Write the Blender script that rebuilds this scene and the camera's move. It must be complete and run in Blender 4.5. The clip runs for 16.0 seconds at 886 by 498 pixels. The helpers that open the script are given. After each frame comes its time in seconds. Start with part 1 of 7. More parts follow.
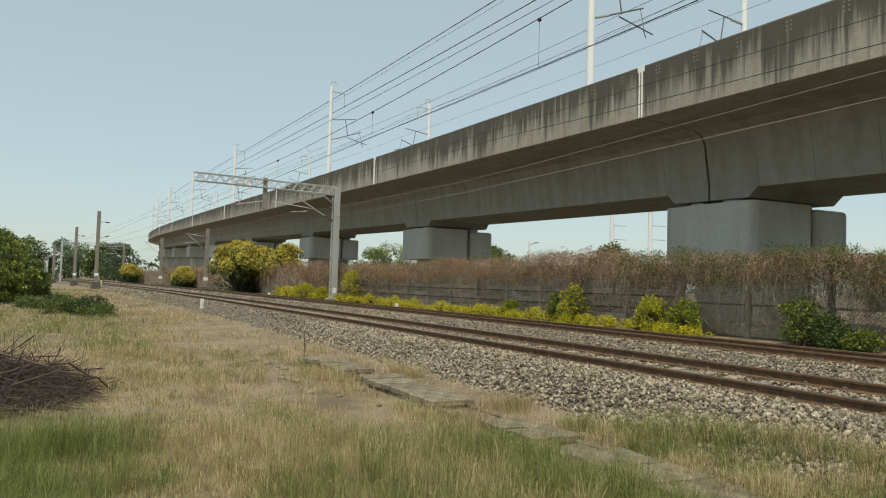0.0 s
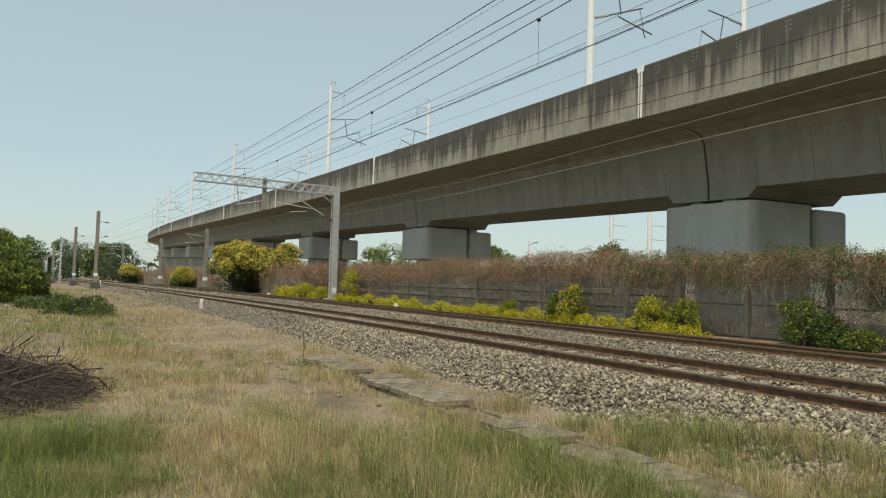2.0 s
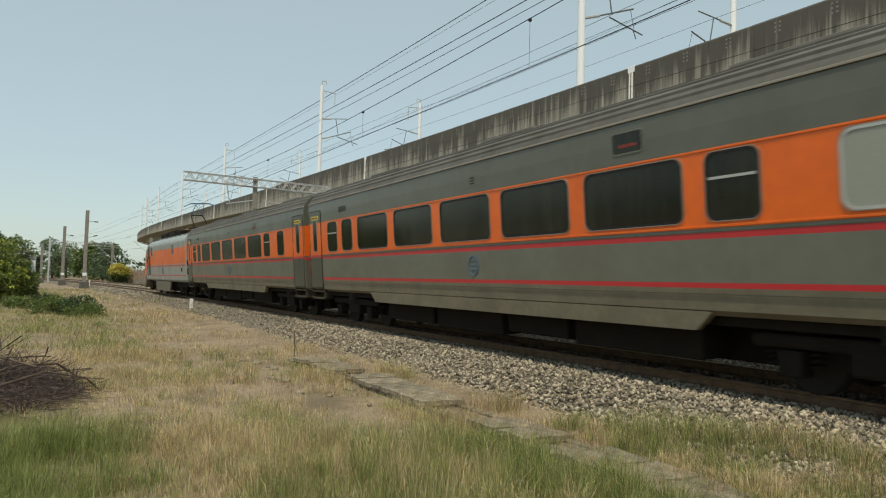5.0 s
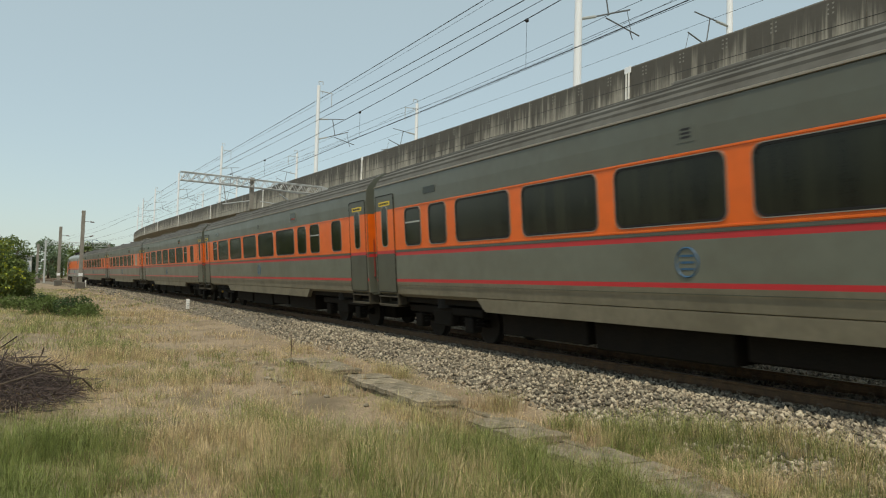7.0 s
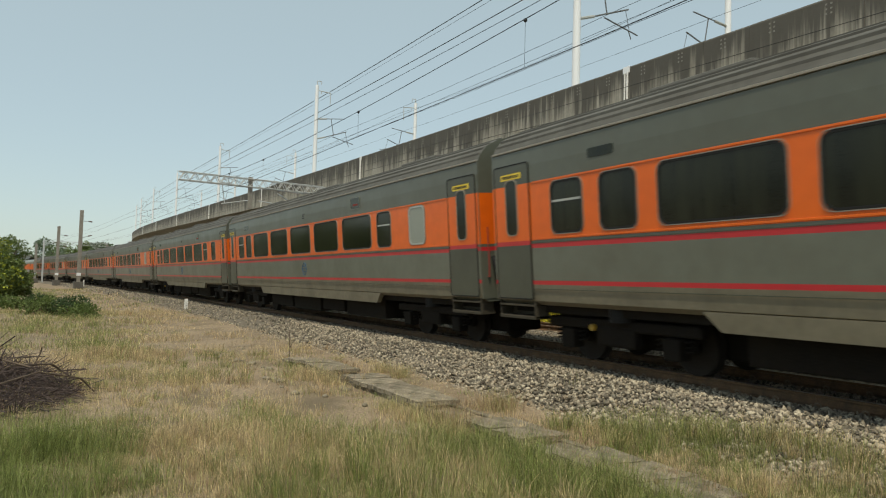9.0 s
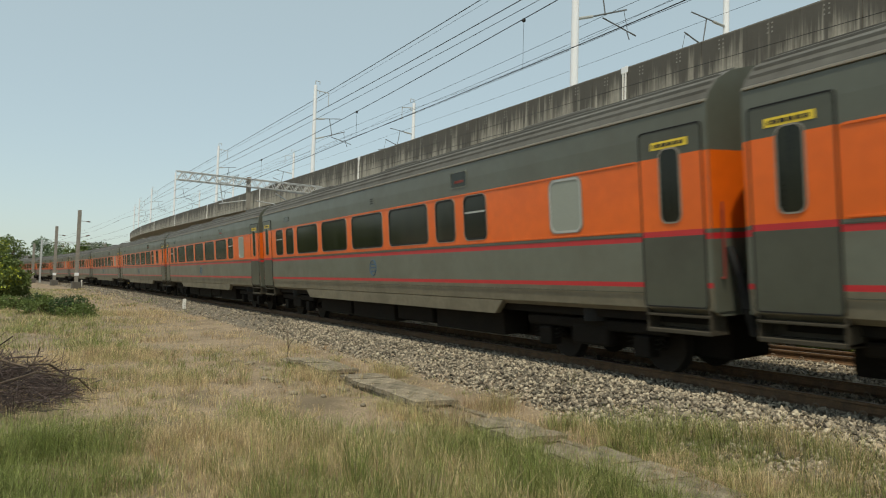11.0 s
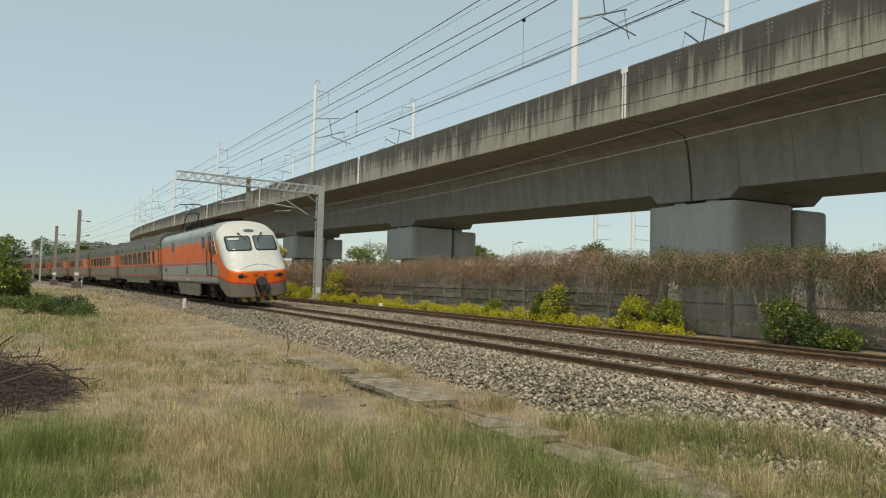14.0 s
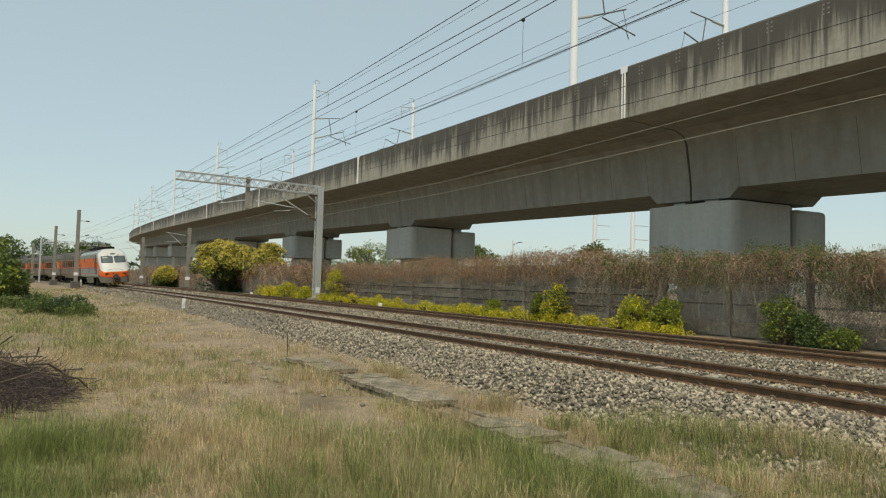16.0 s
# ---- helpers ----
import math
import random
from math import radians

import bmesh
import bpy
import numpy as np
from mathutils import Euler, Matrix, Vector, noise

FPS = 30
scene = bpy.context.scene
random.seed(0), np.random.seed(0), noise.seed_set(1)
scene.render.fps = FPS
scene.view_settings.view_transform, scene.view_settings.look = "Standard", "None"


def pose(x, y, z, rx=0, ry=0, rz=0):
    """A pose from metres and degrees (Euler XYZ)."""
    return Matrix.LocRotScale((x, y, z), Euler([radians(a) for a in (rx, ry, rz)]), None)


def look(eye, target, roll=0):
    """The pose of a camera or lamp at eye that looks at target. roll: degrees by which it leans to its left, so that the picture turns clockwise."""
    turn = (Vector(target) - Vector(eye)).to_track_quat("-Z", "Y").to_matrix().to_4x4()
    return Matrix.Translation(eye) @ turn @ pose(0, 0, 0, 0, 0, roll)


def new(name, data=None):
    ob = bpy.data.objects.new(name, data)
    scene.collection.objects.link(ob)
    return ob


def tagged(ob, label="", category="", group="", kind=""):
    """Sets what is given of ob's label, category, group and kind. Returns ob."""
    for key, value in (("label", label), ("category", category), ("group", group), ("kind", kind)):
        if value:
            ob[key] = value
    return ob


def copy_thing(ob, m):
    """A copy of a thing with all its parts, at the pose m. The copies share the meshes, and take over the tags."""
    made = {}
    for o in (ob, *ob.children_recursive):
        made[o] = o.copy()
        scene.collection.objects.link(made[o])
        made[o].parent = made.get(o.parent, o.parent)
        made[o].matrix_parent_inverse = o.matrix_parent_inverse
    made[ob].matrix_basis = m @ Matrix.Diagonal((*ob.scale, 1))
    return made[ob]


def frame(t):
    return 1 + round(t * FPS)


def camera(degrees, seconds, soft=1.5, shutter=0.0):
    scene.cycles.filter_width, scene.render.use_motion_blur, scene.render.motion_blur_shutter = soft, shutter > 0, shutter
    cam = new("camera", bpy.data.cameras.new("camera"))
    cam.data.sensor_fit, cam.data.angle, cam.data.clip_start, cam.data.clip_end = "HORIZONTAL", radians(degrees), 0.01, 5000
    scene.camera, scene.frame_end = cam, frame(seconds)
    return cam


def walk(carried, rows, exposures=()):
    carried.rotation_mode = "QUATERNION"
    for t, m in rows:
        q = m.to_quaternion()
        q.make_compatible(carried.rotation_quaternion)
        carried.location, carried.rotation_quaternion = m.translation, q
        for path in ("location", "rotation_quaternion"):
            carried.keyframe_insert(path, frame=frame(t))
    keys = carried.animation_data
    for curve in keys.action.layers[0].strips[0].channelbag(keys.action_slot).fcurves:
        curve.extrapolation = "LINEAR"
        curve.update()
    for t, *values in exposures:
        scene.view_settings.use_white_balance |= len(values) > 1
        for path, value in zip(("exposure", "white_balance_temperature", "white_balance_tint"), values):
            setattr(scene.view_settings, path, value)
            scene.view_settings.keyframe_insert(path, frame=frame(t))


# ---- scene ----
# The world: x along the near track to the right, y away from the camera across the tracks, z = 0 at the near track's rail tops.
EYE = (0.0, 0.0, 1.205)
cam = camera(62.876, 16.0, soft=1.1, shutter=0.08)


def view(right, up=0.0):
    """The camera's pose, turned right and up by so many degrees from its first aim."""
    yaw, tilt = radians(63.098 - right), radians(2.790 + up)
    aim = (-math.sin(yaw) * math.cos(tilt), math.cos(yaw) * math.cos(tilt), math.sin(tilt))
    return look(EYE, [e + 50 * a for e, a in zip(EYE, aim)], 1.594)


walk(cam, [(0.0, view(0)), (1.5, view(0)), (2.0, view(0.045)), (2.5, view(0.134)), (3.0, view(0.27)), (3.5, view(0.40)), (4.0, view(0.54)),
           (5.0, view(0.75)), (6.5, view(0.94, 0.03)), (7.0, view(1.0, 0.04)), (8.0, view(1.04, 0.03)), (9.0, view(1.115, 0.02)), (10.2, view(1.2, 0.02)),
           (11.5, view(1.275, 0.02)), (12.5, view(1.315)), (13.0, view(1.285)), (14.0, view(1.25)), (15.0, view(1.25)), (16.0, view(1.29))])

# ---- light ----
SUN_DIR = Vector((0.34, -0.30, 0.89)).normalized()
world = bpy.data.worlds.new("sky")
scene.world = world
world.use_nodes = True
wn = world.node_tree
sky = wn.nodes.new("ShaderNodeTexSky")
sky.sky_type, sky.sun_disc = "NISHITA", False
sky.sun_elevation = math.asin(SUN_DIR.z)
sky.sun_rotation = math.atan2(SUN_DIR.x, SUN_DIR.y)
sky.air_density, sky.dust_density, sky.ozone_density = 1.0, 1.0, 1.5
haze = wn.nodes.new("ShaderNodeMixRGB")                 # thin summer haze over the clear sky
haze.inputs[0].default_value, haze.inputs[2].default_value = 0.55, (5.2, 6.2, 5.75, 1)
wn.links.new(sky.outputs[0], haze.inputs[1])
wn.links.new(haze.outputs[0], wn.nodes["Background"].inputs[0])
wn.nodes["Background"].inputs[1].default_value = 0.12
sun = new("sun", bpy.data.lights.new("sun", "SUN"))
sun.data.energy, sun.data.angle, sun.data.color = 3.35, radians(0.6), (1.0, 0.92, 0.73)
sun.matrix_world = look((0, 0, 60), Vector((0, 0, 60)) - SUN_DIR)
scene.view_settings.exposure = 0.0


# ---- materials ----
def mat(name, color, rough=0.7, var=0.25, scale=3.0, bump=0.3, metal=0.0, stain=None, stain_amount=0.5, fine=40.0, per_piece=0.0, streak=False, island=0.0):
    """A surface with two scales of variation (stains and grain) and fine relief; streak: stains run down the face."""
    m = bpy.data.materials.new(name)
    m.use_nodes = True
    nt = m.node_tree
    b = nt.nodes["Principled BSDF"]
    b.inputs["Metallic"].default_value = metal
    tex = nt.nodes.new("ShaderNodeTexCoord")
    src = tex.outputs["Object"]
    mp = nt.nodes.new("ShaderNodeMapping")
    mp.inputs["Scale"].default_value = (1, 1, 0.12) if streak else (1, 1, 1)
    nt.links.new(src, mp.inputs[0])
    n1 = nt.nodes.new("ShaderNodeTexNoise")
    n1.inputs["Scale"].default_value, n1.inputs["Detail"].default_value, n1.inputs["Roughness"].default_value = scale, 6, 0.62
    nt.links.new(mp.outputs[0], n1.inputs["Vector"])
    n2 = nt.nodes.new("ShaderNodeTexNoise")
    n2.inputs["Scale"].default_value, n2.inputs["Detail"].default_value = fine, 4
    nt.links.new(src, n2.inputs["Vector"])
    dark = [c * (1 - var) for c in color]
    lite = [min(1, c * (1 + var)) for c in color]
    r1 = nt.nodes.new("ShaderNodeValToRGB")
    r1.color_ramp.elements[0].position, r1.color_ramp.elements[1].position = 0.33, 0.67
    r1.color_ramp.elements[0].color, r1.color_ramp.elements[1].color = (*dark, 1), (*lite, 1)
    nt.links.new(n2.outputs["Fac"], r1.inputs[0])
    out = r1.outputs[0]
    if stain:
        r2 = nt.nodes.new("ShaderNodeValToRGB")
        r2.color_ramp.elements[0].position, r2.color_ramp.elements[1].position = 0.42, 0.68
        r2.color_ramp.elements[0].color, r2.color_ramp.elements[1].color = (0, 0, 0, 1), (stain_amount,) * 3 + (1,)
        nt.links.new(n1.outputs["Fac"], r2.inputs[0])
        mx = nt.nodes.new("ShaderNodeMixRGB")
        nt.links.new(r2.outputs[0], mx.inputs[0])
        nt.links.new(out, mx.inputs[1])
        mx.inputs[2].default_value = (*stain, 1)
        out = mx.outputs[0]
    if per_piece or island:
        if island:
            rnd = nt.nodes.new("ShaderNodeNewGeometry").outputs["Random Per Island"]
        else:
            rnd = nt.nodes.new("ShaderNodeObjectInfo").outputs["Random"]
        mr = nt.nodes.new("ShaderNodeMapRange")
        k = per_piece or island
        mr.inputs[3].default_value, mr.inputs[4].default_value = 1 - k, 1 + k
        nt.links.new(rnd, mr.inputs[0])
        vm = nt.nodes.new("ShaderNodeVectorMath")
        vm.operation = "SCALE"
        nt.links.new(out, vm.inputs[0])
        nt.links.new(mr.outputs[0], vm.inputs["Scale"])
        out = vm.outputs[0]
    nt.links.new(out, b.inputs["Base Color"])
    rr = nt.nodes.new("ShaderNodeMapRange")
    rr.inputs[3].default_value, rr.inputs[4].default_value = max(0.03, rough - 0.12), min(1, rough + 0.12)
    nt.links.new(n1.outputs["Fac"], rr.inputs[0])
    nt.links.new(rr.outputs[0], b.inputs["Roughness"])
    if bump:
        bp = nt.nodes.new("ShaderNodeBump")
        bp.inputs["Strength"].default_value, bp.inputs["Distance"].default_value = bump, 0.02
        nt.links.new(n2.outputs["Fac"], bp.inputs["Height"])
        nt.links.new(bp.outputs[0], b.inputs["Normal"])
    return m


def parapet_mat():
    """Precast concrete on which black algae runs down from the top edge in fine uneven drips."""
    m = mat("viaduct_concrete", (0.335, 0.312, 0.257), 0.85, 0.10, 2.2, 0.2, stain=(0.20, 0.18, 0.14), stain_amount=0.5, fine=8, streak=True, per_piece=0.10)
    nt = m.node_tree
    b = nt.nodes["Principled BSDF"]
    base = b.inputs["Base Color"].links[0].from_socket
    tex = nt.nodes.new("ShaderNodeTexCoord")
    sep = nt.nodes.new("ShaderNodeSeparateXYZ")
    nt.links.new(tex.outputs["Generated"], sep.inputs[0])
    total = None
    for scale, zs, weight in ((4.2, 0.05, 0.72), (0.9, 0.25, 0.55), (15.0, 0.05, 0.30)):
        mp = nt.nodes.new("ShaderNodeMapping")
        mp.inputs["Scale"].default_value = (1, 1, zs)
        nt.links.new(tex.outputs["Object"], mp.inputs[0])
        n = nt.nodes.new("ShaderNodeTexNoise")
        n.inputs["Scale"].default_value, n.inputs["Detail"].default_value = scale, 3
        nt.links.new(mp.outputs[0], n.inputs["Vector"])
        k = nt.nodes.new("ShaderNodeMath")
        k.operation, k.inputs[1].default_value = "MULTIPLY", weight
        nt.links.new(n.outputs["Fac"], k.inputs[0])
        if total is None:
            total = k.outputs[0]
        else:
            s = nt.nodes.new("ShaderNodeMath")
            s.operation = "ADD"
            nt.links.new(total, s.inputs[0])
            nt.links.new(k.outputs[0], s.inputs[1])
            total = s.outputs[0]
    fall = nt.nodes.new("ShaderNodeMath")
    fall.operation, fall.inputs[1].default_value = "MULTIPLY", 0.40
    nt.links.new(sep.outputs["Z"], fall.inputs[0])
    s = nt.nodes.new("ShaderNodeMath")
    s.operation = "ADD"
    nt.links.new(total, s.inputs[0])
    nt.links.new(fall.outputs[0], s.inputs[1])
    r = nt.nodes.new("ShaderNodeMapRange")
    r.interpolation_type = "SMOOTHSTEP"
    r.inputs[1].default_value, r.inputs[2].default_value, r.inputs[3].default_value, r.inputs[4].default_value = 0.82, 1.09, 0.0, 0.92
    nt.links.new(s.outputs[0], r.inputs[0])
    mx = nt.nodes.new("ShaderNodeMixRGB")
    mx.inputs[2].default_value = (0.062, 0.057, 0.047, 1)
    nt.links.new(r.outputs[0], mx.inputs[0])
    nt.links.new(base, mx.inputs[1])
    nt.links.new(mx.outputs[0], b.inputs["Base Color"])
    return m


CONCRETE = parapet_mat()
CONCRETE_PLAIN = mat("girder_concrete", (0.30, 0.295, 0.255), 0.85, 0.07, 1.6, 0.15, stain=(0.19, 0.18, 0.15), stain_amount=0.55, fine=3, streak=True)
SEAM = mat("concrete_seam", (0.15, 0.145, 0.125), 0.9, 0.15, 3, 0.1)
SOCKET = mat("lifting_socket_grout", (0.21, 0.20, 0.175), 0.9, 0.15, 3, 0.1)
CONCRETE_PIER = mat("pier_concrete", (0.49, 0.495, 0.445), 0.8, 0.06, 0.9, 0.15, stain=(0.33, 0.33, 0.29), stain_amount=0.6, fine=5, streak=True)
SLAB = mat("slab_concrete", (0.235, 0.20, 0.142), 0.9, 0.45, 5.0, 1.0, stain=(0.075, 0.066, 0.038), stain_amount=1.0, fine=34, per_piece=0.14)
POST_PAINT = mat("white_post_paint", (0.78, 0.77, 0.73), 0.7, 0.08, 9, 0.2, stain=(0.45, 0.4, 0.33), stain_amount=0.4)
MAST_WHITE = mat("white_mast_paint", (0.80, 0.81, 0.82), 0.5, 0.04, 3, 0.05)
MAST_GREY = mat("galvanised_steel", (0.47, 0.48, 0.47), 0.5, 0.12, 4, 0.1, metal=0.25)
MAST_CONC = mat("mast_concrete", (0.255, 0.235, 0.20), 0.85, 0.12, 2, 0.2, stain=(0.15, 0.125, 0.10))
FOOTING = mat("dark_footing_concrete", (0.12, 0.11, 0.095), 0.9, 0.2, 2, 0.3, stain=(0.07, 0.062, 0.05))
WIRE = mat("wire_copper_dark", (0.035, 0.035, 0.035), 0.5, 0.1, 5, 0, metal=0.6)
PALE_CERAMIC = mat("insulator_grey", (0.36, 0.37, 0.35), 0.3, 0.1, 5, 0)
DARK_STEEL = mat("weathered_bracket_steel", (0.14, 0.145, 0.145), 0.55, 0.12, 4, 0.1, metal=0.3)
CERAMIC = mat("insulator_brown", (0.10, 0.06, 0.04), 0.3, 0.1, 5, 0)
RAIL_SIDE = mat("rusty_rail", (0.145, 0.080, 0.037), 0.75, 0.3, 7, 0.4, stain=(0.055, 0.036, 0.022), stain_amount=0.8, fine=60)
CLIP = mat("rusty_rail_clip", (0.16, 0.115, 0.075), 0.7, 0.3, 9, 0.2)
RAIL_TOP = mat("polished_rail_head", (0.38, 0.35, 0.32), 0.33, 0.12, 6, 0.05, metal=0.85)
BALLAST_BED = mat("ballast_bed", (0.135, 0.115, 0.085), 0.95, 0.6, 1.2, 1.0, stain=(0.09, 0.072, 0.052), stain_amount=0.6, fine=18)
STONE = mat("ballast_stone", (0.275, 0.24, 0.178), 0.9, 0.25, 6, 0.5, stain=(0.16, 0.115, 0.08), stain_amount=0.6, fine=50, island=0.8)
SLEEPER = mat("sleeper_concrete", (0.30, 0.27, 0.23), 0.9, 0.15, 3, 0.4, stain=(0.17, 0.12, 0.09), stain_amount=0.8)
SOIL = mat("dry_soil", (0.25, 0.19, 0.122), 0.97, 0.4, 0.9, 1.0, stain=(0.11, 0.085, 0.05), stain_amount=0.85, fine=26)


# ---- plan of the tracks ----
BEND = 1213.3                       # radius of the near track, whose centre lies on the camera's side
NEAR_Y = 9.071                      # the near track's distance from the camera
CANT = radians(4.657)               # the far rail lies higher


def plan(u, lat):
    """x, y at u metres along the near track (to the left) and lat metres beyond its axis."""
    a = u / BEND
    return -(BEND + lat) * math.sin(a), NEAR_Y - BEND + (BEND + lat) * math.cos(a)


def track(u, off, z):
    """The same for a point of the tilted near track."""
    x, y = plan(u, off * math.cos(CANT) - z * math.sin(CANT))
    return Vector((x, y, z * math.cos(CANT) + off * math.sin(CANT)))


def track_pose(u):
    """Axes on the near track at u: x along the travel, y towards the camera, z up."""
    a = u / BEND
    x, y = plan(u, 0)
    m = Matrix.Translation((x, y, 0)) @ Matrix.Rotation(math.pi + a, 4, "Z")
    return m @ Matrix.Rotation(-CANT, 4, "X")


def link(name, bm, material, parent=None, label="", smooth=False):
    """One mesh object from a bmesh."""
    me = bpy.data.meshes.new(name)
    if smooth:
        for f in bm.faces:
            f.smooth = True
    bm.to_mesh(me)
    bm.free()
    for m in material if isinstance(material, (list, tuple)) else (material,):
        me.materials.append(m)
    ob = new(name, me)
    if parent:
        ob.parent = parent
    if label:
        ob["label"] = label
    return ob


part = link


def raw(name, verts, faces, material, parent=None, smooth=False):
    me = bpy.data.meshes.new(name)
    me.from_pydata(verts, [], faces)
    me.update()
    if smooth:
        me.shade_smooth()
    for m in material if isinstance(material, (list, tuple)) else (material,):
        me.materials.append(m)
    ob = new(name, me)
    if parent:
        ob.parent = parent
    return ob


def box(bm, x0, x1, y0, y1, z0, z1, bevel=0.0, m=None, mi=0):
    r = bmesh.ops.create_cube(bm, size=1.0)
    t = Matrix.Translation(((x0 + x1) / 2, (y0 + y1) / 2, (z0 + z1) / 2)) @ Matrix.Diagonal((x1 - x0, y1 - y0, z1 - z0, 1))
    bmesh.ops.transform(bm, matrix=(m @ t) if m else t, verts=r["verts"])
    faces = {f for v in r["verts"] for f in v.link_faces}
    for f in faces:
        f.material_index = mi
    if bevel:
        edges = {e for v in r["verts"] for e in v.link_edges}
        g = bmesh.ops.bevel(bm, geom=list(edges), offset=bevel, segments=2, affect="EDGES", profile=0.5)
        for f in g["faces"]:
            f.material_index = mi
    return bm


def tube(bm, a, b, r, r2=None, n=8, caps=True, mi=0):
    a, b = Vector(a), Vector(b)
    d = b - a
    q = bmesh.ops.create_cone(bm, cap_ends=caps, segments=n, radius1=r, radius2=r if r2 is None else r2, depth=d.length)
    m = Matrix.Translation((a + b) / 2) @ d.to_track_quat("Z", "Y").to_matrix().to_4x4()
    bmesh.ops.transform(bm, matrix=m, verts=q["verts"])
    for f in {f for v in q["verts"] for f in v.link_faces}:
        f.material_index = mi
    return bm


def sweep(name, rings, closed, material, parent=None, caps=True, smooth=False):
    """A skin over rings of points (each ring the same count)."""
    n = len(rings[0])
    verts = [tuple(p) for r in rings for p in r]
    faces = []
    m = n if closed else n - 1
    for i in range(len(rings) - 1):
        for j in range(m):
            k = (j + 1) % n
            faces.append((i * n + j, i * n + k, (i + 1) * n + k, (i + 1) * n + j))
    if closed and caps:
        faces.append(tuple(range(n))[::-1])
        faces.append(tuple((len(rings) - 1) * n + j for j in range(n)))
    ob = raw(name, verts, faces, material, parent, smooth)
    bm = bmesh.new()
    bm.from_mesh(ob.data)
    bmesh.ops.recalc_face_normals(bm, faces=bm.faces)
    bm.to_mesh(ob.data)
    bm.free()
    return ob


def empty(name, m=None, label="", category="", group="", kind=""):
    e = new(name)
    e.empty_display_size = 0.3
    if m:
        e.matrix_basis = m
    return tagged(e, label, category, group, kind)


def steps(a, b, d):
    n = max(1, round((b - a) / d))
    return [a + (b - a) * i / n for i in range(n + 1)]


def lat_of(x, y):
    return math.hypot(x, y - (NEAR_Y - BEND)) - BEND


def ramp(v, pts):
    return float(np.interp(v, [p[0] for p in pts], [p[1] for p in pts]))
# ---- ground ----
GROUND = [(-400, -0.6), (-30, -0.62), (-6, -0.6), (-4.7, -0.6), (-3.9, -0.56), (-3.0, -0.52), (-1.7, -0.36), (5.6, -0.24), (6.4, -0.06), (9.0, 0.02), (400, 0.0)]
BED = [(-3.25, -0.62), (-2.6, -0.44), (-1.75, -0.235), (-1.25, -0.21), (-0.53, -0.215), (0.53, -0.13), (1.2, -0.11), (2.4, -0.10), (3.0, -0.045), (5.2, -0.045), (5.7, -0.10), (6.35, -0.30)]


def ground_z(x, y):
    lat = lat_of(x, y)
    z = ramp(lat, GROUND)
    k = min(1, max(0, (-4.8 - lat) / 1.5))
    z += k * 0.07 * noise.noise((x * 0.35, y * 0.35, 1.3)) + k * 0.03 * noise.noise((x * 1.3, y * 1.3, 7))
    return z


def build_ground():
    us = [-1800, -900, -450, -220, -120, -60] + steps(-35, -8, 3) + steps(-6, 30, 0.6) + steps(31, 70, 1.5) + steps(74, 180, 6) + [220, 300, 420, 600, 900, 1500]
    ls = [-900, -500, -250, -120, -70, -45, -32] + steps(-25, -15, 1.5) + steps(-14, -4.8, 0.5) + [-4.4, -3.9, -3.4, -3.0, -1.7, 2, 5.6, 6.0, 6.4, 7.5, 9, 14, 22, 40, 80, 160, 320, 700, 1800]
    rings = []
    for u in us:
        row = []
        for l in ls:
            x, y = plan(max(-420, min(420, u)), l)
            x -= u - max(-420, min(420, u))
            row.append((x, y, ground_z(x, y) if abs(l) < 60 else ramp(l, GROUND)))
        rings.append(row)
    ob = sweep("ground", rings, False, SOIL, smooth=True)
    tagged(ob, "dry sandy soil with grass beside the railway line", "ground", kind="structure")


def build_ballast():
    us = steps(-300, -20, 10) + steps(-18, 70, 0.5) + steps(75, 420, 5)
    rings = []
    for u in us:
        row = []
        for l in steps(-3.25, 6.35, 0.16):
            x, y = plan(u, l + 0.12 * noise.noise((u * 0.4, 3.1, 0)) * (1 if l < -2 or l > 5.4 else 0))
            row.append((x, y, ramp(l, BED) + 0.025 * noise.noise((x * 5, y * 5, 0))))
        rings.append(row)
    ob = sweep("ballast_bed", rings, False, BALLAST_BED, smooth=True)
    tagged(ob, "grey-brown crushed stone ballast under both tracks", "ballast", kind="structure")


RAIL_PROFILE = [(-0.0635, -0.153), (-0.0635, -0.143), (-0.012, -0.125), (-0.008, -0.05), (-0.031, -0.036), (-0.0325, -0.008), (-0.026, 0.0),
                (0.026, 0.0), (0.0325, -0.008), (0.031, -0.036), (0.008, -0.05), (0.012, -0.125), (0.0635, -0.143), (0.0635, -0.153)]


def rail(top, lat, z, tilted):
    us = steps(-320, 0, 10) + steps(2, 120, 2) + steps(126, 420, 6)
    rings = []
    for u in us:
        if tilted:
            rings.append([track(u, lat + a, b) for a, b in RAIL_PROFILE])
        else:
            rings.append([(*plan(u, lat + a), z + b) for a, b in RAIL_PROFILE])
    ob = sweep("rail", rings, True, [RAIL_SIDE, RAIL_TOP], top)
    n = len(RAIL_PROFILE)
    for i, f in enumerate(ob.data.polygons):
        if i % n == 6 and i < n * (len(rings) - 1):
            f.material_index = 1
    ob["label"] = "rusty steel rail with a polished running surface"


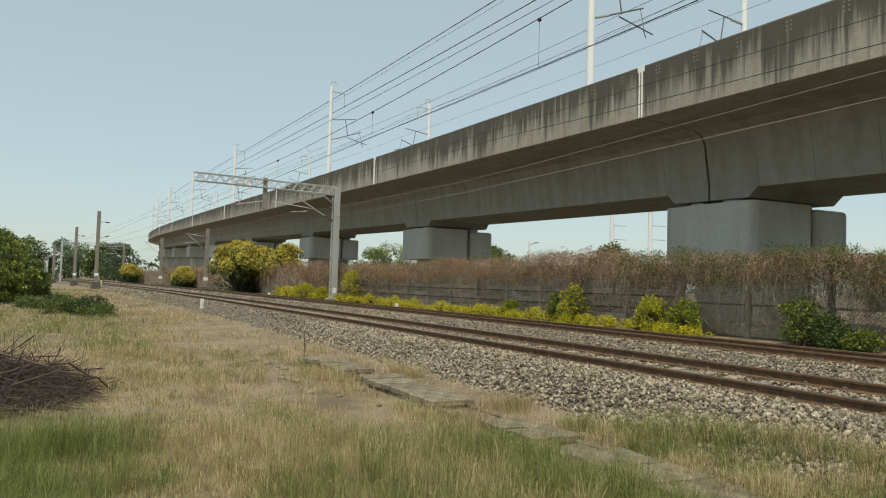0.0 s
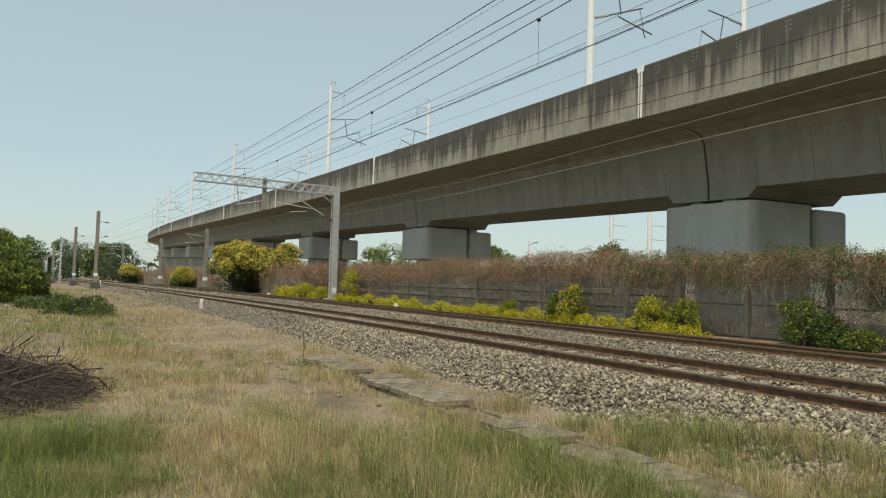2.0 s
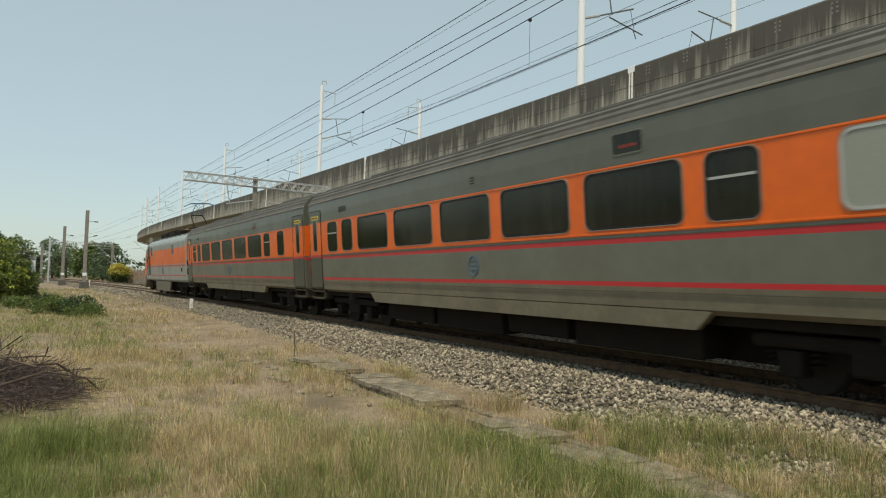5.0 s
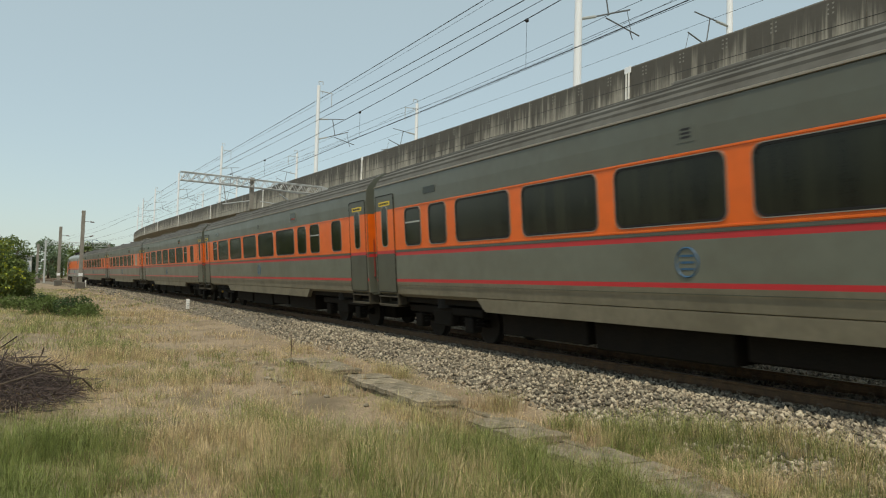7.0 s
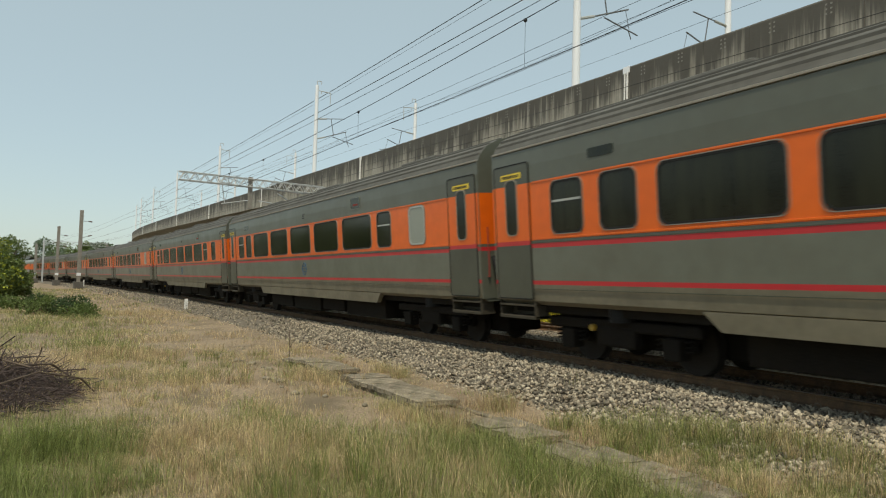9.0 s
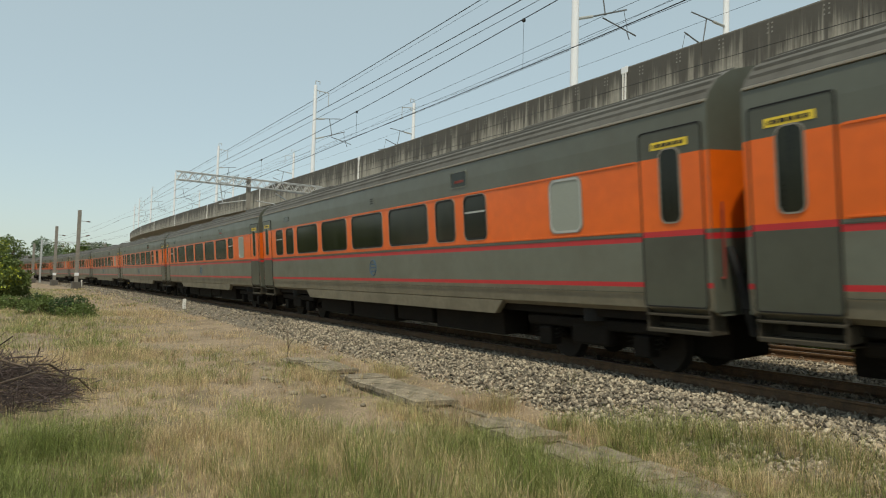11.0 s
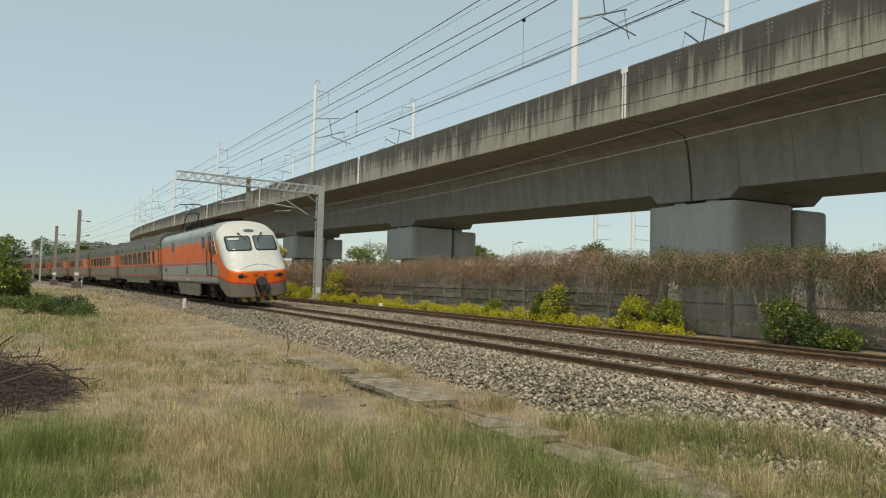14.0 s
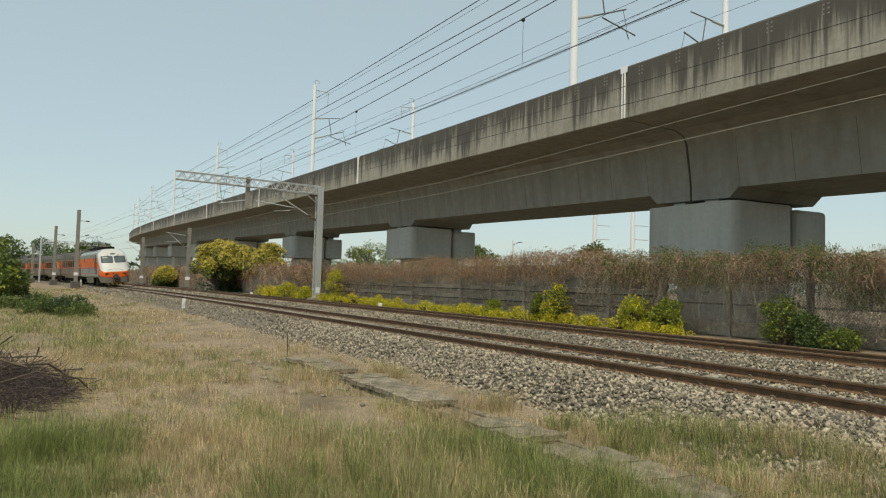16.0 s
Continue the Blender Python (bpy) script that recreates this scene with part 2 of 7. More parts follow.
def build_track():
    bm = bmesh.new()
    box(bm, -0.12, 0.12, -1.0, 1.0, -0.34, -0.155, 0.015)
    sleeper_mesh = bpy.data.meshes.new("sleeper")
    bm.to_mesh(sleeper_mesh)
    sleeper_mesh.materials.append(SLEEPER)
    bm = bmesh.new()
    # a bent spring clip: a ring and a leg
    for i in range(8):
        a, b = i / 8 * 5.0, (i + 1) / 8 * 5.0
        tube(bm, (0.042 * math.cos(a), 0.03, -0.118 + 0.034 * math.sin(a)), (0.042 * math.cos(b), 0.03, -0.118 + 0.034 * math.sin(b)), 0.011, n=5)
    tube(bm, (-0.06, 0.04, -0.15), (0.042, 0.03, -0.118), 0.011, n=5)
    box(bm, -0.06, 0.06, -0.03, 0.05, -0.158, -0.145, 0.003)
    clip_mesh = bpy.data.meshes.new("rail_clip")
    bm.to_mesh(clip_mesh)
    clip_mesh.materials.append(CLIP)
    for name, base, z, tilt, label in (("near_track", 0.0, 0.0, True, "railway track with rusty rails on concrete sleepers"), ("far_track", 4.0, 0.127, False, "second railway track with rusty rails on concrete sleepers")):
        top = empty(name, None, label, "railway track", kind="structure")
        rail(top, base - 0.533, z, tilt)
        rail(top, base + 0.533, z, tilt)
        for u in steps(1.0, 61.0, 0.6):
            s = new("sleeper", sleeper_mesh)
            s.parent = top
            if tilt:
                s.matrix_basis = track_pose(u)
            else:
                a = u / BEND
                s.matrix_basis = Matrix.Translation((*plan(u, base), z)) @ Matrix.Rotation(math.pi + a, 4, "Z")
            if u < (32 if tilt else 22):
                for y, turn in ((0.533 + 0.09, 0), (0.533 - 0.09, 180), (-0.533 + 0.09, 0), (-0.533 - 0.09, 180)):
                    c = new("rail_clip", clip_mesh)
                    c.parent = s
                    c.matrix_basis = pose(0, y, 0, 0, 0, turn)


# ---- viaduct ----
V_Y, V_TURN, V_BEND, V_BEND2, V_GRADE = 16.3045, 0.036395, -0.0010852, 0.00000569, 0.021477
V_TOP, V_EDGE, V_SOFFIT, V_IN, V_W = 8.372, 6.592, 4.36, 3.177, 10.6
V_JOINT, V_SPAN = 18.637, 25.0
_ds = 0.25
_vs = np.arange(-60, 420, _ds)
_vh = V_TURN + V_BEND * _vs + V_BEND2 * np.maximum(_vs, 0) ** 2
_vx = np.concatenate([[0], np.cumsum(-np.cos((_vh[1:] + _vh[:-1]) / 2) * _ds)])
_vy = np.concatenate([[0], np.cumsum(np.sin((_vh[1:] + _vh[:-1]) / 2) * _ds)])
_vx -= np.interp(0, _vs, _vx)
_vy -= np.interp(0, _vs, _vy) - V_Y


def via(s, off, z):
    """A point at s metres along the viaduct's near face, off metres in from it, at the height z over its start."""
    h = float(np.interp(s, _vs, _vh))
    return Vector((float(np.interp(s, _vs, _vx)) + off * math.sin(h), float(np.interp(s, _vs, _vy)) + off * math.cos(h), z + V_GRADE * s))


def via_pose(s, off, z):
    """Axes on the viaduct: x along it to the left, y towards the camera."""
    h = float(np.interp(s, _vs, _vh))
    return Matrix.Translation(via(s, off, z)) @ Matrix.Rotation(math.pi - h, 4, "Z")


GIRDER = [(0.06, V_TOP - 0.55), (0.06, V_EDGE), (0.3, V_EDGE - 0.02), (2.3, V_EDGE - 0.12), (2.75, V_EDGE - 0.28), (2.92, V_EDGE - 0.6), (V_IN, V_SOFFIT), (V_W - V_IN, V_SOFFIT), (V_W - 2.92, V_EDGE - 0.6),
          (V_W - 2.75, V_EDGE - 0.28), (V_W - 2.3, V_EDGE - 0.12), (V_W - 0.3, V_EDGE - 0.02), (V_W - 0.06, V_EDGE), (V_W - 0.06, V_TOP), (V_W - 0.22, V_TOP), (V_W - 0.22, V_TOP - 1.15),
          (0.2, V_TOP - 1.15), (0.2, V_TOP - 0.55)]


def build_viaduct():
    top = empty("viaduct", None, "long curved grey concrete railway viaduct with a streaked parapet", "viaduct", kind="structure")
    bm = bmesh.new()
    box(bm, -0.028, 0.028, -0.004, 0.006, -0.022, 0.022)
    socket = bpy.data.meshes.new("lifting_socket")
    bm.to_mesh(socket)
    bm.free()
    socket.materials.append(SOCKET)
    for k in range(-2, 14):
        s0, s1 = V_JOINT + (k - 1) * V_SPAN + 0.05, V_JOINT + k * V_SPAN - 0.05
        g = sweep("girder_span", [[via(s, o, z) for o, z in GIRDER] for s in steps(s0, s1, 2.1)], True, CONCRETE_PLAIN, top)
        # parapet panels, with open joints between them
        n = 15 if k < 6 else 5
        w = (s1 - s0) / n
        for i in range(n):
            a, b = s0 + i * w + 0.006, s0 + (i + 1) * w - 0.006
            d = 0.012 * (((i * 7 + k * 3) % 5) / 4 - 0.5)
            ring = [(0.0 + d, V_EDGE + 0.015), (0.0 + d, V_TOP - 0.05), (0.03 + d, V_TOP), (0.20, V_TOP), (0.20, V_TOP - 0.56), (0.055, V_TOP - 0.56), (0.055, V_EDGE + 0.015)]
            sweep("parapet_panel", [[via(s, o, z) for o, z in ring] for s in ((a, b) if k < 4 else steps(a, b, 1.6))], True, CONCRETE, g)
            # grouted lifting sockets in two short columns near the top edge
            if -1 <= k < 3:
                for q in (-0.07, 0.07):
                    for dz in (0.16, 0.28, 0.40):
                        o = new("lifting_socket", socket)
                        o.parent = g
                        o.matrix_basis = via_pose(a + 0.55 * w + q, d, V_TOP - dz)
        # seams of the formwork down the web
        if k < 5:
            for sx in steps(s0, s1, 2.08)[1:-1]:
                bm = bmesh.new()
                tube(bm, via(sx, 2.925, V_EDGE - 0.62), via(sx, V_IN - 0.005, V_SOFFIT + 0.02), 0.009, n=4)
                part("formwork_seam", bm, SEAM, g)
        # lowered ends over the bearings
        for a, b in ((s0, s0 + 2.0), (s1 - 2.0, s1)):
            far = a if a == s1 - 2.0 else b
            near = b if a == s1 - 2.0 else a
            rings = []
            for s, drop in ((near, 0.33), (far + (0.35 if far < near else -0.35), 0.33), (far, 0.004)):
                rings.append([via(s, V_IN - 0.04 + 0.0, V_SOFFIT + 0.12), via(s, V_IN - 0.02, V_SOFFIT - drop), via(s, V_W - V_IN + 0.02, V_SOFFIT - drop), via(s, V_W - V_IN + 0.04, V_SOFFIT + 0.12)])
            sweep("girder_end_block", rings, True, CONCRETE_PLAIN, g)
        # rain pipe and cover plate at the joint
        if k < 7:
            m = via_pose(s1 + 0.05, 0, 0)
            bm = bmesh.new()
            box(bm, -0.16, 0.16, 0.0, 0.035, V_TOP - 0.22, V_TOP + 0.012, 0.01)
            ob = part("joint_plate", bm, MAST_WHITE, g, "pale metal joint cover plate")
            ob.matrix_basis = m
            bm = bmesh.new()
            tube(bm, (-0.07, 0.03, V_EDGE), (-0.07, 0.03, V_TOP - 0.2), 0.035, n=8)
            tube(bm, (0.06, 0.03, V_EDGE), (0.06, 0.03, V_TOP - 0.2), 0.03, n=8)
            ob = part("rain_pipe", bm, POST_PAINT, g, "weathered white rain pipe")
            ob.matrix_basis = m
    return top


def build_piers():
    def pier(k):
        s = V_JOINT + k * V_SPAN
        m = via_pose(s, 2.9, 0)
        zt = 4.0 - 0.12 + V_GRADE * s
        m.translation.z = 0
        thing = empty("viaduct_pier", m, "pale grey concrete viaduct pier head on a narrower shaft", "pier", "viaduct piers", "structure")
        bm = bmesh.new()
        box(bm, -2.05, 2.05, -3.15, 0, zt - 2.0, zt)
        v = [e for e in bm.edges if abs(e.verts[0].co.z - e.verts[1].co.z) > 1]
        bmesh.ops.bevel(bm, geom=v, offset=0.42, segments=6, affect="EDGES", profile=0.5)
        part("pier_head", bm, CONCRETE_PIER, thing, smooth=False)
        bm = bmesh.new()
        box(bm, -2.05, 2.05, -4.85, -3.2, zt - 2.0, zt - 0.1, 0.15)
        part("pier_head", bm, CONCRETE_PIER, thing)
        bm = bmesh.new()
        box(bm, -1.2, 1.2, -4.2, -0.7, -0.5, zt - 1.99, 0.25)
        part("pier_shaft", bm, CONCRETE_PIER, thing)
        for x in (-0.75, 0.75):
            for y in (-0.75, -4.0):
                bm = bmesh.new()
                box(bm, x - 0.3, x + 0.3, y - 0.3, y + 0.3, zt - 0.11, zt + 0.15, 0.03)
                box(bm, x - 0.22, x + 0.22, y - 0.22, y + 0.22, zt + 0.05, zt + 0.27 + 0.02, 0.02)
                part("bearing", bm, MAST_GREY, thing, "dull steel bridge bearing")
    for k in range(-1, 12):
        pier(k)


# ---- overhead line on the viaduct ----
def wire(name, pts, r, label, material=None, n=5):
    """One hanging wire through points, sagging a little between them."""
    pts = [Vector(p) for p in pts]
    rings = []
    for i, p in enumerate(pts):
        d = (pts[min(i + 1, len(pts) - 1)] - pts[max(i - 1, 0)]).normalized()
        side = d.cross(Vector((0, 0, 1))).normalized()
        up = side.cross(d)
        rings.append([p + r * (math.cos(q) * side + math.sin(q) * up) for q in (2 * math.pi * k / n for k in range(n))])
    return tagged(sweep(name, rings, True, material or WIRE, smooth=True), label, "overhead wire", "overhead wires")


NEAR_MASTS = [-11.5, 22.4, 55.4, 92.0, 125.0, 157.0, 187.0, 213.0]


def cantilever(thing, sign, z):
    """The hinged bracket that holds the wires: sign +1 reaches towards -y."""
    def bar(name, a, b, r, mtl, label=""):
        bm = bmesh.new()
        tube(bm, a, b, r, n=7)
        part(name, bm, mtl, thing, label)
    f = -sign
    bar("bracket_tube", (0, f * 0.5, z + 0.0), (0, f * 2.6, z + 0.75), 0.035, DARK_STEEL)
    bar("bracket_tube", (0, f * 0.5, z + 1.55), (0, f * 2.2, z + 1.75), 0.03, DARK_STEEL)
    bar("bracket_tube", (0, f * 1.5, z + 0.30), (0, f * 1.25, z + 1.65), 0.028, DARK_STEEL)
    bar("registration_arm", (0.1, f * 1.45, z + 0.22), (0.1, f * 3.2, z - 0.2), 0.03, DARK_STEEL)
    bar("steady_arm", (0.1, f * 2.7, z - 0.08), (0.1, f * 2.85, z - 0.42), 0.022, DARK_STEEL)
    bar("stay_wire", (0.05, f * 2.5, z + 0.72), (0.05, f * 2.7, z - 0.05), 0.012, DARK_STEEL)
    bar("insulator", (0, f * 0.15, z - 0.1), (0, f * 0.85, z + 0.12), 0.06, PALE_CERAMIC, "ribbed pale grey insulator")
    bar("insulator", (0, f * 0.15, z + 1.5), (0, f * 0.85, z + 1.58), 0.06, PALE_CERAMIC, "ribbed pale grey insulator")


def build_viaduct_masts():
    def mast(s, off, sign):
        m = via_pose(s, off, 0)
        base = V_TOP - 1.16 + V_GRADE * s
        m.translation.z = base
        thing = empty("viaduct_mast", m, "tall white painted steel overhead line mast on the viaduct", "line mast", "viaduct line masts")
        h = 16.0 - (V_TOP - 1.16)
        bm = bmesh.new()
        tube(bm, (0, 0, 0), (0, 0, h - 0.35), 0.17, 0.13, 14, caps=False)
        part("pole", bm, MAST_WHITE, thing, smooth=True)
        bm = bmesh.new()
        box(bm, -0.3, 0.3, -0.3, 0.3, 0, 0.05, 0.01)
        for a in (-0.22, 0.22):
            for b in (-0.22, 0.22):
                tube(bm, (a, b, 0), (a, b, 0.16), 0.025, n=6)
        part("foot_plate", bm, MAST_GREY, thing)
        bm = bmesh.new()
        tube(bm, (0, 0, h - 0.4), (0, 0, h), 0.035)
        tube(bm, (0, 0, h), (0, -sign * 0.35, h), 0.03)
        tube(bm, (0, -sign * 0.35, h), (0, -sign * 0.35, h - 0.25), 0.03)
        part("top_bracket", bm, MAST_GREY, thing)
        bm = bmesh.new()
        tube(bm, (0, 0, h - 0.75), (0, -sign * 1.15, h - 0.85), 0.035)
        tube(bm, (0, -sign * 1.12, h - 0.85), (0, -sign * 1.12, h - 1.95), 0.03)
        tube(bm, (0, -sign * 0.35, h - 0.78), (0, -sign * 0.35, h - 1.0), 0.03)
        part("feeder_bracket", bm, MAST_GREY, thing)
        cantilever(thing, sign, 11.45 - (V_TOP - 1.16))
    for s in NEAR_MASTS:
        mast(s, 0.72, 1)
    for s in (-11.0, 23.1, 56.2, 90.6, 124.0, 156.0):
        mast(s, V_W - 0.72, -1)
    for name, off, z, sag, r, label in (("feeder_wire", 1.83, 15.30, -0.02, 0.024, "dark feeder wire high over the viaduct"), ("feeder_wire", 1.83, 14.10, 0.0, 0.024, "dark feeder wire high over the viaduct"),
                                        ("earth_wire", 1.83, 15.0, -0.02, 0.009, "thin earth wire at the mast tops"), ("messenger_wire", 2.9, 12.15, 0.1, 0.010, "thin messenger wire over the viaduct"),
                                        ("contact_wire", 3.0, 11.62, 0.05, 0.010, "contact wire over the viaduct track"), ("contact_wire", 3.15, 11.42, 0.05, 0.010, "contact wire over the viaduct track"),
                                        ("messenger_wire", V_W - 2.9, 14.25, 0.4, 0.008, "thin messenger wire over the viaduct"), ("contact_wire", V_W - 3.0, 12.55, 0.05, 0.008, "contact wire over the viaduct track")):
        pts = []
        for a, b in zip(NEAR_MASTS, NEAR_MASTS[1:]):
            for i in range(7 if b < 130 else 3):
                t = i / (7 if b < 130 else 3)
                pts.append(via(a + (b - a) * t, off, z - sag * 4 * t * (1 - t)))
        pts.append(via(NEAR_MASTS[-1], off, z))
        wire(name, pts, r, label)


build_ground()
build_ballast()
build_track()
build_viaduct()
build_piers()
build_viaduct_masts()
# ---- overhead line of the two tracks ----
def flat_pose(u, lat, z):
    return Matrix.Translation((*plan(u, lat), z)) @ Matrix.Rotation(math.pi + u / BEND, 4, "Z")


def lattice(bm, a, b, side, depth, n, r):
    """A truss between a and b: two chords side by side, with zigzag bars; side: the unit vector across, depth: its width."""
    a, b, side = Vector(a), Vector(b), Vector(side)
    for d in (0, depth):
        tube(bm, a + side * d, b + side * d, r, n=5)
    for i in range(n):
        p, q = a.lerp(b, i / n), a.lerp(b, (i + 0.5) / n)
        o = a.lerp(b, (i + 1) / n)
        tube(bm, p, q + side * depth, r * 0.7, n=4)
        tube(bm, q + side * depth, o, r * 0.7, n=4)


def line_bracket(thing, reach, z):
    def bar(name, a, b, r, mtl, label=""):
        bm = bmesh.new()
        tube(bm, a, b, r, n=6)
        part(name, bm, mtl, thing, label)
    bar("bracket_tube", (0, reach * 0.15, z + 1.3), (0, reach, z + 1.55), 0.03, MAST_GREY)
    bar("bracket_tube", (0, reach * 0.15, z), (0, reach * 0.85, z + 1.4), 0.03, MAST_GREY)
    bar("registration_arm", (0.05, reach * 0.5, z + 0.62), (0.05, reach * 0.98, z + 0.5), 0.022, MAST_GREY)
    bar("insulator", (0, reach * 0.03, z - 0.05), (0, reach * 0.15, z), 0.06, CERAMIC, "brown insulator")
    bar("insulator", (0, reach * 0.03, z + 1.3), (0, reach * 0.15, z + 1.3), 0.06, CERAMIC, "brown insulator")


def build_gantry():
    thing = empty("cantilever_gantry", flat_pose(44.2, 6.5, 0), "grey lattice steel gantry with a long truss arm over both tracks", "line gantry")
    H = 7.2
    for x in (-0.19, 0.19):
        for y in (-0.16, 0.16):
            bm = bmesh.new()
            box(bm, x - 0.035, x + 0.035, y - 0.035, y + 0.035, -0.15, H, 0.004)
            part("mast_leg", bm, MAST_GREY, thing)
    bm = bmesh.new()
    for y in (-0.16, 0.16):
        for i in range(16):
            z = 0.1 + i * 0.44
            tube(bm, (-0.19, y, z), (0.19, y, z + 0.22), 0.018, n=4)
            tube(bm, (0.19, y, z + 0.22), (-0.19, y, z + 0.44), 0.018, n=4)
    for i in range(16):
        z = 0.1 + i * 0.44
        tube(bm, (0.19, -0.16, z), (0.19, 0.16, z + 0.22), 0.016, n=4)
        tube(bm, (-0.19, -0.16, z + 0.22), (-0.19, 0.16, z + 0.44), 0.016, n=4)
    part("mast_lacing", bm, MAST_GREY, thing)
    bm = bmesh.new()
    box(bm, -0.232, -0.212, -0.20, 0.20, -0.1, H, 0.003)
    part("mast_flange", bm, MAST_GREY, thing, "flat grey steel flange")
    bm = bmesh.new()
    box(bm, -0.45, 0.45, -0.45, 0.45, -0.3, 0.12, 0.04)
    part("footing", bm, MAST_CONC, thing, "square concrete footing")
    bm = bmesh.new()
    box(bm, -0.246, -0.234, -0.13, 0.13, 0.45, 0.8, 0.003)
    part("sign_plate", bm, MAST_WHITE, thing, "small white plate")
    # the arm: a lattice box over the tracks
    bm = bmesh.new()
    for x in (-0.2, 0.2):
        lattice(bm, (x, 0.0, H - 0.47), (x, 8.75, H - 0.34), (0, 0, 1), 0.48, 15, 0.032)
    for z in (0, 0.48):
        for i in range(16):
            t = i / 15
            y, zz = 8.75 * t, H - 0.47 + 0.13 * t + z
            tube(bm, (-0.2, y, zz), (0.2, y, zz), 0.02, n=4)
    part("truss_arm", bm, MAST_GREY, thing)
    bm = bmesh.new()
    tube(bm, (0, 0.1, H - 1.1), (0, 1.1, H - 0.4), 0.035, n=6)
    part("knee_brace", bm, MAST_GREY, thing)
    bm = bmesh.new()
    box(bm, -0.1, 0.1, 4.48, 4.72, H - 1.75, H + 0.2, 0.01)
    part("drop_post", bm, MAST_CONC, thing, "weathered grey-brown drop post")
    for name, p, q, r, mtl in (("bracket_tube", (0, 0.2, 5.05), (0, 2.9, 6.55), 0.035, MAST_GREY), ("bracket_tube", (0, 0.2, 6.62), (0, 3.6, 6.78), 0.03, MAST_GREY), ("registration_arm", (0.05, 1.55, 5.74), (0.05, 4.05, 6.0), 0.03, MAST_GREY),
                               ("steady_arm", (0.1, 1.9, 5.55), (0.1, 2.9, 5.45), 0.02, MAST_GREY), ("insulator", (0, 0.2, 5.05), (0, 0.75, 5.36), 0.07, CERAMIC), ("insulator", (0, 0.2, 6.62), (0, 0.7, 6.64), 0.06, CERAMIC)):
        bm = bmesh.new()
        tube(bm, p, q, r, n=7)
        part(name, bm, mtl, thing, "brown insulator" if name == "insulator" else "")
    for a, b in (((0, 4.6, 6.0), (0, 6.3, 5.65)), ((0, 4.6, 6.75), (0, 6.4, 6.95)), ((0, 6.1, 5.7), (0, 6.3, 6.9))):
        bm = bmesh.new()
        tube(bm, a, b, 0.028, n=6)
        part("bracket_tube", bm, MAST_GREY, thing)


def line_mast(u, lat, height, base, mtl, label, reach, z):
    thing = empty("line_mast", flat_pose(u, lat, base), label, "line mast", "line masts along the tracks")
    bm = bmesh.new()
    w = 0.25 if lat < 0 else 0.14
    for x in (-w, w):
        box(bm, x - 0.05, x + 0.05, -0.18, 0.18, 0, height, 0.01)
    box(bm, -w, w, -0.03, 0.03, 0, height)
    part("pole", bm, mtl, thing)
    bm = bmesh.new()
    box(bm, -0.5, 0.5, -0.5, 0.5, -0.6, 0.2, 0.04)
    part("footing", bm, FOOTING, thing, "dark weathered concrete footing")
    for zz in (0.9,):
        bm = bmesh.new()
        box(bm, -w - 0.06, w + 0.06, -0.21, 0.21, zz, zz + 0.35, 0.005)
        part("white_band", bm, MAST_WHITE, thing, "white painted band")
    if lat > 0:
        line_bracket(thing, reach, z)
    else:
        # two short arms with dark insulators
        for zz, dz in ((height - 1.25, -0.05), (height - 3.2, 0.35)):
            bm = bmesh.new()
            tube(bm, (0, -0.2, zz), (0, -1.25, zz + dz), 0.035, n=6)
            part("arm", bm, MAST_GREY, thing)
            bm = bmesh.new()
            tube(bm, (0, -0.75, zz + dz * 0.52), (0, -1.15, zz + dz * 0.9), 0.07, n=8)
            part("insulator", bm, CERAMIC, thing, "brown insulator")


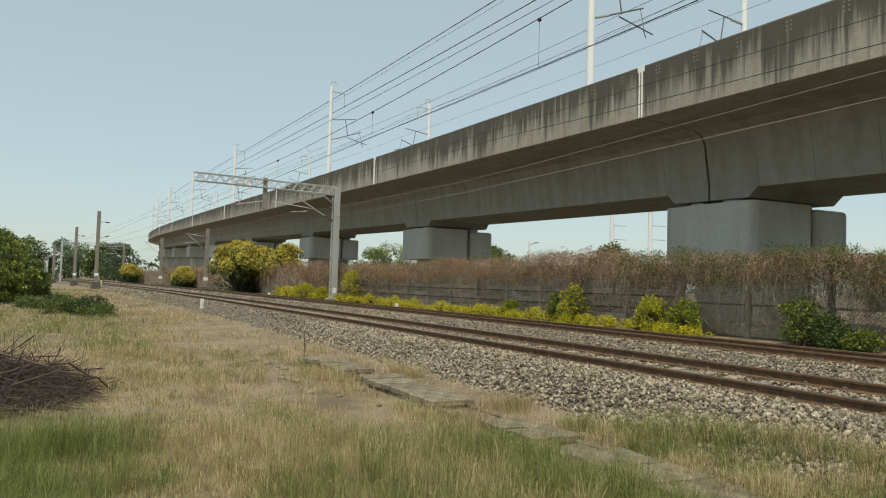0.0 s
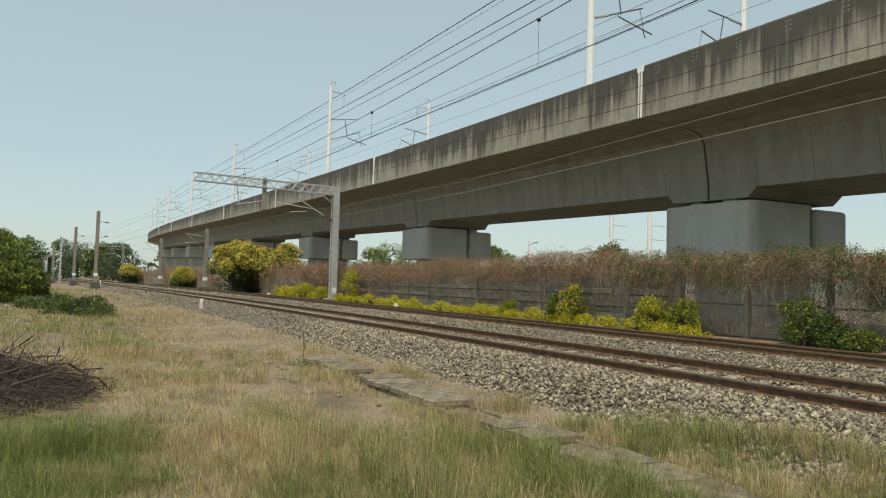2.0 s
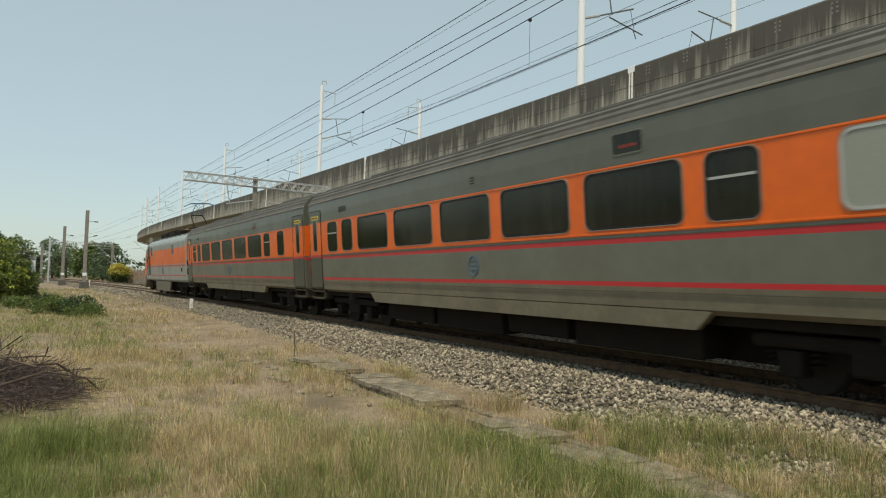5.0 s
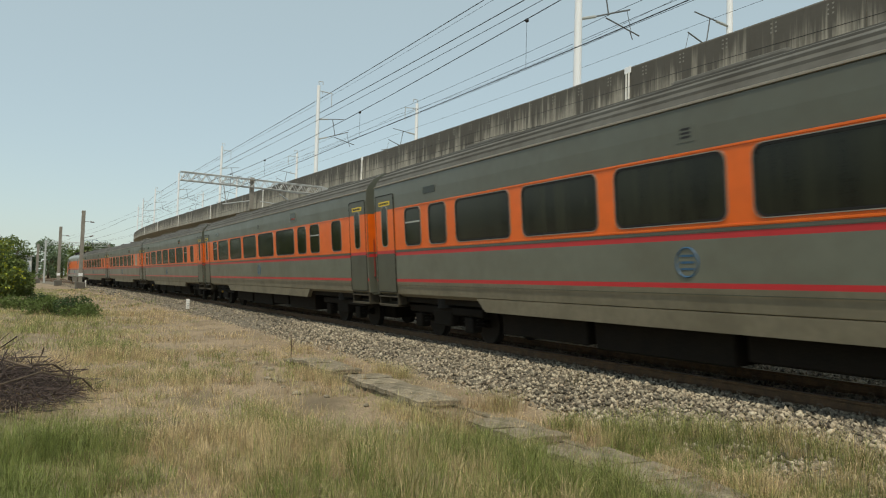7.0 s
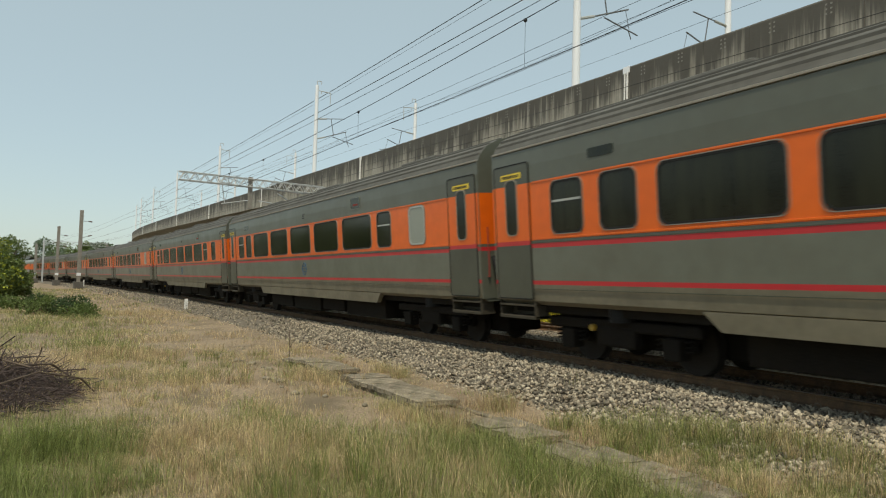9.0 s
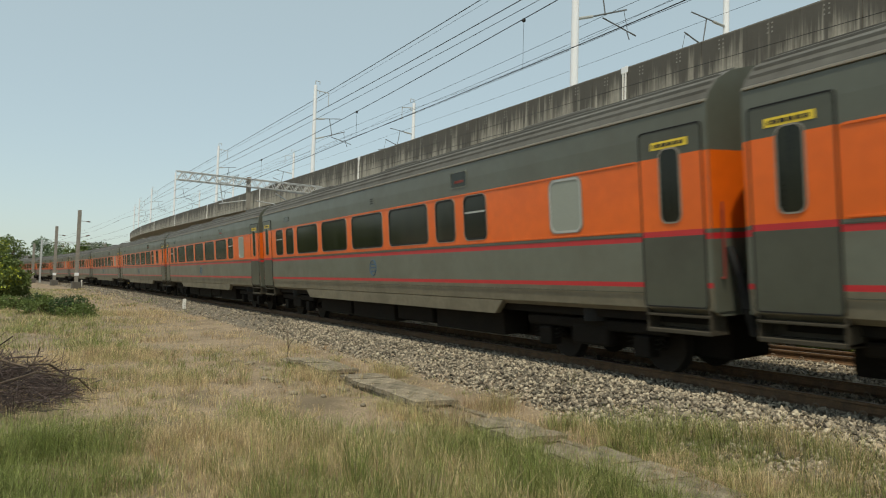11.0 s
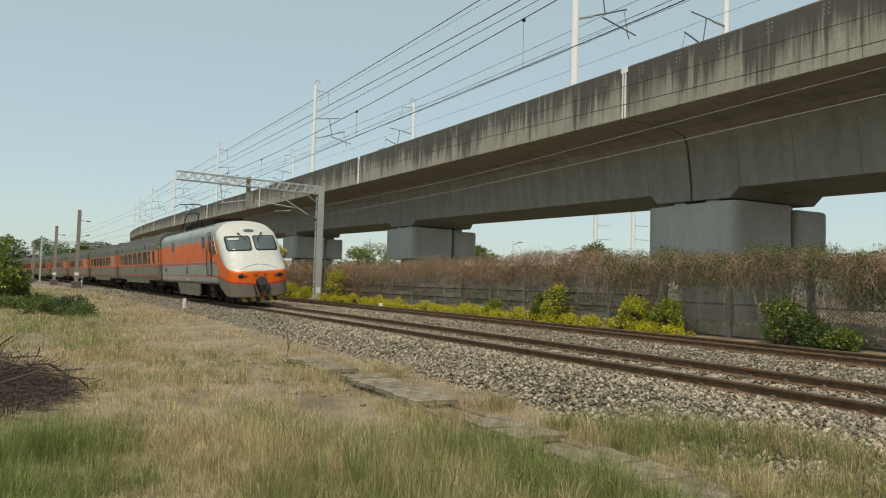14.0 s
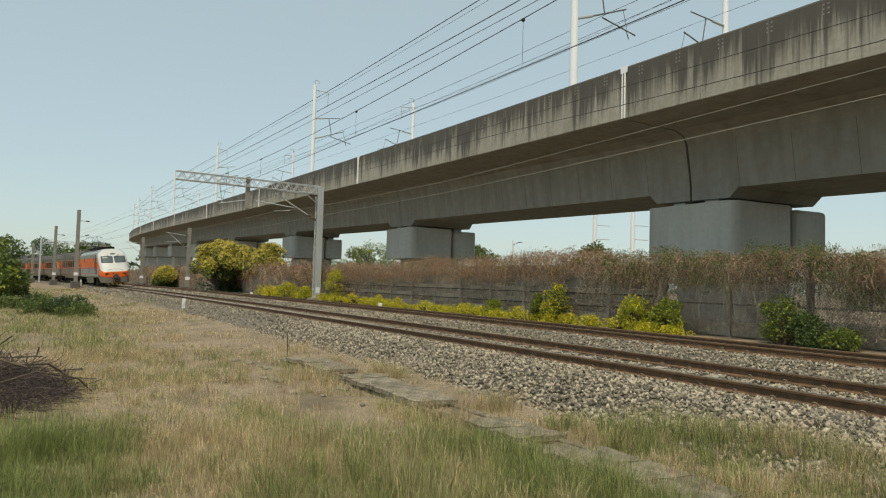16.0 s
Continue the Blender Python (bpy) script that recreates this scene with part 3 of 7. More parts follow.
def build_line():
    build_gantry()
    for u in (81.8, 107.8, 138.5):
        line_mast(u, 6.5, 6.55, 0.0, MAST_CONC, "weathered grey-brown line mast beside the far track", 2.4, 4.4)
    line_mast(95.4, -3.0, 8.6, 0.15, MAST_CONC, "tall brown-grey line mast beside the near track", -2.8, 5.4)
    line_mast(121.0, -3.0, 8.1, 0.1, MAST_CONC, "tall brown-grey line mast beside the near track", -2.8, 5.4)
    line_mast(150.0, -3.2, 6.4, 0.1, MAST_CONC, "tall brown-grey line mast beside the near track", -2.8, 4.6)
    # beam over the tracks far down the line
    thing = empty("portal_beam", flat_pose(139.0, 1.7, 0), "thin lattice portal over the tracks far down the line", "line gantry")
    bm = bmesh.new()
    lattice(bm, (0, -4.8, 6.2), (0, 4.9, 6.2), (0, 0, 1), 0.5, 16, 0.04)
    part("truss_beam", bm, MAST_GREY, thing)
    bm = bmesh.new()
    box(bm, -0.12, 0.12, 4.75, 5.0, -0.3, 6.8, 0.01)
    box(bm, -0.12, 0.12, -4.9, -4.7, -0.3, 6.8, 0.01)
    part("portal_legs", bm, MAST_GREY, thing)

    def run(name, lat, rows, r, label, mtl=None):
        us = steps(-30, 44, 3.5) + steps(48, 150, 8)
        pts = [(*plan(u, lat - 0.081 * ramp(u, rows)), ramp(u, rows)) for u in us]
        return wire(name, pts, r, label, mtl)
    C = [(-30, 7.5), (0, 7.06), (10, 6.88), (15, 6.79), (20, 6.71), (25, 6.66), (30, 6.64), (36, 6.7), (44, 6.95), (62, 6.7), (80, 7.0), (100, 6.75), (120, 7.0), (150, 6.8)]
    D = [(-30, 5.75), (10, 5.8), (20, 5.9), (44, 5.96), (150, 5.9)]
    run("messenger_wire", 0.0, C, 0.010, "dark messenger wire over the near track")
    run("auxiliary_wire", 0.0, [(-30, 7.0), (12, 7.05), (19.2, 7.1), (30, 7.2), (44, 7.35), (150, 7.3)], 0.007, "thin auxiliary wire over the near track")
    run("contact_wire", 0.0, D, 0.010, "dark contact wire over the near track")
    # droppers with their clamps
    for u in (12.55, 21.8, 33.0, 39.5):
        x, y = plan(u, -0.51)
        zc, zd = ramp(u, C), ramp(u, D)
        thing = empty("dropper", Matrix.Translation((x, y, zd)), "thin dropper wire with a dark clamp", "dropper wire", "droppers of the overhead line")
        bm = bmesh.new()
        tube(bm, (0, 0, 0), (0, 0, zc - zd), 0.004, n=5)
        part("dropper_wire", bm, WIRE, thing)
        bm = bmesh.new()
        bmesh.ops.create_icosphere(bm, subdivisions=1, radius=0.05, matrix=Matrix.Translation((0, 0, zc - zd)))
        part("clamp", bm, WIRE, thing)
    run("contact_wire", 4.0, [(-30, 4.85), (6, 4.76), (22, 4.55), (40, 4.62), (150, 4.9)], 0.010, "sunlit copper contact wire over the far track", SUNLIT_COPPER)
    run("messenger_wire", 4.0, [(-30, 5.4), (6, 5.24), (22, 4.95), (36, 5.1), (44, 5.4), (150, 5.5)], 0.008, "sunlit copper messenger wire over the far track", SUNLIT_COPPER)
    run("feeder_wire", 6.2, [(-30, 6.3), (8, 6.42), (15, 6.62), (24, 6.95), (44, 7.2), (150, 7.0)], 0.010, "dark feeder wire beside the far track")
    run("feeder_wire", 6.3, [(-30, 7.0), (8, 7.05), (15, 7.2), (24, 7.35), (44, 7.5), (150, 7.2)], 0.008, "dark feeder wire beside the far track")


# Paler than the other wires: the sun on these two is put into colour.
SUNLIT_COPPER = mat("sunlit_copper_wire", (0.36, 0.33, 0.26), 0.45, 0.1, 5, 0, metal=0.5)
build_line()
# ---- the train ----
def paint(name, color, rough=0.38, **k):
    m = mat(name, color, rough, 0.05, 0.9, 0.02, fine=5, **k)
    m.node_tree.nodes["Principled BSDF"].inputs["Coat Weight"].default_value = 0.05
    return m


ORANGE = paint("orange_paint", (0.74, 0.128, 0.004), stain=(0.60, 0.10, 0.006), stain_amount=0.5)
CAR_GREY = paint("grey_green_paint", (0.100, 0.107, 0.084), stain=(0.084, 0.082, 0.060), stain_amount=0.6)
# Paler than the upper grey: sky reflection on the lower panels put into colour.
LOWER_GREY = paint("sky_paled_grey_green", (0.132, 0.140, 0.110), stain=(0.10, 0.096, 0.068), stain_amount=0.6)
# Darker body grey for the doors: shade of the tapered ends put into colour.
SHADE_SEAM_GREY = paint("door_shade_and_seam_grey", (0.070, 0.074, 0.055), stain=(0.05, 0.048, 0.034), stain_amount=0.7)
LOCO_GREY = paint("light_grey_paint", (0.27, 0.29, 0.275), stain=(0.20, 0.205, 0.185), stain_amount=0.6)
ROOF_GREY = mat("dusty_roof", (0.10, 0.097, 0.085), 0.75, 0.12, 0.8, 0.15, stain=(0.06, 0.055, 0.046), stain_amount=0.8, fine=8)
RED_RUST = mat("worn_red_handrail", (0.24, 0.03, 0.02), 0.6, 0.2, 5, 0.1)
RED = paint("red_stripe_paint", (0.46, 0.022, 0.028))
NOSE_WHITE = paint("white_nose_paint", (0.52, 0.515, 0.485), stain=(0.43, 0.40, 0.33), stain_amount=0.5)
DUSTY = mat("dust_covered_grey_paint", (0.18, 0.158, 0.108), 0.6, 0.1, 1.2, 0.05, stain=(0.115, 0.098, 0.065), stain_amount=0.7, fine=9)
SKIRT = mat("dusty_skirt", (0.15, 0.13, 0.095), 0.7, 0.1, 1.5, 0.1, stain=(0.15, 0.13, 0.11), stain_amount=0.7, fine=10)
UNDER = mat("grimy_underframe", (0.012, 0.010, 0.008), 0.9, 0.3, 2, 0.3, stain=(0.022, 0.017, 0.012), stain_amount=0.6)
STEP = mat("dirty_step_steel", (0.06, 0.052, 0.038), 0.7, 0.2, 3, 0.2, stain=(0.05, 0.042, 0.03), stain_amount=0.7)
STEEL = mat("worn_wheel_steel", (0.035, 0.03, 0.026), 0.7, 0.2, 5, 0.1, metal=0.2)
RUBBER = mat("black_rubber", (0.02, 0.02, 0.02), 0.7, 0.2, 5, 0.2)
TRIM = mat("aluminium_trim", (0.52, 0.52, 0.50), 0.4, 0.06, 5, 0.02, metal=0.6)
TRIM_DULL = mat("dull_window_trim", (0.30, 0.27, 0.22), 0.5, 0.1, 5, 0.02, metal=0.4)
YELLOW = mat("yellow_sign", (0.75, 0.55, 0.04), 0.5, 0.06, 5, 0.02)
DIRTY_YELLOW = mat("worn_yellow_paint", (0.50, 0.31, 0.03), 0.7, 0.25, 6, 0.1, stain=(0.12, 0.08, 0.04), stain_amount=0.9, fine=20)
BLUE = mat("blue_emblem_paint", (0.025, 0.085, 0.17), 0.4, 0.06, 5, 0)
BLACK = mat("matt_black", (0.012, 0.012, 0.012), 0.6, 0.2, 5, 0.05)
FROST = mat("frosted_pane", (0.27, 0.29, 0.25), 0.35, 0.05, 3, 0)
LAMP = mat("lamp_lens", (0.42, 0.05, 0.03), 0.15, 0.05, 3, 0)
WOODBOX = mat("tan_roof_box", (0.42, 0.26, 0.15), 0.7, 0.15, 3, 0.1)
# Olive vertical streaks: reflections and curtains behind the panes, put into the colour.
GLASS = mat("reflection_streaked_glass", (0.008, 0.010, 0.007), 0.10, 0.3, 2.2, 0, stain=(0.024, 0.027, 0.015), stain_amount=0.9, streak=True)
GLASS.node_tree.nodes["Principled BSDF"].inputs["Specular IOR Level"].default_value = 0.3
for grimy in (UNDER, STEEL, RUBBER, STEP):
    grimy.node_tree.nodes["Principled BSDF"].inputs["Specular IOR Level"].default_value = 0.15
CURTAIN = mat("cab_glass", (0.085, 0.105, 0.11), 0.08, 0.15, 1.2, 0)

SPEED, CAR_PITCH, CAR_LEN = 30.3, 22.15, 21.57
FLANK = [(1.30, 1.0), (1.42, 1.08), (1.45, 1.375), (1.45, 1.445), (1.45, 2.02), (1.45, 2.10), (1.45, 2.155), (1.45, 3.185), (1.45, 3.5), (1.435, 3.80), (1.405, 3.86),
         (1.36, 3.95), (1.20, 4.13), (0.92, 4.27), (0.50, 4.36), (0.0, 4.39)]
BANDS = [5, 5, 1, 6, 1, 6, 2, 0, 0, 0, 3, 3, 3, 3, 3]


def plate(bm, x0, x1, z0, z1, r, y0, y1, seg=4, mi=0):
    """A rounded plate in the x-z plane from y0 to y1."""
    pts = []
    for cx, cz, a0 in ((x1 - r, z1 - r, 0), (x0 + r, z1 - r, 90), (x0 + r, z0 + r, 180), (x1 - r, z0 + r, 270)):
        for i in range(seg + 1):
            a = radians(a0 + 90 * i / seg)
            pts.append((cx + r * math.cos(a), cz + r * math.sin(a)))
    a = [bm.verts.new((x, y0, z)) for x, z in pts]
    b = [bm.verts.new((x, y1, z)) for x, z in pts]
    n = len(pts)
    fs = [bm.faces.new(b), bm.faces.new(a[::-1])] + [bm.faces.new((a[i], a[(i + 1) % n], b[(i + 1) % n], b[i])) for i in range(n)]
    for f in fs:
        f.material_index = mi
    bmesh.ops.recalc_face_normals(bm, faces=fs)
    return bm


def rim(bm, x0, x1, z0, z1, r, w, y0, y1, seg=4):
    """A rounded frame of width w."""
    def loop(d, y):
        pts = []
        for cx, cz, a0 in ((x1 - r, z1 - r, 0), (x0 + r, z1 - r, 90), (x0 + r, z0 + r, 180), (x1 - r, z0 + r, 270)):
            for i in range(seg + 1):
                a = radians(a0 + 90 * i / seg)
                pts.append(bm.verts.new((cx + (r + d) * math.cos(a), y, cz + (r + d) * math.sin(a))))
        return pts
    ls = [loop(0, y0), loop(0, y1), loop(w, y1), loop(w, y0)]
    n = len(ls[0])
    fs = []
    for a, b in zip(ls, ls[1:]):
        fs += [bm.faces.new((a[i], a[(i + 1) % n], b[(i + 1) % n], b[i])) for i in range(n)]
    bmesh.ops.recalc_face_normals(bm, faces=fs)
    return bm


def flank_body(name, xs, profile, mats, bands, parent):
    full = [(y, z) for y, z in profile] + [(-y, z) for y, z in profile[-2::-1]]
    idx = bands + bands[::-1]
    rings = [[(x, y, z) for y, z in full] for x in xs]
    ob = sweep(name, rings, True, mats, parent)
    n = len(full)
    for i, f in enumerate(ob.data.polygons):
        if i < n * (len(xs) - 1):
            j = i % n
            f.material_index = idx[j] if j < len(idx) else 4
        else:
            f.material_index = 0
    return ob


def window(parent, x0, x1, z0, z1, side, material=None, bar=False, r=0.13):
    y = 1.45 * side
    bm = bmesh.new()
    plate(bm, x0, x1, z0, z1, r, y - 0.01 * side, y + 0.006 * side)
    w = part("window", bm, material or GLASS, parent)
    bm = bmesh.new()
    rim(bm, x0, x1, z0, z1, r, 0.035, y - 0.005 * side, y + 0.016 * side)
    part("window_frame", bm, RUBBER if material is None else TRIM, w)
    bm = bmesh.new()
    rim(bm, x0 - 0.035, x1 + 0.035, z0 - 0.035, z1 + 0.035, r, 0.012, y - 0.003 * side, y + 0.018 * side)
    part("window_trim", bm, TRIM_DULL, w)
    if bar:
        bm = bmesh.new()
        box(bm, x0 + 0.02, x1 - 0.02, min(y, y + 0.02 * side), max(y, y + 0.02 * side), z1 - 0.32, z1 - 0.285)
        part("transom", bm, TRIM, w)
    return w


def bogie(parent, x, base=1.2, radius=0.43):
    top = empty("bogie", pose(x, 0, 0))
    top.parent = parent
    for dx in (-base, base):
        for side in (-1, 1):
            bm = bmesh.new()
            tube(bm, (dx, side * 0.50, radius), (dx, side * 0.61, radius), radius, n=28)
            tube(bm, (dx, side * 0.46, radius), (dx, side * 0.51, radius), radius + 0.028, n=28)
            tube(bm, (dx, side * 0.60, radius), (dx, side * 0.70, radius), 0.10, n=12)
            part("wheel", bm, STEEL, top)
            bm = bmesh.new()
            box(bm, dx - 0.17, dx + 0.17, side * 1.0 - 0.12, side * 1.0 + 0.12, radius - 0.16, radius + 0.17, 0.03)
            part("axle_box", bm, UNDER, top)
            for ddx in (-0.3, 0.3):
                bm = bmesh.new()
                turn = [(dx + ddx + 0.075 * math.cos(i * 0.9), side * 1.0 + 0.075 * math.sin(i * 0.9), 0.40 + i * 0.0105) for i in range(36)]
                for p, q in zip(turn, turn[1:]):
                    tube(bm, p, q, 0.016, n=4, caps=False)
                part("coil_spring", bm, UNDER, top)
        bm = bmesh.new()
        tube(bm, (dx, -0.75, radius), (dx, 0.75, radius), 0.07, n=12)
        part("axle", bm, STEEL, top)
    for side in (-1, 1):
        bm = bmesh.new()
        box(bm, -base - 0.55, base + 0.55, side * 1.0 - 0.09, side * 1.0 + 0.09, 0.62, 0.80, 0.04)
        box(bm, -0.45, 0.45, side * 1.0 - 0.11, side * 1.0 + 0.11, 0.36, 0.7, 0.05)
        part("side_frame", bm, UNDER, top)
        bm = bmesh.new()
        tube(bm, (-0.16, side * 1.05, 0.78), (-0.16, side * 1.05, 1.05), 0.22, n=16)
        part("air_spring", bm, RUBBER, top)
    return top


def bars(bm, x0, x1, z, y, side, h, seed, mi=0):
    """A row of plain bars in place of unreadable writing."""
    rnd = random.Random(seed)
    x = x0
    while x < x1 - 0.03:
        w = rnd.uniform(0.03, 0.09)
        box(bm, x, min(x + w, x1), min(y, y + 0.004 * side), max(y, y + 0.004 * side), z, z + h, mi=mi)
        x += w + 0.025
    return bm


# windows in metres behind the leading end: plain panes, panes with a transom, and the washroom pane
LAYOUTS = {
    "saloon": (((3.13, 0.75), (4.37, 1.98), (6.83, 1.98), (9.29, 1.98), (11.75, 1.98), (14.21, 1.98)), ((1.88, 0.77), (16.65, 0.77)), (18.5, 0.74)),
    "buffet": (((3.13, 0.75), (4.37, 1.98), (6.83, 1.98), (9.29, 1.98), (11.75, 1.98), (14.18, 0.77)), ((1.88, 0.77), (15.4, 0.77)), (18.25, 0.76)),
    "end": (((3.43, 1.96), (5.85, 1.96), (8.28, 1.96), (10.7, 2.0), (13.16, 2.05), (15.69, 0.8)), ((2.25, 0.8), (16.98, 0.8)), (18.95, 0.7)),
}


def carriage(label, layout, frosted):
    c = empty("carriage", None, label, "train carriage", "carriages of the train")
    h = CAR_LEN / 2
    body = flank_body("body", steps(-h, h, 2.4), FLANK, [CAR_GREY, RED, ORANGE, ROOF_GREY, UNDER, DUSTY, LOWER_GREY], BANDS, c)
    body["label"] = "body with orange window band, red stripes and grey lower panels"
    bm = bmesh.new()
    for y in (-1.34, -1.24, -1.08, -0.8, 0.8, 1.08, 1.24, 1.34):
        z = float(np.interp(abs(y), [0.5, 0.92, 1.2, 1.36], [4.36, 4.27, 4.13, 3.95]))
        box(bm, -h + 0.05, h - 0.05, y - 0.018, y + 0.018, z - 0.02, z + 0.022)
    part("roof_rib", bm, ROOF_GREY, c)
    for side in (1, -1):
        # Paler trim than the body, in place of the sunlight caught by the gutter.
        bm = bmesh.new()
        box(bm, -h + 0.02, h - 0.02, min(1.41 * side, 1.455 * side), max(1.41 * side, 1.455 * side), 3.815, 3.85, 0.005)
        part("rain_gutter", bm, TRIM_DULL, c, "rain gutter along the roof edge, its sunlit rim coloured pale")
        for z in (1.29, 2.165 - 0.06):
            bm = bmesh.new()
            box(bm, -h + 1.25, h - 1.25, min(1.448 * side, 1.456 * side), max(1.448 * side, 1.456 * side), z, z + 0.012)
            part("panel_seam", bm, SHADE_SEAM_GREY, c)
        y = 1.45 * side
        f = lambda a: h - a                        # metres from the leading end
        bm = bmesh.new()
        for z in (2.165, 3.165):
            box(bm, -h + 1.3, h - 1.3, min(y, y + 0.012 * side), max(y, y + 0.012 * side), z, z + 0.03, 0.003)
        part("window_band_trim", bm, ORANGE, c)
        plain, opening, washroom = LAYOUTS[layout]
        for a, w in plain:
            window(c, f(a + w), f(a), 2.28, 3.1, side)
        for a, w in opening:
            window(c, f(a + w), f(a), 2.28, 3.1, side, bar=True)
        window(c, f(washroom[0] + washroom[1]), f(washroom[0]), 2.28, 3.1, side, material=FROST if frosted else None)
        # deeper skirt between the bogies, round emblem and bars for the number
        bm = bmesh.new()
        pts = [(f(5.0), 1.06), (f(5.3), 0.80), (f(16.3), 0.80), (f(16.6), 1.06)]
        va = [bm.verts.new((px, side * (1.415 if pz < 1 else 1.43), pz)) for px, pz in pts]
        vb = [bm.verts.new((px, side * 1.30, pz)) for px, pz in pts]
        fs = [bm.faces.new(va), bm.faces.new(vb[::-1])] + [bm.faces.new((va[i], va[(i + 1) % 4], vb[(i + 1) % 4], vb[i])) for i in range(4)]
        bmesh.ops.recalc_face_normals(bm, faces=fs)
        part("side_skirt", bm, DUSTY, c, "dusty lower skirt panel")
        ex, ez = f(10.6), 1.72
        bm = bmesh.new()
        for i in range(20):
            p, q = 2 * math.pi * i / 20, 2 * math.pi * (i + 1) / 20
            tube(bm, (ex + 0.19 * math.cos(p), y + 0.002 * side, ez + 0.2 * math.sin(p)), (ex + 0.19 * math.cos(q), y + 0.002 * side, ez + 0.2 * math.sin(q)), 0.014, n=4)
        for dz in (-0.09, 0.0, 0.09):
            box(bm, ex - 0.12, ex + 0.12, min(y, y + 0.006 * side), max(y, y + 0.006 * side), ez + dz - 0.015, ez + dz + 0.015)
        part("emblem", bm, BLUE, c, "faded round emblem of plain bars")
        # small square plate with the carriage's number, as bars
        bm = bmesh.new()
        plate(bm, f(10.85), f(10.5), 3.33, 3.56, 0.03, 1.40 * side, 1.456 * side, 3)
        np_ = part("number_plate", bm, CAR_GREY, c)
        bm = bmesh.new()
        for zz in (3.38, 3.435, 3.49):
            box(bm, f(10.76), f(10.59), min(y, y + 0.009 * side), max(y, y + 0.009 * side), zz, zz + 0.03)
        part("number_bars", bm, BLACK, np_, "bars in place of the number")
        for a in (0.08, CAR_LEN - 1.22):
            x0, x1 = f(a + 1.14), f(a)
            bm = bmesh.new()
            plate(bm, x0, x1, 1.10, 3.58, 0.05, y - 0.02 * side, y + 0.010 * side, 3)
            # the door repeats the bands of the body
            bmesh.ops.bisect_plane(bm, geom=bm.verts[:] + bm.edges[:] + bm.faces[:], plane_co=(0, 0, 2.08), plane_no=(0, 0, 1))
            bmesh.ops.bisect_plane(bm, geom=bm.verts[:] + bm.edges[:] + bm.faces[:], plane_co=(0, 0, 2.16), plane_no=(0, 0, 1))
            bmesh.ops.bisect_plane(bm, geom=bm.verts[:] + bm.edges[:] + bm.faces[:], plane_co=(0, 0, 3.19), plane_no=(0, 0, 1))
            for fc in bm.faces:
                z = fc.calc_center_median().z
                fc.material_index = 1 if 2.08 < z < 2.16 else 2 if 2.16 <= z < 3.19 else 0
            d = part("door", bm, [SHADE_SEAM_GREY, RED, ORANGE], c)
            bm = bmesh.new()
            rim(bm, x0 + 0.02, x1 - 0.02, 1.12, 3.56, 0.05, 0.02, y, y + 0.016 * side, 3)
            part("door_seal", bm, RUBBER, d)
            xc = (x0 + x1) / 2
            bm = bmesh.new()
            plate(bm, xc - 0.17, xc + 0.17, 2.28, 3.28, 0.10, y, y + 0.02 * side)
            part("door_window", bm, GLASS, d)
            bm = bmesh.new()
            rim(bm, xc - 0.17, xc + 0.17, 2.28, 3.28, 0.10, 0.022, y, y + 0.024 * side)
            part("window_frame", bm, TRIM_DULL, d)
            bm = bmesh.new()
            plate(bm, xc - 0.33, xc + 0.33, 3.30, 3.41, 0.01, y - 0.02 * side, y + 0.016 * side, 2)
            s = part("door_sign", bm, YELLOW, d, "small yellow sign over the door")
            bm = bmesh.new()
            bars(bm, xc - 0.26, xc + 0.28, 3.33, y + 0.016 * side, side, 0.05, 5)
            part("sign_writing", bm, BLACK, s)
            bm = bmesh.new()
            box(bm, x0, x1, min(y, y - 0.35 * side), max(y, y - 0.35 * side), 0.74, 0.80, 0.01)
            box(bm, x0, x1, min(y, y - 0.30 * side), max(y, y - 0.30 * side), 0.97, 1.01, 0.01)
            box(bm, x0, x1, min(y - 0.28 * side, y - 0.32 * side), max(y - 0.28 * side, y - 0.32 * side), 0.74, 1.1)
            for x in (x0, x1 - 0.03):
                box(bm, x, x + 0.03, min(y - 0.02 * side, y - 0.30 * side), max(y - 0.02 * side, y - 0.30 * side), 0.76, 1.08)
            part("door_step", bm, STEP, c)
        bm = bmesh.new()
        plate(bm, f(3.45), f(2.85), 3.40, 3.55, 0.03, 1.40 * side, 1.458 * side, 3)
        part("destination_box", bm, GLASS, c)
        bm = bmesh.new()
        plate(bm, f(15.5), f(14.88), 3.36, 3.66, 0.04, 1.39 * side, 1.456 * side, 3)
        dd = part("destination_display", bm, GLASS, c, "dark destination display with red writing")
        bm = bmesh.new()
        bars(bm, f(15.38), f(15.02), 3.44, 1.456 * side, side, 0.05, 3)
        part("display_writing", bm, RED_RUST, dd)
        bm = bmesh.new()
        rim(bm, f(15.5), f(14.88), 3.36, 3.66, 0.04, 0.02, 1.44 * side, 1.462 * side, 3)
        part("display_frame", bm, LOWER_GREY, dd)
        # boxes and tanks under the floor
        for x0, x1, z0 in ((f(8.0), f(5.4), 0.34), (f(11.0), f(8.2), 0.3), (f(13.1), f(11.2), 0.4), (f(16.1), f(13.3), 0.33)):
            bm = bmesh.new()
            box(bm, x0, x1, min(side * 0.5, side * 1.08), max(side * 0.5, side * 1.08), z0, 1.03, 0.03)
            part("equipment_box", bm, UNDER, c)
        for x in () if frosted else (f(2.4),):
            bm = bmesh.new()
            tube(bm, (x, side * 1.1, 0.66), (x, side * 1.16, 0.66), 0.06, n=14)
            part("yellow_valve_cover", bm, DIRTY_YELLOW, c, "round worn yellow cover")
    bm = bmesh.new()
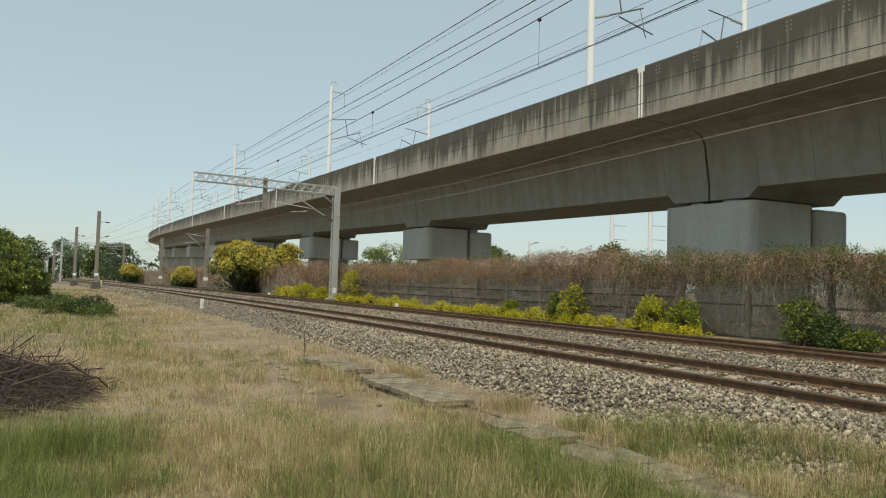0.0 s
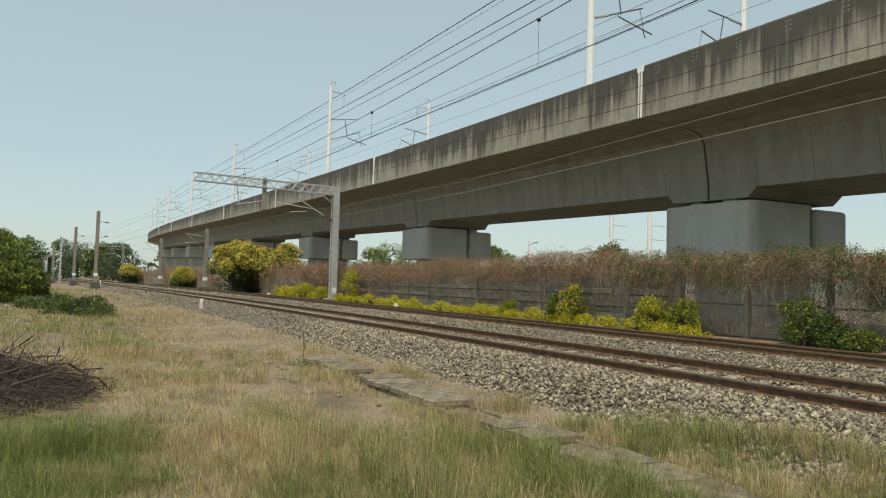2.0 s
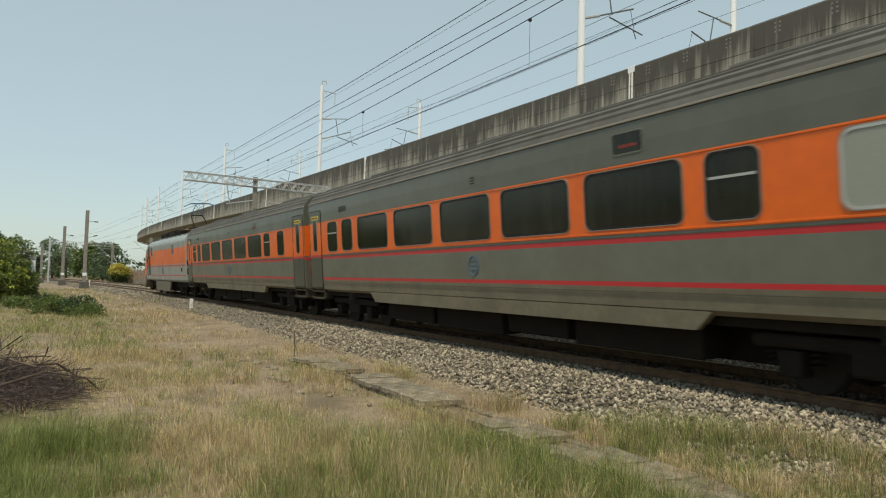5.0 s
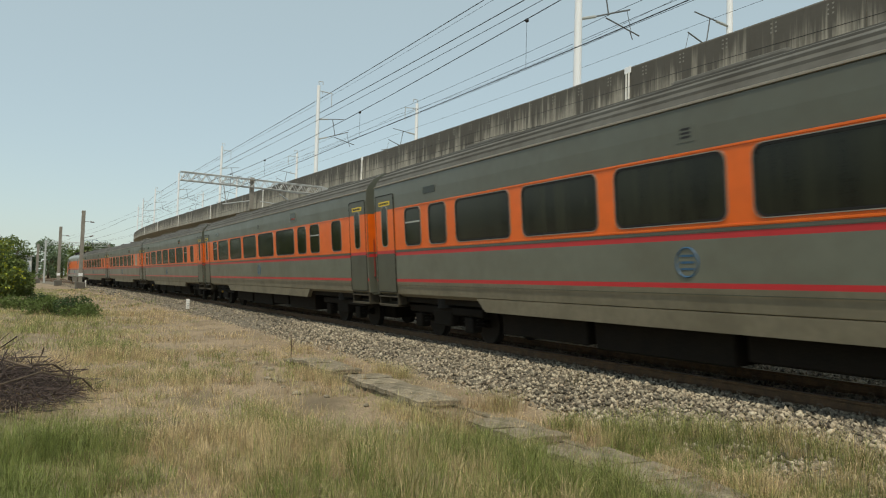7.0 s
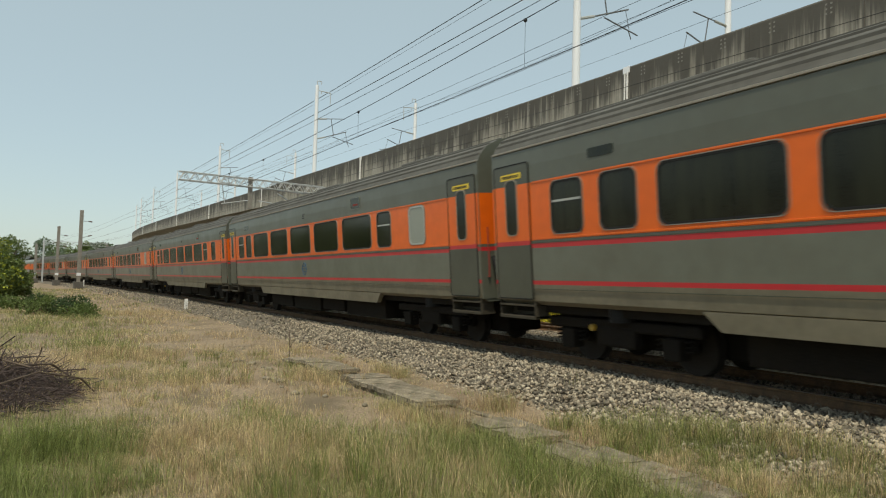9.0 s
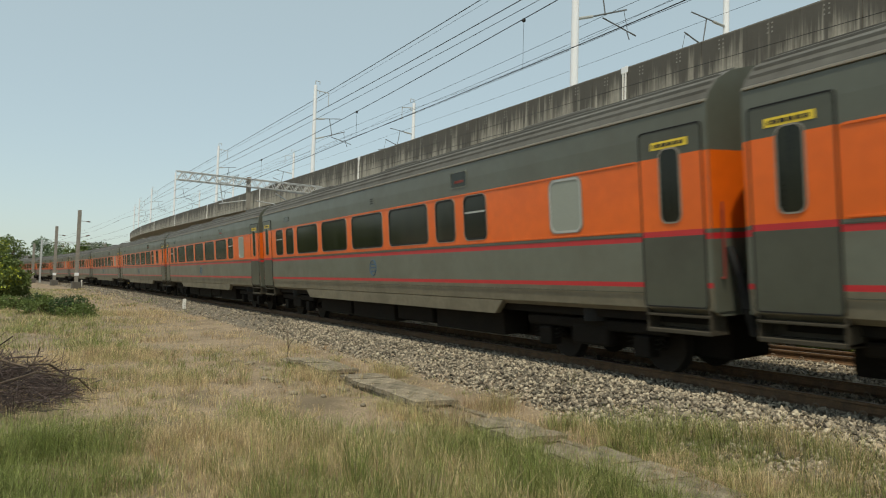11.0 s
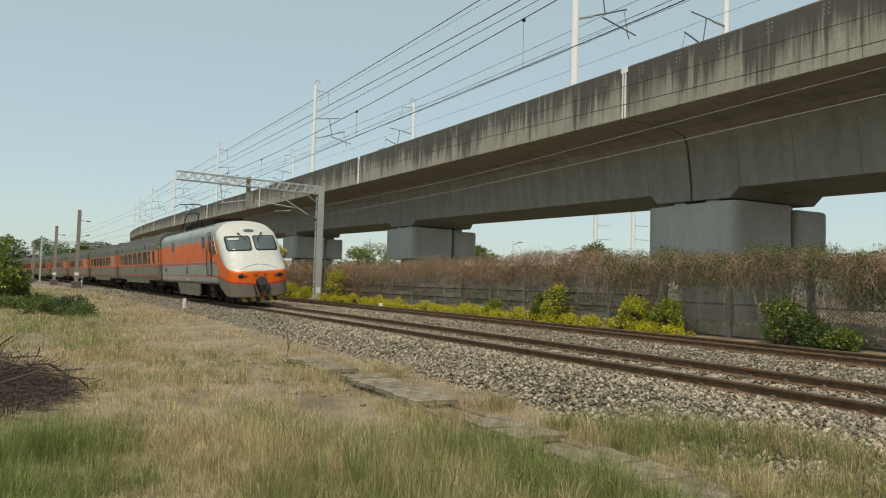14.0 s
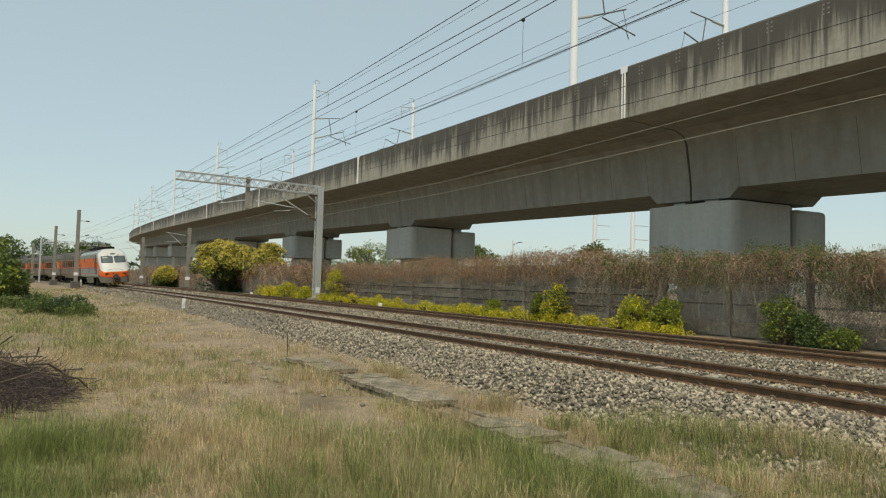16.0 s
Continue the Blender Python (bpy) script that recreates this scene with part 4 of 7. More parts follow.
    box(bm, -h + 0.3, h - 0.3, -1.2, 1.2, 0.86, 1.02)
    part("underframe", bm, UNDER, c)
    # Added block, no known part: darkens the underside and closes the view through.
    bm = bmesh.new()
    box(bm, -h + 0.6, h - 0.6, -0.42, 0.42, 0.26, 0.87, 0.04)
    part("underfloor_filler", bm, UNDER, c)
    for x in (-h + 2.9, h - 2.9):
        bogie(c, x)
    # gangway, buffers, pipes and coupler at both ends
    for e in (-1, 1):
        rings = []
        for i in range(8):
            g = 0.05 * (i % 2)
            x = e * (h - 0.02 + i * 0.043)
            rings.append([(x, yy, zz) for yy, zz in ((-0.72 - g, 0.95), (0.72 + g, 0.95), (0.72 + g, 3.1 + g), (0.55 + g, 3.25 + g), (-0.55 - g, 3.25 + g), (-0.72 - g, 3.1 + g))])
        sweep("gangway_bellows", rings, True, [RUBBER], c)["label"] = "ribbed black rubber gangway"
        bm = bmesh.new()
        zs = [1.06, 2.02, 2.10, 2.155, 3.185, 3.8]
        cols = [[bm.verts.new((e * (h + 0.012), yy, zz)) for zz in zs] for yy in (-1.43, 1.43)]
        back = [[bm.verts.new((e * (h - 0.01), yy, zz)) for zz in zs] for yy in (-1.43, 1.43)]
        for i in range(5):
            f1 = bm.faces.new((cols[0][i], cols[1][i], cols[1][i + 1], cols[0][i + 1]))
            f1.material_index = (0, 1, 0, 2, 0)[i]
            for k in (0, 1):
                bm.faces.new((cols[k][i], cols[k][i + 1], back[k][i + 1], back[k][i])).material_index = (0, 1, 0, 2, 0)[i]
        bmesh.ops.recalc_face_normals(bm, faces=bm.faces)
        part("end_wall", bm, [CAR_GREY, RED, ORANGE], c)
        bm = bmesh.new()
        tube(bm, (e * (h - 0.5), 0, 0.88), (e * (h + 0.33), 0, 0.88), 0.11, n=10)
        part("coupler", bm, UNDER, c)
        for y in (1.15, -1.15):
            bm = bmesh.new()
            pts = [(e * (h + 0.02), y, 1.9), (e * (h + 0.18), y, 1.55), (e * (h + 0.25), y, 1.1), (e * (h + 0.3), y * 0.9, 0.75)]
            for a, b in zip(pts, pts[1:]):
                tube(bm, a, b, 0.055, n=7)
            part("jumper_hose", bm, RUBBER, c)
            bm = bmesh.new()
            tube(bm, (e * (h - 0.01), y * 1.12, 1.5), (e * (h + 0.06), y * 1.12, 1.5), 0.015, n=6)
            tube(bm, (e * (h + 0.06), y * 1.12, 1.5), (e * (h + 0.06), y * 1.12, 2.5), 0.015, n=6)
            part("end_handrail", bm, RED_RUST, c)
    for x in (-6.5, 0.2, 6.5):
        bm = bmesh.new()
        box(bm, x - 1.0, x + 1.0, -0.55, 0.55, 4.33, 4.46, 0.05)
        part("roof_unit", bm, ROOF_GREY, c)
    return c


LOCO_LEN = 18.0


def nose(a):
    """Half width, shoulder, crown and underside at a metres behind the nose's tip."""
    w = float(np.interp(a, [0, 0.004, 0.012, 0.03, 0.06, 0.1, 0.17, 0.25, 0.4, 0.7, 1.2, 2.0, 2.8], [0.02, 0.42, 0.65, 0.84, 0.99, 1.09, 1.19, 1.27, 1.34, 1.39, 1.42, 1.445, 1.45]))
    s = float(np.interp(a, [0, 0.13, 0.4, 0.8, 1.2, 1.76, 2.3, 2.9, 3.6, 4.2], [1.42, 1.50, 1.60, 1.78, 2.09, 2.86, 3.25, 3.42, 3.48, 3.50]))
    t = float(np.interp(a, [0, 0.02, 0.06, 0.2, 0.45, 0.93, 1.5, 1.85, 2.3, 2.9, 3.6, 4.8], [1.56, 1.63, 1.69, 1.82, 2.07, 2.60, 3.29, 3.60, 3.88, 4.10, 4.17, 4.19]))
    b = float(np.interp(a, [0, 0.9, 1.9, 2.05], [0.40, 0.42, 0.80, 1.0]))
    return w, s, t, b


def crown(a, y):
    w, s, t, b = nose(a)
    k = min(1, abs(y) / w)
    return s + (t - s) * (1 - k ** 2.3) ** (1 / 2.3)


def setback(y, z):
    """How far behind the tip the nose's surface lies at y and z."""
    lo, hi = 0.0, 4.5
    for _ in range(24):
        m = (lo + hi) / 2
        if nose(m)[0] > abs(y) and crown(m, y) > z:
            hi = m
        else:
            lo = m
    return hi


def livery(a, y, z):
    """Which paint: 0 grey, 1 red, 2 orange, 3 roof grey, 4 white."""
    low = float(np.interp(a, [0.25, 0.9, 1.6, 1.95], [1.12, 1.20, 1.34, 1.41])) - 0.17 * max(0.0, (1.32 - abs(y)) / 1.32) * (a < 1.2)
    if abs(z - low) < 0.036:
        return 1
    if z < low:
        return 5 if a < 2.3 else 0
    if a < 3.1 and z > float(np.interp(a, [0, 0.17, 0.5, 1.14, 1.71, 2.37, 2.62, 3.1], [1.60, 1.645, 1.72, 1.93, 2.39, 3.19, 3.75, 4.2])):
        return 4
    cut = 1.78 + (z - 1.41) * 1.0
    if abs(a - cut) < 0.06 and z < 2.08 and a < 3:
        return 1
    if a > cut:
        if abs(z - 2.06) < 0.04:
            return 1
        if z < 2.16:
            return 0
    if z < 3.19:
        return 2
    return 3 if z > 3.26 else 0


def locomotive(label):
    c = empty("locomotive", None, label, "locomotive", "locomotives of the train")
    tip = LOCO_LEN / 2
    ats = [0, 0.004, 0.012, 0.02, 0.03, 0.045, 0.06, 0.08, 0.1] + steps(0.125, 3.2, 0.03) + steps(3.3, 4.8, 0.3) + steps(5.6, LOCO_LEN - 0.012, 2.15) + [LOCO_LEN]
    n_side, n_top = 84, 30
    rings = []
    for a in ats:
        w, s, t, b = nose(a)
        half = [(w - (0.12 * max(0, 1 - i / 5) ** 2), b + (s - b) * i / n_side) for i in range(n_side)]
        for i in range(n_top + 1):
            q = math.pi / 2 * i / n_top
            half.append((w * max(0.0, math.cos(q)) ** (2 / 2.3), s + (t - s) * math.sin(q) ** (2 / 2.3)))
        rings.append([(tip - a, y, z) for y, z in half] + [(tip - a, -y, z) for y, z in half[-2::-1]])
    ob = sweep("body", rings, True, [LOCO_GREY, RED, ORANGE, LOCO_GREY, NOSE_WHITE, SKIRT], c, smooth=True)
    for f in ob.data.polygons:
        x, y, z = f.center
        f.material_index = livery(tip - x, y, z) if len(f.vertices) == 4 or x > 0 else 0
    X = lambda a: tip - a
    # windscreen panes, following the slope
    for side in (1, -1):
        for name, material, grow, lift in (("windscreen_seal", RUBBER, 0.045, 0.008), ("windscreen", CURTAIN, 0.0, 0.02)):
            bm = bmesh.new()
            grid = []
            for i in range(11):
                v = i / 10
                row = []
                for j in range(11):
                    uu = j / 10
                    z = 2.62 - grow + (0.66 + 2 * grow) * v
                    y0, y1 = 0.12 - 0.02 * v - grow, 1.19 + grow
                    # rounded corners
                    k = 0.0
                    e = min(v, 1 - v)
                    if e < 0.15:
                        k = 0.09 * (1 - e / 0.15) ** 2
                    y = y0 + k + (y1 - y0 - 2 * k) * uu
                    row.append(bm.verts.new((X(setback(y, z)) + lift, side * y, z + lift * 0.5)))
                grid.append(row)
            fs = []
            for i in range(10):
                for j in range(10):
                    fs.append(bm.faces.new((grid[i][j], grid[i][j + 1], grid[i + 1][j + 1], grid[i + 1][j])))
            bmesh.ops.recalc_face_normals(bm, faces=fs)
            if fs[0].normal.z < 0:
                bmesh.ops.reverse_faces(bm, faces=fs)
            ext = bmesh.ops.extrude_face_region(bm, geom=fs)
            bmesh.ops.translate(bm, vec=(0, 0, -0.006), verts=[v for v in ext["geom"] if isinstance(v, bmesh.types.BMVert)])
            bmesh.ops.recalc_face_normals(bm, faces=bm.faces)
            part(name, bm, material, c, smooth=True)
        bm = bmesh.new()
        p0, p1 = Vector((X(setback(0.55, 3.42)) + 0.03, side * 0.55, 3.45)), Vector((X(setback(0.28, 3.08)) + 0.05, side * 0.28, 3.10))
        tube(bm, p0, p1, 0.018, n=6)
        tube(bm, p1 + Vector((-0.13, side * 0.02, 0.13)), p1 + Vector((0.10, -side * 0.02, -0.16)), 0.012, n=5)
        box(bm, p0.x - 0.06, p0.x + 0.06, p0.y - 0.05, p0.y + 0.05, p0.z - 0.05, p0.z + 0.02, 0.02)
        part("wiper", bm, BLACK, c)
        # head and tail lamps in a dark oval
        y = side * 0.82
        bm = bmesh.new()
        bmesh.ops.create_uvsphere(bm, u_segments=24, v_segments=12, radius=1, matrix=Matrix.Translation((X(0.07), y, 1.40)) @ Matrix.Rotation(radians(-12 * side), 4, "Z") @ Matrix.Diagonal((0.065, 0.25, 0.11, 1)))
        part("lamp_housing", bm, BLACK, c, "dark oval lamp housing")
        for dy in (-0.105, 0.105):
            bm = bmesh.new()
            bmesh.ops.create_uvsphere(bm, u_segments=16, v_segments=8, radius=1, matrix=Matrix.Translation((X(0.012 + 0.045 * (dy * side > 0)), y + dy, 1.40)) @ Matrix.Diagonal((0.03, 0.085, 0.08, 1)))
            part("lamp", bm, LAMP if dy * side < 0 else GLASS, c)
        for k in range(3):
            bm = bmesh.new()
            y0 = side * (0.15 + k * 0.065)
            box(bm, X(0.03), X(-0.008), min(y0, y0 + 0.03 * side), max(y0, y0 + 0.03 * side), 1.36 - 0.03 * (k == 1), 1.45 + 0.03 * (k == 1))
            part("horn_slot", bm, BLACK, c)
        # yellow and black slanting bars on the plough
        for k in range(5):
            bm = bmesh.new()
            y0, y1 = side * (0.02 + k * 0.2), side * (0.02 + k * 0.2 + 0.197)
            lean = 0.1
            ring = []
            for yy, zz in ((y0, 0.19), (y1, 0.19), (y1 - lean, 0.405), (y0 - lean, 0.405)):
                d = 0.10 + 0.28 * (abs(yy) / 1.25) ** 3
                ring.append(((X(d), yy, zz), (X(d + 0.05), yy, zz)))
            va, vb = [bm.verts.new(p[0]) for p in ring], [bm.verts.new(p[1]) for p in ring]
            fs = [bm.faces.new(va), bm.faces.new(vb[::-1])] + [bm.faces.new((va[i], va[(i + 1) % 4], vb[(i + 1) % 4], vb[i])) for i in range(4)]
            bmesh.ops.recalc_face_normals(bm, faces=fs)
            part("plough_stripe", bm, DIRTY_YELLOW if (k + (side > 0)) % 2 else BLACK, c)
    bm = bmesh.new()
    bmesh.ops.create_uvsphere(bm, u_segments=24, v_segments=10, radius=1, matrix=Matrix.Translation((X(1.83), 0, crown(1.83, 0) - 0.012)) @ Matrix.Rotation(radians(38), 4, "Y") @ Matrix.Diagonal((0.15, 0.27, 0.05, 1)))
    part("roof_lamp", bm, CURTAIN, c, "oval marker lamp over the windscreen")
    bm = bmesh.new()
    a0 = setback(0.85, 3.17)
    box(bm, -0.008, 0.008, -0.26, 0.26, -0.055, 0.055, m=Matrix.Translation((X(a0) + 0.032, -0.85, 3.17)) @ Matrix.Rotation(radians(-22), 4, "Z") @ Matrix.Rotation(radians(-38), 4, "Y"))
    part("number_board", bm, FROST, c, "small pale number card behind the windscreen")
    bm = bmesh.new()
    pts = [(0.85 * k / 8, 1.92 - 0.22 * (k / 8) ** 2) for k in range(-8, 9)]
    pts = [(X(setback(yy, zz)) + 0.002, yy, zz) for yy, zz in pts]
    for p0, p1 in zip(pts, pts[1:]):
        tube(bm, p0, p1, 0.009, n=5)
    part("hood_seam", bm, UNDER, c)
    bm = bmesh.new()
    tube(bm, (X(0.5), 0, 0.88), (X(-0.22), 0, 0.92), 0.17, n=16)
    tube(bm, (X(-0.05), 0, 1.06), (X(-0.2), 0, 1.12), 0.27, 0.25, n=18)
    box(bm, X(0.1), X(-0.3), -0.13, 0.13, 0.68, 1.0, 0.05)
    part("coupler", bm, BLACK, c, "black automatic coupler with a round cover")
    bm = bmesh.new()
    for dy in (-0.33, 0.36):
        pts = [(X(0.0), dy, 0.98), (X(-0.12), dy * 1.05, 0.8), (X(-0.1), dy * 0.8, 0.6), (X(0.02), dy * 0.6, 0.5)]
        for a, b in zip(pts, pts[1:]):
            tube(bm, a, b, 0.03, n=7)
    part("brake_hose", bm, RUBBER, c)
    for side in (1, -1):
        y = 1.45 * side
        def slab(name, x0, x1, z0, z1, r, mtl, t=0.012, parent=c, label=""):
            bm = bmesh.new()
            plate(bm, min(x0, x1), max(x0, x1), z0, z1, r, y - 0.03 * side, y + t * side, 4)
            return part(name, bm, mtl, parent, label)
        # cab side window with a raked front edge
        bm = bmesh.new()
        pts = [(X(2.36), 2.50), (X(3.2), 2.50), (X(3.2), 3.40), (X(3.06), 3.46), (X(2.92), 3.38), (X(2.43), 2.66)]
        for y0, y1, g, mi in ((y - 0.06 * side, y + 0.006 * side, 1.0, 0),):
            a = [bm.verts.new((px, y0, pz)) for px, pz in pts]
            b = [bm.verts.new((px, y1, pz)) for px, pz in pts]
            fs = [bm.faces.new(a[::-1]), bm.faces.new(b)] + [bm.faces.new((a[i], a[(i + 1) % 6], b[(i + 1) % 6], b[i])) for i in range(6)]
            bmesh.ops.recalc_face_normals(bm, faces=fs)
        w = part("cab_window", bm, GLASS, c)
        bm = bmesh.new()
        for (ax, az), (bx, bz) in zip(pts, pts[1:] + pts[:1]):
            tube(bm, (ax, y + 0.004 * side, az), (bx, y + 0.004 * side, bz), 0.014, n=6)
        tube(bm, (X(2.62), y + 0.008 * side, 2.95), (X(3.2), y + 0.008 * side, 2.95), 0.014, n=5)
        tube(bm, (X(2.8), y + 0.008 * side, 2.55), (X(2.8), y + 0.008 * side, 2.95), 0.01, n=5)
        part("window_frame", bm, TRIM, w)
        # cab door with handrails and a ladder
        d = slab("cab_door", X(3.43), X(4.16), 1.46, 3.60, 0.12, LOCO_GREY, 0.010)
        slab("door_panel", X(3.46), X(4.12), 2.17, 3.19, 0.04, ORANGE, 0.014, d)
        slab("door_window", X(3.52), X(3.94), 2.62, 3.48, 0.12, GLASS, 0.022, d)
        bm = bmesh.new()
        rim(bm, X(4.16), X(3.43), 1.46, 3.60, 0.12, 0.02, y, y + 0.02 * side)
        part("door_seal", bm, RUBBER, d)
        for a in (3.34, 4.26):
            bm = bmesh.new()
            tube(bm, (X(a), y + 0.07 * side, 1.45), (X(a), y + 0.07 * side, 2.75), 0.02, n=7)
            for z in (1.45, 2.75):
                tube(bm, (X(a), y - 0.02 * side, z), (X(a), y + 0.07 * side, z), 0.02, n=6)
            part("handrail", bm, BLACK, c)
        bm = bmesh.new()
        for x in (X(3.50), X(3.94)):
            tube(bm, (x, y - 0.05 * side, 0.45), (x, y - 0.05 * side, 1.2), 0.022, n=6)
        for z in (0.47, 0.75, 1.02):
            box(bm, X(3.94), X(3.50), min(y - 0.14 * side, y), max(y - 0.14 * side, y), z - 0.015, z + 0.015)
        part("ladder", bm, STEP, c)
        # louvres
        for a, z0, z1, w0 in ((4.8, 2.85, 3.45, 0.70), (13.4, 2.85, 3.42, 0.62)):
            bm = bmesh.new()
            rim(bm, X(a + w0), X(a), z0, z1, 0.03, 0.05, y - 0.02 * side, y + 0.02 * side, 2)
            lv = part("louvre_frame", bm, LOCO_GREY, c)
            bm = bmesh.new()
            plate(bm, X(a + w0), X(a), z0, z1, 0.02, y - 0.02 * side, y + 0.003 * side, 2)
            part("louvre_opening", bm, BLACK, lv)
            for k in range(9):
                z = z0 + (z1 - z0) * (k + 0.5) / 9
                bm = bmesh.new()
                box(bm, X(a + w0), X(a), -0.018, 0.018, -0.004, 0.004, m=Matrix.Translation((0, y + 0.004 * side, z)) @ Matrix.Rotation(radians(-38 * side), 4, "X"))
                part("louvre_slat", bm, LOCO_GREY, lv)
        for a in (6.2, 8.1, 12.1):
            bm = bmesh.new()
            plate(bm, X(a + 0.6), X(a), 2.86, 3.15, 0.02, y - 0.03 * side, y + 0.004 * side, 2)
            part("filter_panel", bm, ORANGE, c)
        # cover panels of the machine room at the inner end
        bm = bmesh.new()
        for a in (15.9, 16.9):
            box(bm, X(a) - 0.004, X(a) + 0.004, min(y, y + 0.003 * side), max(y, y + 0.003 * side), 1.5, 2.4)
        box(bm, X(17.7), X(15.9), min(y, y + 0.003 * side), max(y, y + 0.003 * side), 2.395, 2.403)
        part("panel_seam", bm, SHADE_SEAM_GREY, c)
        slab("equipment_hatch", X(16.75), X(16.4), 1.66, 1.88, 0.02, UNDER, 0.008)
        # round emblem of plain shapes
        ex, ez = X(9.7), 1.73
        bm = bmesh.new()
        for i in range(24):
            a, b = 2 * math.pi * i / 24, 2 * math.pi * (i + 1) / 24
            tube(bm, (ex + 0.19 * math.cos(a), y + 0.004 * side, ez + 0.21 * math.sin(a)), (ex + 0.19 * math.cos(b), y + 0.004 * side, ez + 0.21 * math.sin(b)), 0.016, n=5)
        for dz in (-0.1, 0.0, 0.1):
            box(bm, ex - 0.13, ex + 0.13, min(y, y + 0.008 * side), max(y, y + 0.008 * side), ez + dz - 0.018, ez + dz + 0.018)
        box(bm, ex - 0.018, ex + 0.018, min(y, y + 0.008 * side), max(y, y + 0.008 * side), ez - 0.15, ez + 0.15)
        part("emblem", bm, BLUE, c, "round blue emblem of plain bars")
        bm = bmesh.new()
        bars(bm, X(10.0), X(9.4), 1.16, y, side, 0.11, 8)
        part("number_bars", bm, NOSE_WHITE, c, "pale bars in place of the number")
        # side skirt and equipment below
        bm = bmesh.new()
        zb, zt2 = 0.34, 1.0
        pts = [(X(6.55), zt2), (X(6.65), zb + 0.12), (X(6.75), zb), (X(12.05), zb), (X(12.65), zt2)]
        a = [bm.verts.new((px, y - 0.02 * side, pz)) for px, pz in pts]
        b = [bm.verts.new((px, y - 0.12 * side, pz)) for px, pz in pts]
        fs = [bm.faces.new(a), bm.faces.new(b[::-1])] + [bm.faces.new((a[i], a[(i + 1) % 5], b[(i + 1) % 5], b[i])) for i in range(5)]
        bmesh.ops.recalc_face_normals(bm, faces=fs)
        part("side_skirt", bm, SKIRT, c, "dusty grey side skirt")
        bm = bmesh.new()
        rnd = random.Random(3)
        for k in range(10):
            px, pz = X(7.4 + k * 0.47), 0.72 + rnd.uniform(-0.1, 0.12)
            box(bm, px - 0.04, px + 0.04, min(y - 0.02 * side, y - 0.012 * side), max(y - 0.02 * side, y - 0.012 * side), pz - 0.02, pz + 0.02)
        part("skirt_slot", bm, BLACK, c)
    bm = bmesh.new()
    box(bm, X(LOCO_LEN - 0.2), X(2.0), -1.15, 1.15, 0.75, 1.02)
    part("underframe", bm, UNDER, c)
    # Added filler that keeps bright ground from showing between the wheels.
    bm = bmesh.new()
    box(bm, X(LOCO_LEN - 0.6), X(1.2), -0.40, 0.40, 0.22, 0.76, 0.05)
    part("loco_underside_filler", bm, UNDER, c)
    bogie(c, X(4.4), 1.35, 0.53)
    bogie(c, X(14.4), 1.35, 0.53)
    # rubber gangway and hoses at the inner end
    rings = []
    for i in range(8):
        g = 0.05 * (i % 2)
        x = -tip + 0.03 - i * 0.043
        rings.append([(x, yy, zz) for yy, zz in ((-1.05 - g, 0.95), (1.05 + g, 0.95), (1.05 + g, 3.2 + g), (0.8 + g, 3.4 + g), (-0.8 - g, 3.4 + g), (-1.05 - g, 3.2 + g))])
    sweep("gangway_bellows", rings, True, [RUBBER], c)["label"] = "ribbed black rubber gangway"
    for side in (1, -1):
        for k in range(4):
            bm = bmesh.new()
            box(bm, -tip - 0.16, -tip + 0.002, min(side * 1.22, side * 1.40), max(side * 1.22, side * 1.40), 1.5 + 0.5 * k, 1.86 + 0.5 * k, 0.02)
            part("jumper_box", bm, ORANGE if k > 1 else UNDER, c)
    # roof edge line, equipment and pantograph
    for side in (1, -1):
        bm = bmesh.new()
        tube(bm, (X(3.9), side * 1.12, crown(3.9, 1.12) + 0.01), (X(LOCO_LEN), side * 1.12, crown(LOCO_LEN, 1.12) + 0.01), 0.032, n=6)
        part("rain_gutter", bm, BLACK, c)
    bm = bmesh.new()
    for a, b, h in ((5.6, 8.2, 0.28), (8.6, 11.4, 0.34), (11.7, 13.1, 0.26)):
        box(bm, X(b), X(a), -0.8, 0.8, 4.1, 4.17 + h, 0.06)
    part("roof_equipment", bm, UNDER, c, "grimy dark roof equipment")
    bm = bmesh.new()
    box(bm, X(12.9), X(12.0), -0.3, 0.3, 4.3, 4.52, 0.04)
    part("resistor_box", bm, WOODBOX, c, "tan roof box")
    for dx in (-0.7, 0.7):
        for dy in (-0.5, 0.5):
            bm = bmesh.new()
            for i in range(4):
                tube(bm, (X(15.3) + dx, dy, 4.1 + i * 0.08), (X(15.3) + dx, dy, 4.13 + i * 0.08), 0.09, n=10)
            tube(bm, (X(15.3) + dx, dy, 4.05), (X(15.3) + dx, dy, 4.43), 0.045, n=8)
            part("roof_insulator", bm, CERAMIC, c)
    base = empty("pantograph", pose(X(15.3), 0, 4.43))
    base.parent = c
    bm = bmesh.new()
    for dy in (-0.5, 0.5):
        tube(bm, (-0.9, dy, 0), (0.9, dy, 0), 0.03, n=6)
    for dx in (-0.8, 0.8):
        tube(bm, (dx, -0.5, 0), (dx, 0.5, 0), 0.03, n=6)
    part("base_frame", bm, UNDER, base)
    bm = bmesh.new()
    for dy in (-0.45, 0.45):
        tube(bm, (-0.6, dy, 0.05), (0.75, dy * 0.8, 0.85), 0.032, n=6)
    tube(bm, (0.75, -0.36, 0.85), (0.75, 0.36, 0.85), 0.03, n=6)
    part("lower_arm", bm, UNDER, base)
    bm = bmesh.new()
    for dy in (-0.36, 0.36):
        tube(bm, (0.75, dy, 0.85), (-0.35, dy * 0.7, 1.46), 0.022, n=6)
